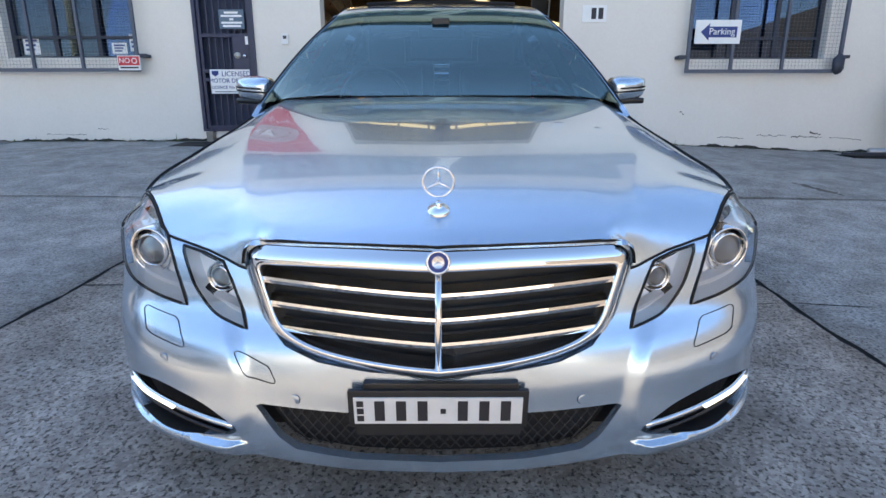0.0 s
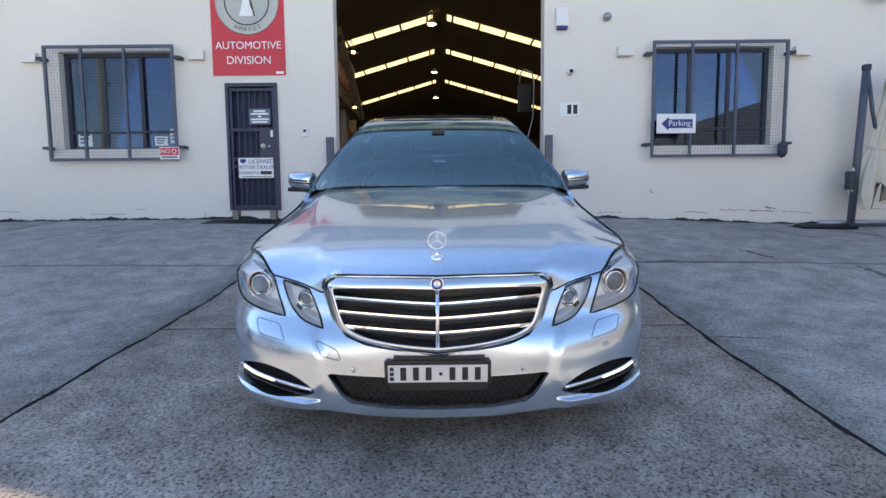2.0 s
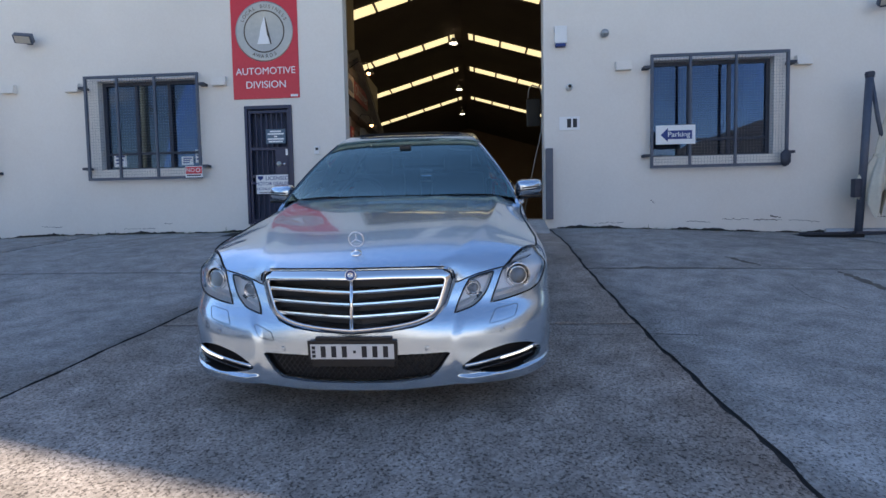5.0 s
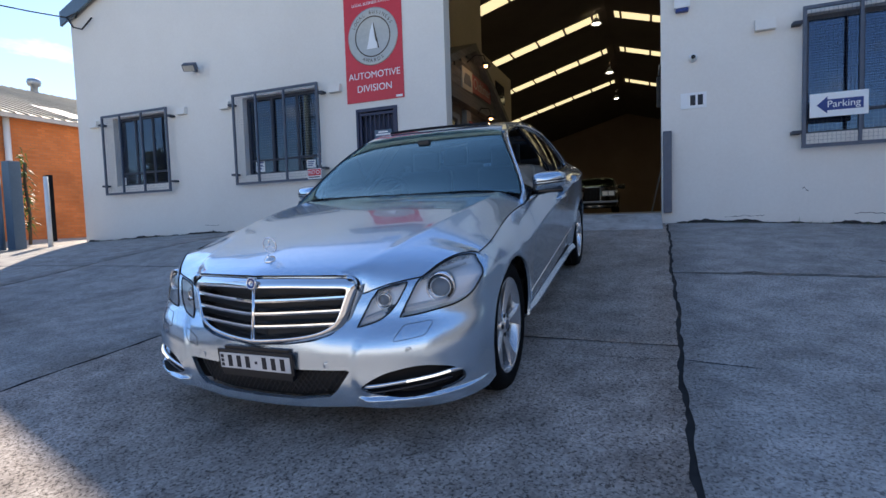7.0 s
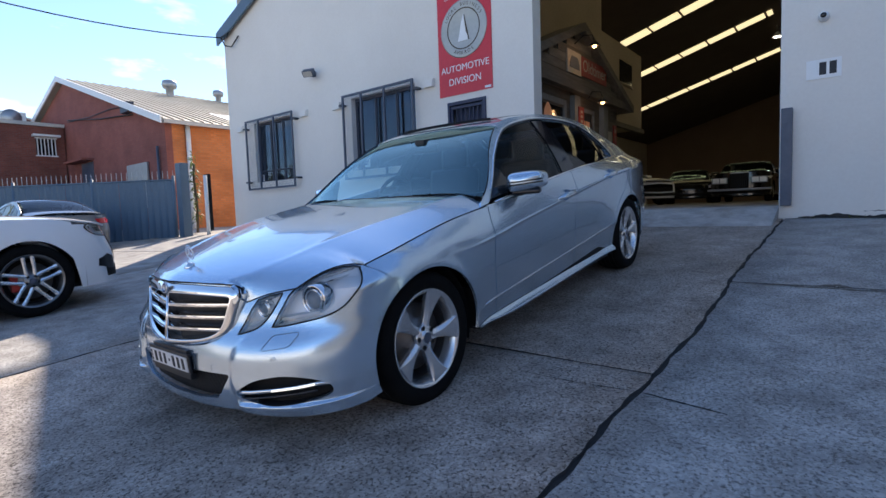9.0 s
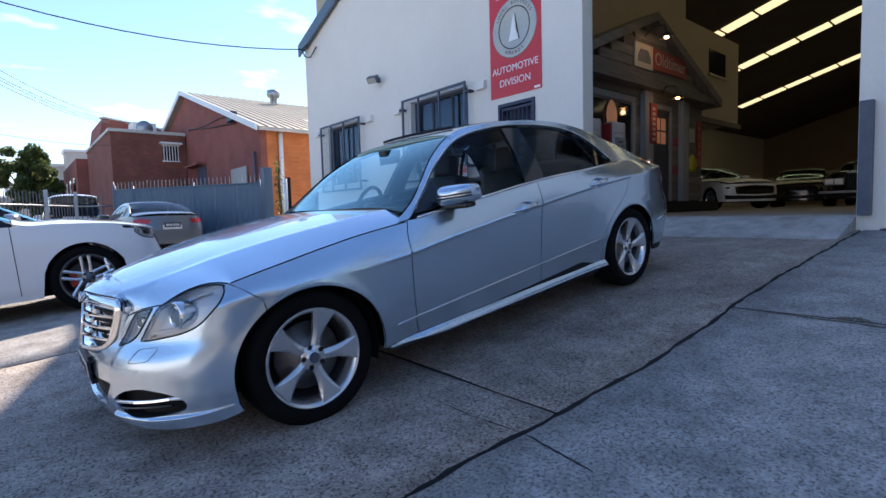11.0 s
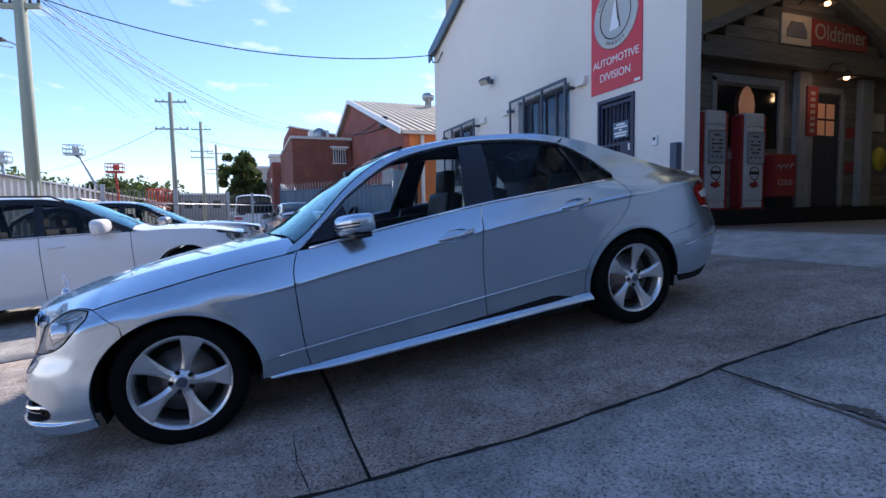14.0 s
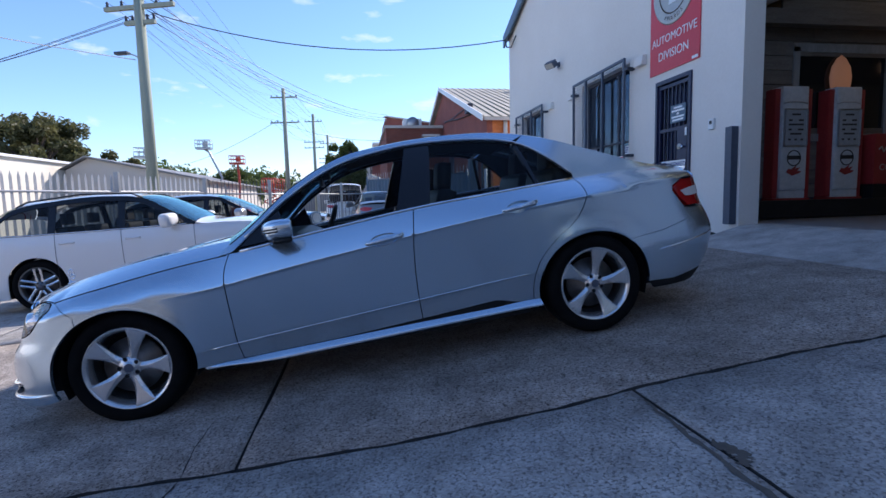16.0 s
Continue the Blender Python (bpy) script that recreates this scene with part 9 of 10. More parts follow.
class Shell:
    """A plain car body: plan contour, belt line, roof rail and centre line from a few knots."""

    def __init__(self, u0, u1, half, belt, rail, top, tumble=0.5, nose=0.0, low=0.2):
        self.u0, self.u1, self.half, self.low = u0, u1, half, low
        self.cp = np.arange(13.0)
        L = u1 - u0
        self.cu = np.array((u0, u0 + 0.015, u0 + 0.06, u0 + 0.17, u0 + 0.42, u0 + 0.30 * L, u0 + 0.5 * L, u0 + 0.7 * L, u1 - 0.40, u1 - 0.15, u1 - 0.05, u1 - 0.012, u1))
        self.cv = np.array((0, 0.35, 0.66, 0.86, 0.965, 1.0, 1.0, 1.0, 0.965, 0.87, 0.66, 0.35, 0)) * half
        self.pt = np.linspace(0, 12, 1201)
        self.ut, self.vt = crv(self.pt, self.cp, self.cu), crv(self.pt, self.cp, self.cv)
        self.belt_k, self.rail_k, self.top_k = belt, rail, top
        self.tumble, self.nose = tumble, nose

    def belt(self, u):
        return crv(u, *zip(*self.belt_k))

    def rail(self, u):
        return crv(u, *zip(*self.rail_k))

    def top(self, u):
        return crv(u, *zip(*self.top_k))

    def body(self, p, w):
        p, w = np.asarray(p, float), np.asarray(w, float)
        u, v = crv(p, self.cp, self.cu), crv(p, self.cp, self.cv)
        wb = self.belt(u)
        t = np.clip((w - 0.62 * wb) / (0.38 * wb), 0, 1)
        k = 0.05 * t**2 + np.maximum(w - wb, 0) * self.tumble + 0.03 * sm(0.40 - w, 0, 0.2)
        lean = self.nose * np.clip(w - 0.55, 0, 1) * (1 - sm(u, self.u0 + 0.1, self.u0 + 0.9))
        lean = lean - 0.25 * np.clip(w - 0.6, 0, 2) * sm(u, self.u1 - 0.7, self.u1 - 0.1)
        return np.stack([v - k * np.sqrt(np.clip(v / self.half, 0, 1)), u + lean, w + 0 * p], -1)

    def flank(self, u, w):
        return self.body(np.interp(u, self.ut[200:1001], self.pt[200:1001]), w)

    def edge(self, u):
        return self.flank(u, self.rail(u))[..., 0]

    def cover(self, v, u):
        z = self.top(u)
        t = np.clip(np.abs(v) / np.maximum(self.edge(u), 0.05), 0, 1)
        return np.stack([v, u, z + (self.rail(u) - z) * (0.6 * t**2 + 0.4 * t**6)], -1)


def wheel_kit(scale, spokes, mat, double=True):
    k = dict(WHEEL)
    me = {}
    for n, m in k.items():
        c = m.copy()
        c.transform(Matrix.Diagonal((scale, scale, scale, 1)))
        me[n] = c
    bm = bmesh.new()
    for d in ((-0.13, 0.13) if double else (0.0,)):
        rings = []
        for r, hw, z in ((0.05, 0.022, -0.028), (0.12, 0.013, -0.022), (0.20, 0.015, -0.014), (0.226, 0.02, -0.009)):
            a = math.copysign(math.asin(min(0.6, 0.034 / r)), d) if d else 0.0
            rings.append([bm.verts.new((r * math.cos(a) - q * math.sin(a), r * math.sin(a) + q * math.cos(a), z + h)) for q, h in ((-hw, -0.004), (0, 0.003), (hw, -0.004), (hw, -0.03), (-hw, -0.03))])
        for x, y in zip(rings, rings[1:]):
            for i in range(5):
                bm.faces.new((x[i], y[i], y[(i + 1) % 5], x[(i + 1) % 5]))
    bmesh.ops.recalc_face_normals(bm, faces=bm.faces)
    bmesh.ops.scale(bm, vec=(scale, scale, scale), verts=bm.verts)
    me["spoke"] = mesh_of("spoke", bm, mat)
    me["count"] = spokes
    return me


def build_car(name, label, m, sh, col, glass, r, wb, win, seams, hood_end, screen_top, roof_end, rear_end, kit, lamp_kind=1, group="", low=0.22):
    """win: front and rear ends of the side windows and the pillar stations between them."""
    c = holder(name, m, label, "car", group)
    ra = r * 1.10
    for s in (1, -1):
        us = np.linspace(sh.u0 + 0.42, sh.u1 - 0.40, 40)
        bot = [(u, low) for u in np.linspace(sh.u1 - 0.40, sh.u0 + 0.42, 30)]
        lo = []
        for u in np.linspace(sh.u1 - 0.42, sh.u0 + 0.44, 90):
            z = low
            for cu in (0.0, wb):
                if abs(u - cu) < ra:
                    z = max(z, r + math.sqrt(ra * ra - (u - cu) ** 2))
            lo.append((u, z))
        skin("body_side", [(u, float(sh.belt(u))) for u in us] + lo, sh.flank, 0.06, c, col, out_flank, side=s)
        up = [(u, float(sh.rail(u))) for u in np.linspace(win[0] - 0.12, win[-1] + 0.16, 40)]
        low_l = [(u, float(sh.belt(u)) + 0.002) for u in np.linspace(win[-1] + 0.16, win[0] - 0.12, 30)]

        def w_top(u):
            a = float(sh.belt(u)) + 0.03
            return max(a, float(sh.rail(u)) - 0.07)
        hole = [(u, w_top(u)) for u in np.linspace(win[0], win[-1], 40)] + [(u, float(sh.belt(u)) + 0.022) for u in np.linspace(win[-1], win[0], 30)]
        skin("window_frame", up + low_l, sh.flank, 0.05, c, M_GLOSSBLACK if sh is SUV else col, out_flank, holes=[hole], side=s)
        stations = list(win)
        for a, b in zip(stations, stations[1:]):
            lp = [(u, w_top(u)) for u in np.linspace(a + 0.03, b - 0.03, 14)] + [(u, float(sh.belt(u)) + 0.02) for u in np.linspace(b - 0.03, a + 0.03, 8)]
            skin("side_window", lp, sh.flank, 0.09, c, glass, out_flank, side=s, off=-0.012, rim=0).visible_shadow = False
        for a in stations[1:-1]:
            skin("pillar", [(a - 0.05, w_top(a - 0.05)), (a + 0.05, w_top(a + 0.05)), (a + 0.05, float(sh.belt(a)) + 0.02), (a - 0.05, float(sh.belt(a)) + 0.02)], sh.flank, 0.06, c, M_GLOSSBLACK, out_flank, side=s, off=-0.008)
        bm = bmesh.new()
        add_path_tube(bm, [(s * (sh.flank(u, w)[0] + 0.002), u, w) for u, w in ((u, float(sh.belt(u)) + 0.012) for u in np.linspace(win[0], win[-1], 20))], 0.008, 5)
        part("belt_moulding", bm, M_CHROME, c)
        for a in seams:
            bm = bmesh.new()
            add_path_tube(bm, [(s * (sh.flank(a, w)[0]), a, w) for w in np.linspace(low + 0.06, float(sh.belt(a)), 10)], 0.004, 5)
            part("door_seam", bm, M_DARK, c)
        for a in seams[1:]:
            h = float(sh.belt(a - 0.16)) - 0.13
            bm = bmesh.new()
            add_path_tube(bm, curve_pts([(s * (sh.flank(a - 0.16 + d, h)[0] + k), a - 0.16 + d, h) for d, k in ((-0.10, 0.0), (-0.06, 0.025), (0.06, 0.025), (0.10, 0.0))], 3), 0.013, 8)
            part("door_handle", bm, col, c)
        for cu in (0.0, wb):
            wheel(c, cu, s, 20, kit, sh.half - 0.035, r)
            bm = bmesh.new()
            rings = [[bm.verts.new((s * v, cu + ra * 1.01 * math.cos(radians(a)), r + ra * 1.01 * math.sin(radians(a)))) for a in range(-20, 201, 12)] for v in (sh.half - 0.35, sh.half - 0.05)]
            for i in range(len(rings[0]) - 1):
                bm.faces.new((rings[0][i], rings[0][i + 1], rings[1][i + 1], rings[1][i]))
            part("arch_liner", bm, M_DARK, c)
        # mirror
        mu = win[0] + 0.22
        mz_, mv = float(sh.belt(mu)) + 0.09, float(sh.flank(mu, sh.belt(mu))[0])
        bm = bmesh.new()
        bmesh.ops.create_uvsphere(bm, u_segments=20, v_segments=12, radius=1.0, matrix=Matrix.Translation((s * (mv + 0.13), mu, mz_)) @ pose(0, 0, 0, 0, s * 8, s * 14))
        for v in bm.verts:
            q = (pose(0, 0, 0, 0, s * 8, s * 14).inverted() @ (v.co - Vector((s * (mv + 0.13), mu, mz_))))
            q = Vector([math.copysign(abs(e) ** 0.62, e) for e in q])
            q = Vector((q.x * 0.15, (0.05 if q.y > 0 else 0.13) * q.y, q.z * (0.098 + 0.014 * s * q.x)))
            v.co = Vector((s * (mv + 0.13), mu, mz_)) + pose(0, 0, 0, 0, s * 8, s * 14).to_3x3() @ q
        add_tube(bm, (s * (mv - 0.01), mu, mz_ - 0.06), (s * (mv + 0.08), mu, mz_ - 0.04), 0.025)
        part("door_mirror", bm, col, c, smooth=True)
        # lamps
        zf = float(sh.belt(sh.u0 + 0.5)) - (0.20 if sh is not SUV else 0.13)
        zr_ = float(sh.belt(sh.u1 - 0.4)) - 0.16
        hl = [(2.35, zf - 0.055), (3.0, zf - 0.03), (3.9, zf + 0.02), (4.25, zf + 0.07), (3.9, zf + 0.09), (3.0, zf + 0.07), (2.3, zf + 0.03)]
        if sh is SUV:
            hl = loop_pts([(2.35, zf - 0.07), (3.0, zf - 0.065), (3.5, zf - 0.035), (3.72, zf + 0.03), (3.55, zf + 0.065), (3.0, zf + 0.07), (2.3, zf + 0.045)], 3)
            skin("side_intake", [(2.55, 0.36), (3.2, 0.38), (3.75, 0.42), (3.7, 0.50), (3.1, 0.54), (2.6, 0.50)], sh.body, 0.04, c, M_GLOSSBLACK, out_nose, sa=0.2, side=s, off=0.006, rim=0.02)
            skin("lamp_surround", loop_pts([(2.28, zf - 0.078), (3.0, zf - 0.073), (3.53, zf - 0.043), (3.77, zf + 0.03), (3.58, zf + 0.073), (3.0, zf + 0.078), (2.23, zf + 0.05)], 3), sh.body, 0.04, c, M_GLOSSBLACK, out_nose, sa=0.2, side=s, off=0.0025, rim=0.01)
            part("brake_caliper", box(min(s * 0.76, s * 0.83), max(s * 0.76, s * 0.83), 0.09, 0.17, 0.28, 0.46, 0.02), M_MACHCAL, c)
        q = skin("headlight", hl, sh.body, 0.04, c, M_SUVLAMP if sh is SUV else M_REFLECT, out_nose, sa=0.2, side=s, off=0.004, rim=0.02)
        skin("lamp_core", [(2.7, zf - 0.03), (3.25, zf - 0.015), (3.25, zf + 0.03), (2.7, zf + 0.025)], sh.body, 0.04, q, M_GLOSSBLACK, out_nose, sa=0.2, side=s, off=0.007, rim=0.004)
        tl = [(8.25, zr_), (9.2, zr_ - 0.05), (10.2, zr_ - 0.05), (10.4, zr_ + 0.06), (9.2, zr_ + 0.09), (8.3, zr_ + 0.06)]
        skin("tail_light", tl, sh.body, 0.04, c, M_REDLENS, out_tail, sa=0.2, side=s, off=0.005, rim=0.02)
    # ends
    zf, zr2 = float(sh.belt(sh.u0 + 0.42)), float(sh.belt(sh.u1 - 0.40))
    fr = [(0.0, low), (4.02, low), (4.02, zf - 0.03), (3.0, float(sh.top(sh.u0 + 0.12)) - 0.06), (0.0, float(sh.top(sh.u0 + 0.05)))]
    both_sides("front_bumper", fr, sh.body, 0.05, c, col, out_nose, sa=0.2)
    both_sides("front_grille", [(0.0, 0.42), (1.9, 0.44), (2.1, zf - 0.16), (0.0, zf - 0.12)], sh.body, 0.05, c, M_GLOSSBLACK, out_nose, sa=0.2, off=0.006)
    both_sides("lower_grille", [(0.0, low + 0.06), (3.3, low + 0.07), (3.4, low + 0.2), (2.3, low + 0.18), (0.0, low + 0.16)], sh.body, 0.05, c, M_DARK, out_nose, sa=0.2, off=0.005)
    both_sides("rear_bumper", [(7.98, low), (12.0, low), (12.0, float(sh.top(sh.u1 - 0.02)) if rear_end is None else zr2), (10.5, zr2), (7.98, zr2 - 0.02)], sh.body, 0.05, c, col, out_tail, sa=0.2)
    part("number_plate", box(-0.24, 0.24, sh.u1 + 0.002, sh.u1 + 0.015, 0.62 * zr2, 0.62 * zr2 + 0.12, 0.003), M_PLATE, c)
    # covers
    def zone(ua, ub, vin=0.0, n=16):
        return [(0.0, ua)] + [(float(sh.edge(u)) - 0.004 - vin, u) for u in np.linspace(ua, ub, n)] + [(0.0, ub)]
    both_sides("bonnet", zone(sh.u0 + 0.14, hood_end - 0.01), sh.cover, 0.06, c, col, out_top)
    ws_ = both_sides("windscreen", zone(hood_end, screen_top, 0.03), sh.cover, 0.08, c, M_SCREEN, out_top, rim=0)
    ws_.visible_shadow = False
    both_sides("roof", zone(screen_top + 0.005, roof_end), sh.cover, 0.08, c, col, out_top)
    rs_ = both_sides("rear_screen", zone(roof_end + 0.005, rear_end if rear_end else sh.u1 - 0.32, 0.05), sh.cover, 0.08, c, glass, out_top, rim=0)
    rs_.visible_shadow = False
    if rear_end:
        both_sides("boot_lid", zone(rear_end + 0.005, sh.u1 - 0.2), sh.cover, 0.07, c, col, out_top)
    # inside
    part("floor_pan", box(-sh.half + 0.32, sh.half - 0.32, sh.u0 + 0.3, sh.u1 - 0.25, low - 0.02, 0.55, 0.02), M_DARK, c)
    part("cabin_floor", box(-sh.half + 0.14, sh.half - 0.14, ra + 0.03, wb - ra - 0.03, low, 0.5, 0.02), M_DARK, c)
    wu = hood_end + 0.55
    for v in (-0.38, 0.38):
        for du in (0.55, 1.40):
            if wu + du + 0.3 < roof_end:
                st = part("seat", box(v - 0.25, v + 0.25, wu + du - 0.1, wu + du + 0.06, 0.45, float(sh.belt(wu + du)) + 0.10, 0.05), M_LEATHER, c)
                part("headrest", box(v - 0.12, v + 0.12, wu + du - 0.04, wu + du + 0.05, float(sh.belt(wu + du)) + 0.13, float(sh.belt(wu + du)) + 0.30, 0.03), M_LEATHER, st)
    part("dashboard", box(-sh.half + 0.2, sh.half - 0.2, hood_end + 0.1, hood_end + 0.5, 0.5, float(sh.belt(hood_end + 0.4)) - 0.02, 0.04), M_LEATHER, c)
    return c


# white wagon-bodied four-wheel drive: it faces +y, so it is turned half round
SUV = Shell(-0.90, 3.76, 0.945,
            [(-0.95, 0.76), (-0.75, 0.86), (-0.5, 0.93), (0.2, 1.01), (0.8, 1.035), (1.8, 1.06), (2.8, 1.09), (3.4, 1.11), (3.8, 1.08)],
            [(-0.95, 0.765), (-0.75, 0.865), (-0.5, 0.935), (0.2, 1.018), (0.55, 1.045), (0.9, 1.23), (1.35, 1.49), (1.8, 1.56), (2.5, 1.56), (3.05, 1.49), (3.5, 1.27), (3.8, 1.08)],
            [(-0.92, 0.70), (-0.85, 0.83), (-0.6, 0.95), (-0.2, 1.03), (0.1, 1.07), (0.55, 1.11), (0.9, 1.30), (1.35, 1.53), (1.9, 1.62), (2.6, 1.61), (3.2, 1.55), (3.45, 1.36), (3.7, 1.10)], 0.42, 0.25)
KIT_SUV = wheel_kit(1.14, 5, M_SATIN)
KIT_SUV["rim"].materials[0] = M_SATIN_DK
KIT_SUV["hub"].materials[0] = M_SATIN_DK


def parked(x, y, heading, r_front=0.0):
    """Pose on the ground, front axle at (x, y); heading: degrees about z of the rearward axis."""
    a = radians(heading)
    dx, dy = -math.sin(a), math.cos(a)
    z0, z1 = ground_z(x, y), ground_z(x + 2.8 * dx, y + 2.8 * dy)
    return pose(x, y, z0, 0, 0, heading) @ pose(0, 0, 0, math.degrees(math.atan2(z1 - z0, 2.8)), 0, 0)


build_car("suv", "white four-wheel-drive wagon with tinted windows parked on the driveway", parked(-4.95, 1.43, 180), SUV, M_CARWHITE, M_PRIVACY, 0.373, 2.80, (0.72, 1.62, 2.55, 3.35), (0.62, 1.62, 2.5), 0.60, 1.40, 3.02, None, KIT_SUV)
for s in (1, -1):
    rail = bmesh.new()
    add_path_tube(rail, [(s * (float(SUV.edge(u)) - 0.05), u, float(SUV.cover(np.array(float(SUV.edge(u)) - 0.05), np.array(u))[2]) + k) for u, k in ((1.35, 0.0), (1.5, 0.035), (2.2, 0.04), (2.9, 0.035), (3.05, 0.0))], 0.014, 6)
    part("roof_bar", rail, M_BLACK, bpy.data.objects["suv"])
build_car("suv", "pale silver four-wheel-drive wagon parked beside a white one", parked(-8.0, 1.75, 180), SUV, M_CARSILVER, M_PRIVACY, 0.373, 2.80, (0.72, 1.62, 2.55, 3.35), (0.62, 1.62, 2.5), 0.60, 1.40, 3.02, None, KIT_SUV)
SEDAN = Shell(-0.85, 3.75, 0.91,
              [(-0.9, 0.70), (-0.5, 0.80), (0.2, 0.86), (0.8, 0.89), (1.8, 0.93), (2.8, 0.97), (3.8, 0.96)],
              [(-0.9, 0.72), (-0.5, 0.83), (0.2, 0.90), (0.55, 0.93), (0.95, 1.12), (1.4, 1.31), (1.8, 1.37), (2.3, 1.35), (2.75, 1.20), (3.15, 1.02), (3.8, 0.98)],
              [(-0.9, 0.60), (-0.8, 0.74), (-0.5, 0.86), (0.2, 0.95), (0.55, 0.97), (0.95, 1.18), (1.4, 1.37), (1.9, 1.42), (2.4, 1.39), (2.85, 1.22), (3.15, 1.08), (3.7, 1.03)], 0.5, 0.2)
KIT_S = wheel_kit(1.0, 5, M_SATIN)
sed = lambda label, m, col: build_car("sedan", label, m, SEDAN, col, M_PRIVACY, 0.328, 2.75, (0.75, 1.62, 2.35, 2.85), (0.68, 1.62, 2.45), 0.58, 1.42, 2.35, 3.1, KIT_S)
sed("dark grey sedan with red tail lights parked by the blue fence", parked(-15.8, 3.7, -85), M_CARGREY)
grey = [o for o in scene.objects if o.name.startswith("sedan") and o.parent is None][-1]
dark_plate = part("rear_number_plate", box(-0.20, 0.20, SEDAN.u1 + 0.02, SEDAN.u1 + 0.032, 0.66, 0.78, 0.004), M_INK, grey, "dark number plate with pale blocked-out characters")
for k in range(6):
    part("plate_bar", box(-0.165 + 0.055 * k + (0.012 if k > 2 else 0), -0.125 + 0.055 * k + (0.012 if k > 2 else 0), SEDAN.u1 + 0.032, SEDAN.u1 + 0.034, 0.69, 0.75), M_PLATE, dark_plate)
# vehicles inside the workshop
sed("white sedan parked inside the dim workshop", pose(-3.1, 17.95, 1.017, 0, 0, 55), M_CARWHITE)
sed("black sedan parked inside the dim workshop", pose(-2.5, 22.0, 1.017, 0, 0, 12), M_CARBLACK)
OLD = Shell(-0.75, 4.2, 0.93,
            [(-0.8, 0.92), (-0.3, 0.94), (1.0, 0.96), (2.5, 0.97), (4.3, 0.92)],
            [(-0.8, 0.94), (-0.3, 0.97), (0.95, 1.0), (1.25, 1.12), (1.6, 1.36), (2.0, 1.42), (2.8, 1.41), (3.2, 1.22), (3.45, 1.02), (4.3, 0.95)],
            [(-0.8, 0.95), (-0.7, 0.99), (-0.3, 1.0), (0.95, 1.03), (1.25, 1.16), (1.6, 1.42), (2.1, 1.47), (2.8, 1.45), (3.2, 1.25), (3.45, 1.06), (4.3, 0.98)], 0.4, 0.02)
old = build_car("vintage_saloon", "dark old-fashioned saloon with upright chrome grille in the workshop", pose(-0.40, 20.0, 1.015, 0, 0, 2), OLD, M_CARBLACK, M_PRIVACY, 0.34, 3.05, (1.15, 2.0, 2.75, 3.3), (1.05, 2.0, 2.8), 0.95, 1.65, 2.8, 3.4, KIT_S)
part("radiator_shell", box(-0.27, 0.27, -0.80, -0.70, 0.45, 0.98, 0.02), M_DARK, old)
part("radiator_cap", box(-0.27, 0.27, -0.806, -0.70, 0.945, 0.99, 0.012), M_OLDCHROME, old)
for k in range(9):
    part("radiator_bar", box(-0.235 + 0.055 * k, -0.228 + 0.055 * k, -0.812, -0.80, 0.50, 0.93), M_STEEL_DK, old)
part("chrome_bumper", box(-0.92, 0.92, -0.90, -0.78, 0.38, 0.45, 0.03), M_OLDCHROME, old)
for s in (1, -1):
    hs = part("headlight", box(min(s * 0.34, s * 0.80), max(s * 0.34, s * 0.80), -0.80, -0.70, 0.62, 0.82, 0.02), M_OLDCHROME, old, "twin rectangular headlights in a chrome surround")
    for k in (0.455, 0.675):
        part("lens", box(s * k - 0.095, s * k + 0.095, -0.815, -0.80, 0.645, 0.795, 0.006), M_REFLECT, hs)
# white van behind the railings
VAN = Shell(-0.8, 3.9, 0.90,
            [(-0.9, 0.95), (0.0, 1.1), (1.0, 1.15), (4.0, 1.15)],
            [(-0.9, 0.97), (-0.4, 1.15), (0.2, 1.35), (0.8, 1.75), (1.3, 1.88), (2.5, 1.9), (3.6, 1.88), (4.0, 1.7)],
            [(-0.9, 0.8), (-0.6, 1.1), (0.1, 1.35), (0.7, 1.76), (1.3, 1.95), (2.5, 1.98), (3.6, 1.96), (3.95, 1.75)], 0.16, 0.3)
van = build_car("van", "white delivery van parked behind steel railings", parked(-23.2, 2.5, -90), VAN, M_CARWHITE, M_PRIVACY, 0.32, 2.7, (0.5, 1.3, 2.4, 3.5), (0.45, 1.4, 2.5), 0.0, 0.75, 3.55, None, KIT_S)
part("rear_window", box(-0.68, 0.68, 3.78, 3.80, 1.22, 1.66, 0.01), M_GLOSS, van)
# ---- driveway slabs ----
def joint_l(y):
    return -1.955 + 0.006 * y


def joint_r(y):
    return 1.65 + 0.021 * y


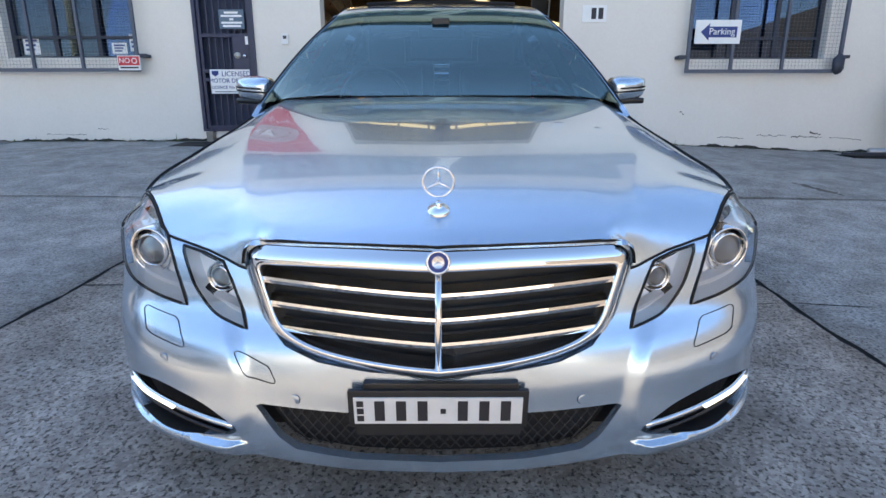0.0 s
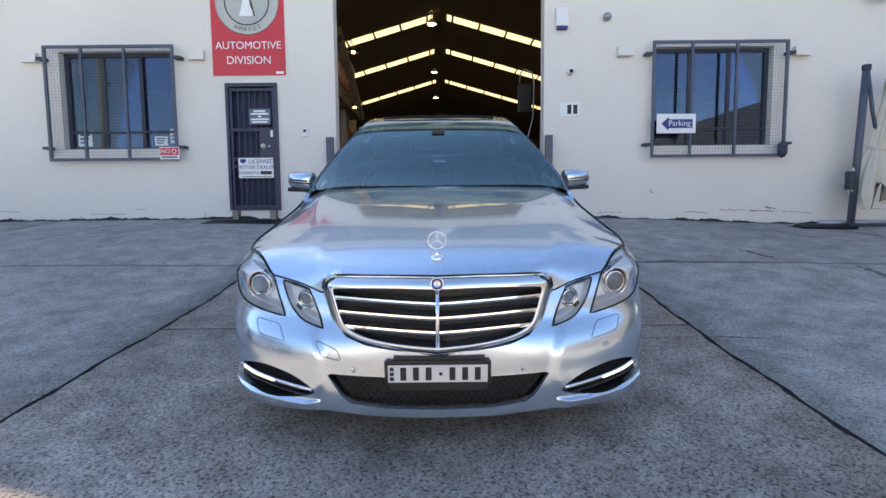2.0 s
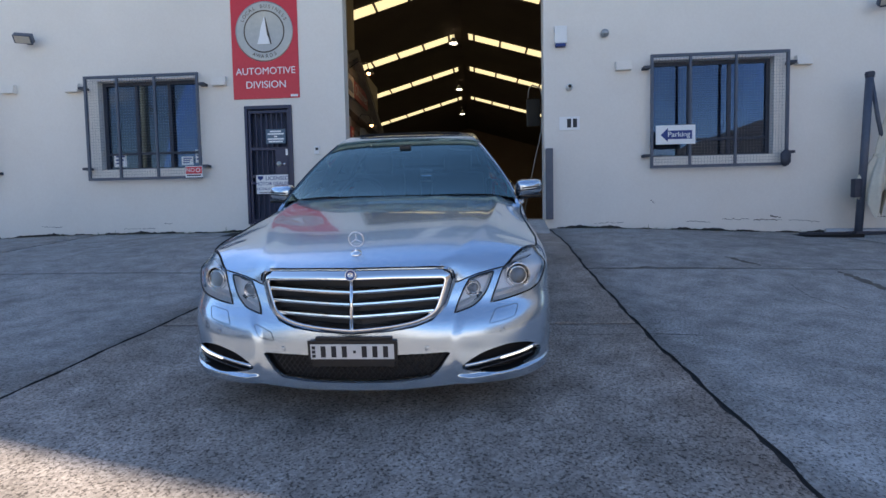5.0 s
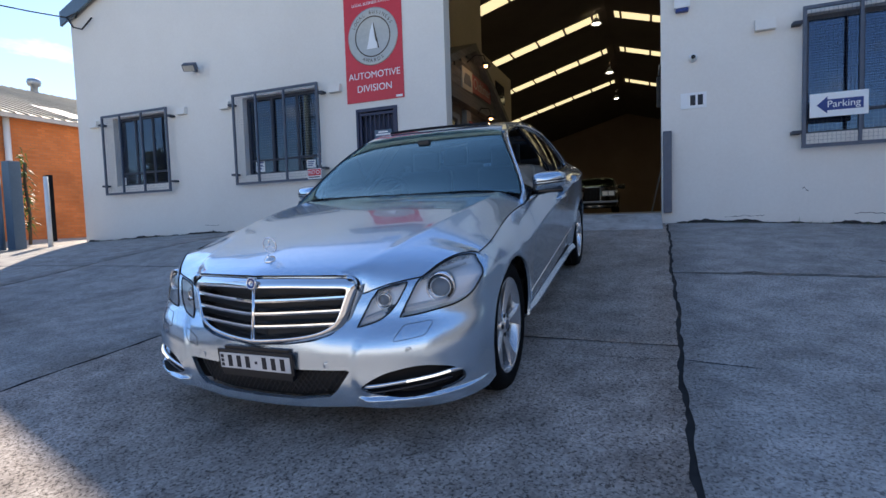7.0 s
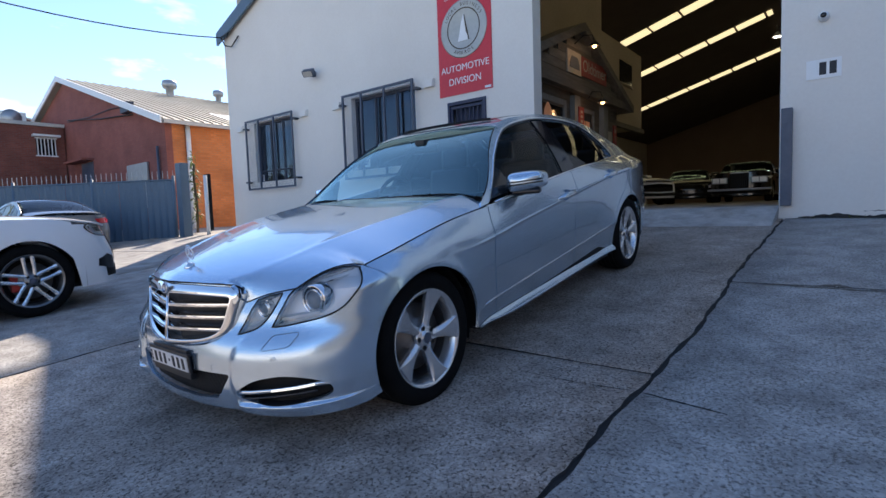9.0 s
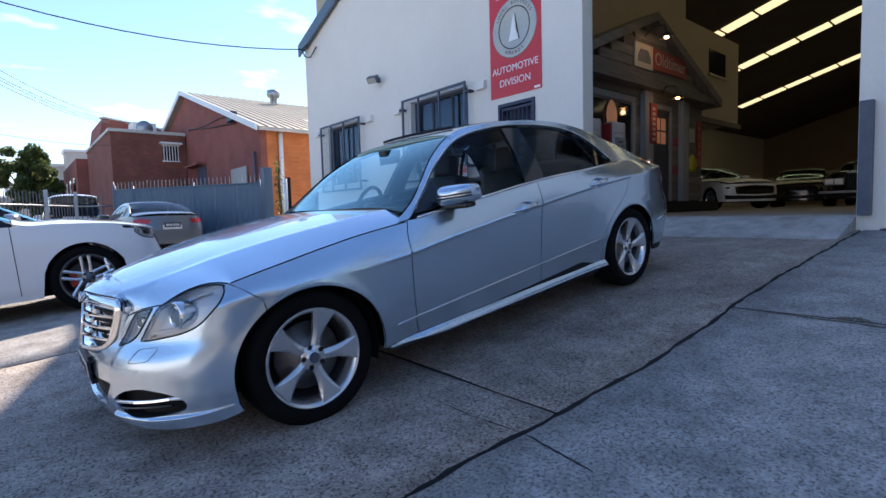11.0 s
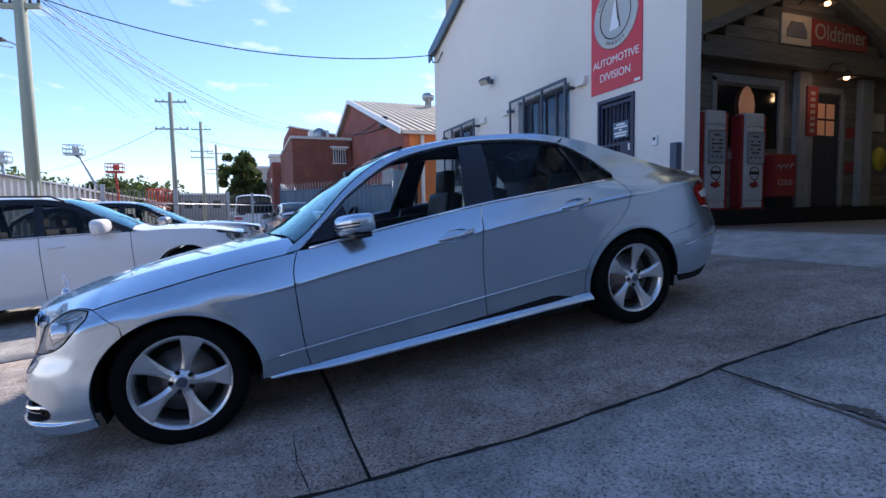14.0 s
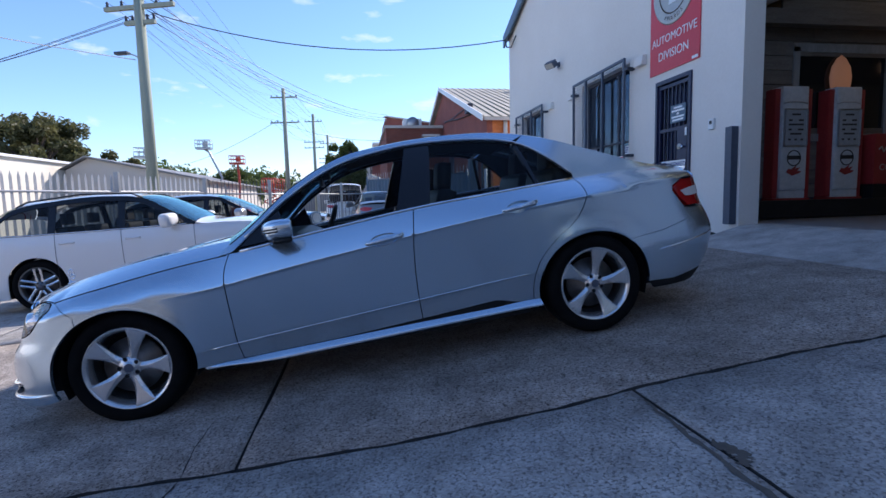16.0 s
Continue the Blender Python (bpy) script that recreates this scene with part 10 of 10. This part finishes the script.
for ya, yb in ((-7.5, -2.6), (-2.6, 2.6), (2.6, 7.87)):
    slab((joint_l(ya), joint_l(yb)), (joint_r(ya), joint_r(yb)), ya, yb, M_DRIVE)
for ya, yb in ((-7.5, -1.0), (-1.0, 4.46), (4.46, 7.87)):
    slab((joint_r(ya), joint_r(yb)), (6.2, 6.2), ya, yb, M_DRIVE2)
    slab((6.2, 6.2), (12.5, 12.5), ya, yb, M_DRIVE2)
    slab((-6.4, -6.4), (joint_l(ya), joint_l(yb)), ya, yb, M_DRIVE2)
    slab((-11.6, -11.6), (-6.4, -6.4), ya, yb, M_DRIVE2)


# cracks and stains on the slabs
def ribbon(name, pts, width, mat, lift=0.002, seed=1):
    """A ragged thin smear that follows the ground."""
    random.seed(seed)
    bm = bmesh.new()
    row = []
    n = 10 * (len(pts) - 1)
    for k in range(n + 1):
        t = k / n * (len(pts) - 1)
        i = min(int(t), len(pts) - 2)
        a, b = Vector((*pts[i], 0)), Vector((*pts[i + 1], 0))
        d = (b - a).normalized()
        q = a.lerp(b, t - i) + Vector((-d.y, d.x, 0)) * random.uniform(-0.25, 0.25) * width
        wd = width * random.uniform(0.55, 1.2) * min(1, 0.25 + 4 * min(k, n - k) / n)
        pair = []
        for s in (-0.5, 0.5):
            r = q + Vector((-d.y, d.x, 0)) * wd * s
            pair.append(bm.verts.new((r.x, r.y, ground_z(r.x, r.y) + lift)))
        row.append(pair)
    for (a, b), (c, e) in zip(row, row[1:]):
        bm.faces.new((a, b, e, c))
    return part(name, bm, mat, pavement)


ribbon("crack", [(1.10, 2.34), (1.4, 2.33), (1.70, 2.36)], 0.006, M_JOINT, seed=3)
ribbon("crack", [(1.70, 2.36), (1.88, 2.33), (2.08, 2.30)], 0.012, M_JOINT, seed=4)
ribbon("joint_stain", [(1.86, 4.44), (2.3, 4.42), (2.9, 4.42), (3.6, 4.42)], 0.026, M_STAIN, seed=5)
ribbon("joint_stain", [(2.28, 4.47), (2.40, 4.50), (2.47, 4.46)], 0.055, M_STAIN, seed=6)
ribbon("oil_stain", [(3.48, 5.05), (3.56, 4.8), (3.64, 4.58)], 0.09, M_STAIN, seed=8)
ribbon("oil_stain", [(4.30, 4.36), (4.28, 4.0), (4.24, 3.5)], 0.10, M_STAIN, seed=9)
ribbon("crack", [(3.5, 3.86), (3.4, 3.4), (3.46, 2.8)], 0.008, M_JOINT, seed=10)
ribbon("pale_scratch", [(2.54, 2.18), (2.60, 2.04)], 0.02, M_APRON, seed=11)
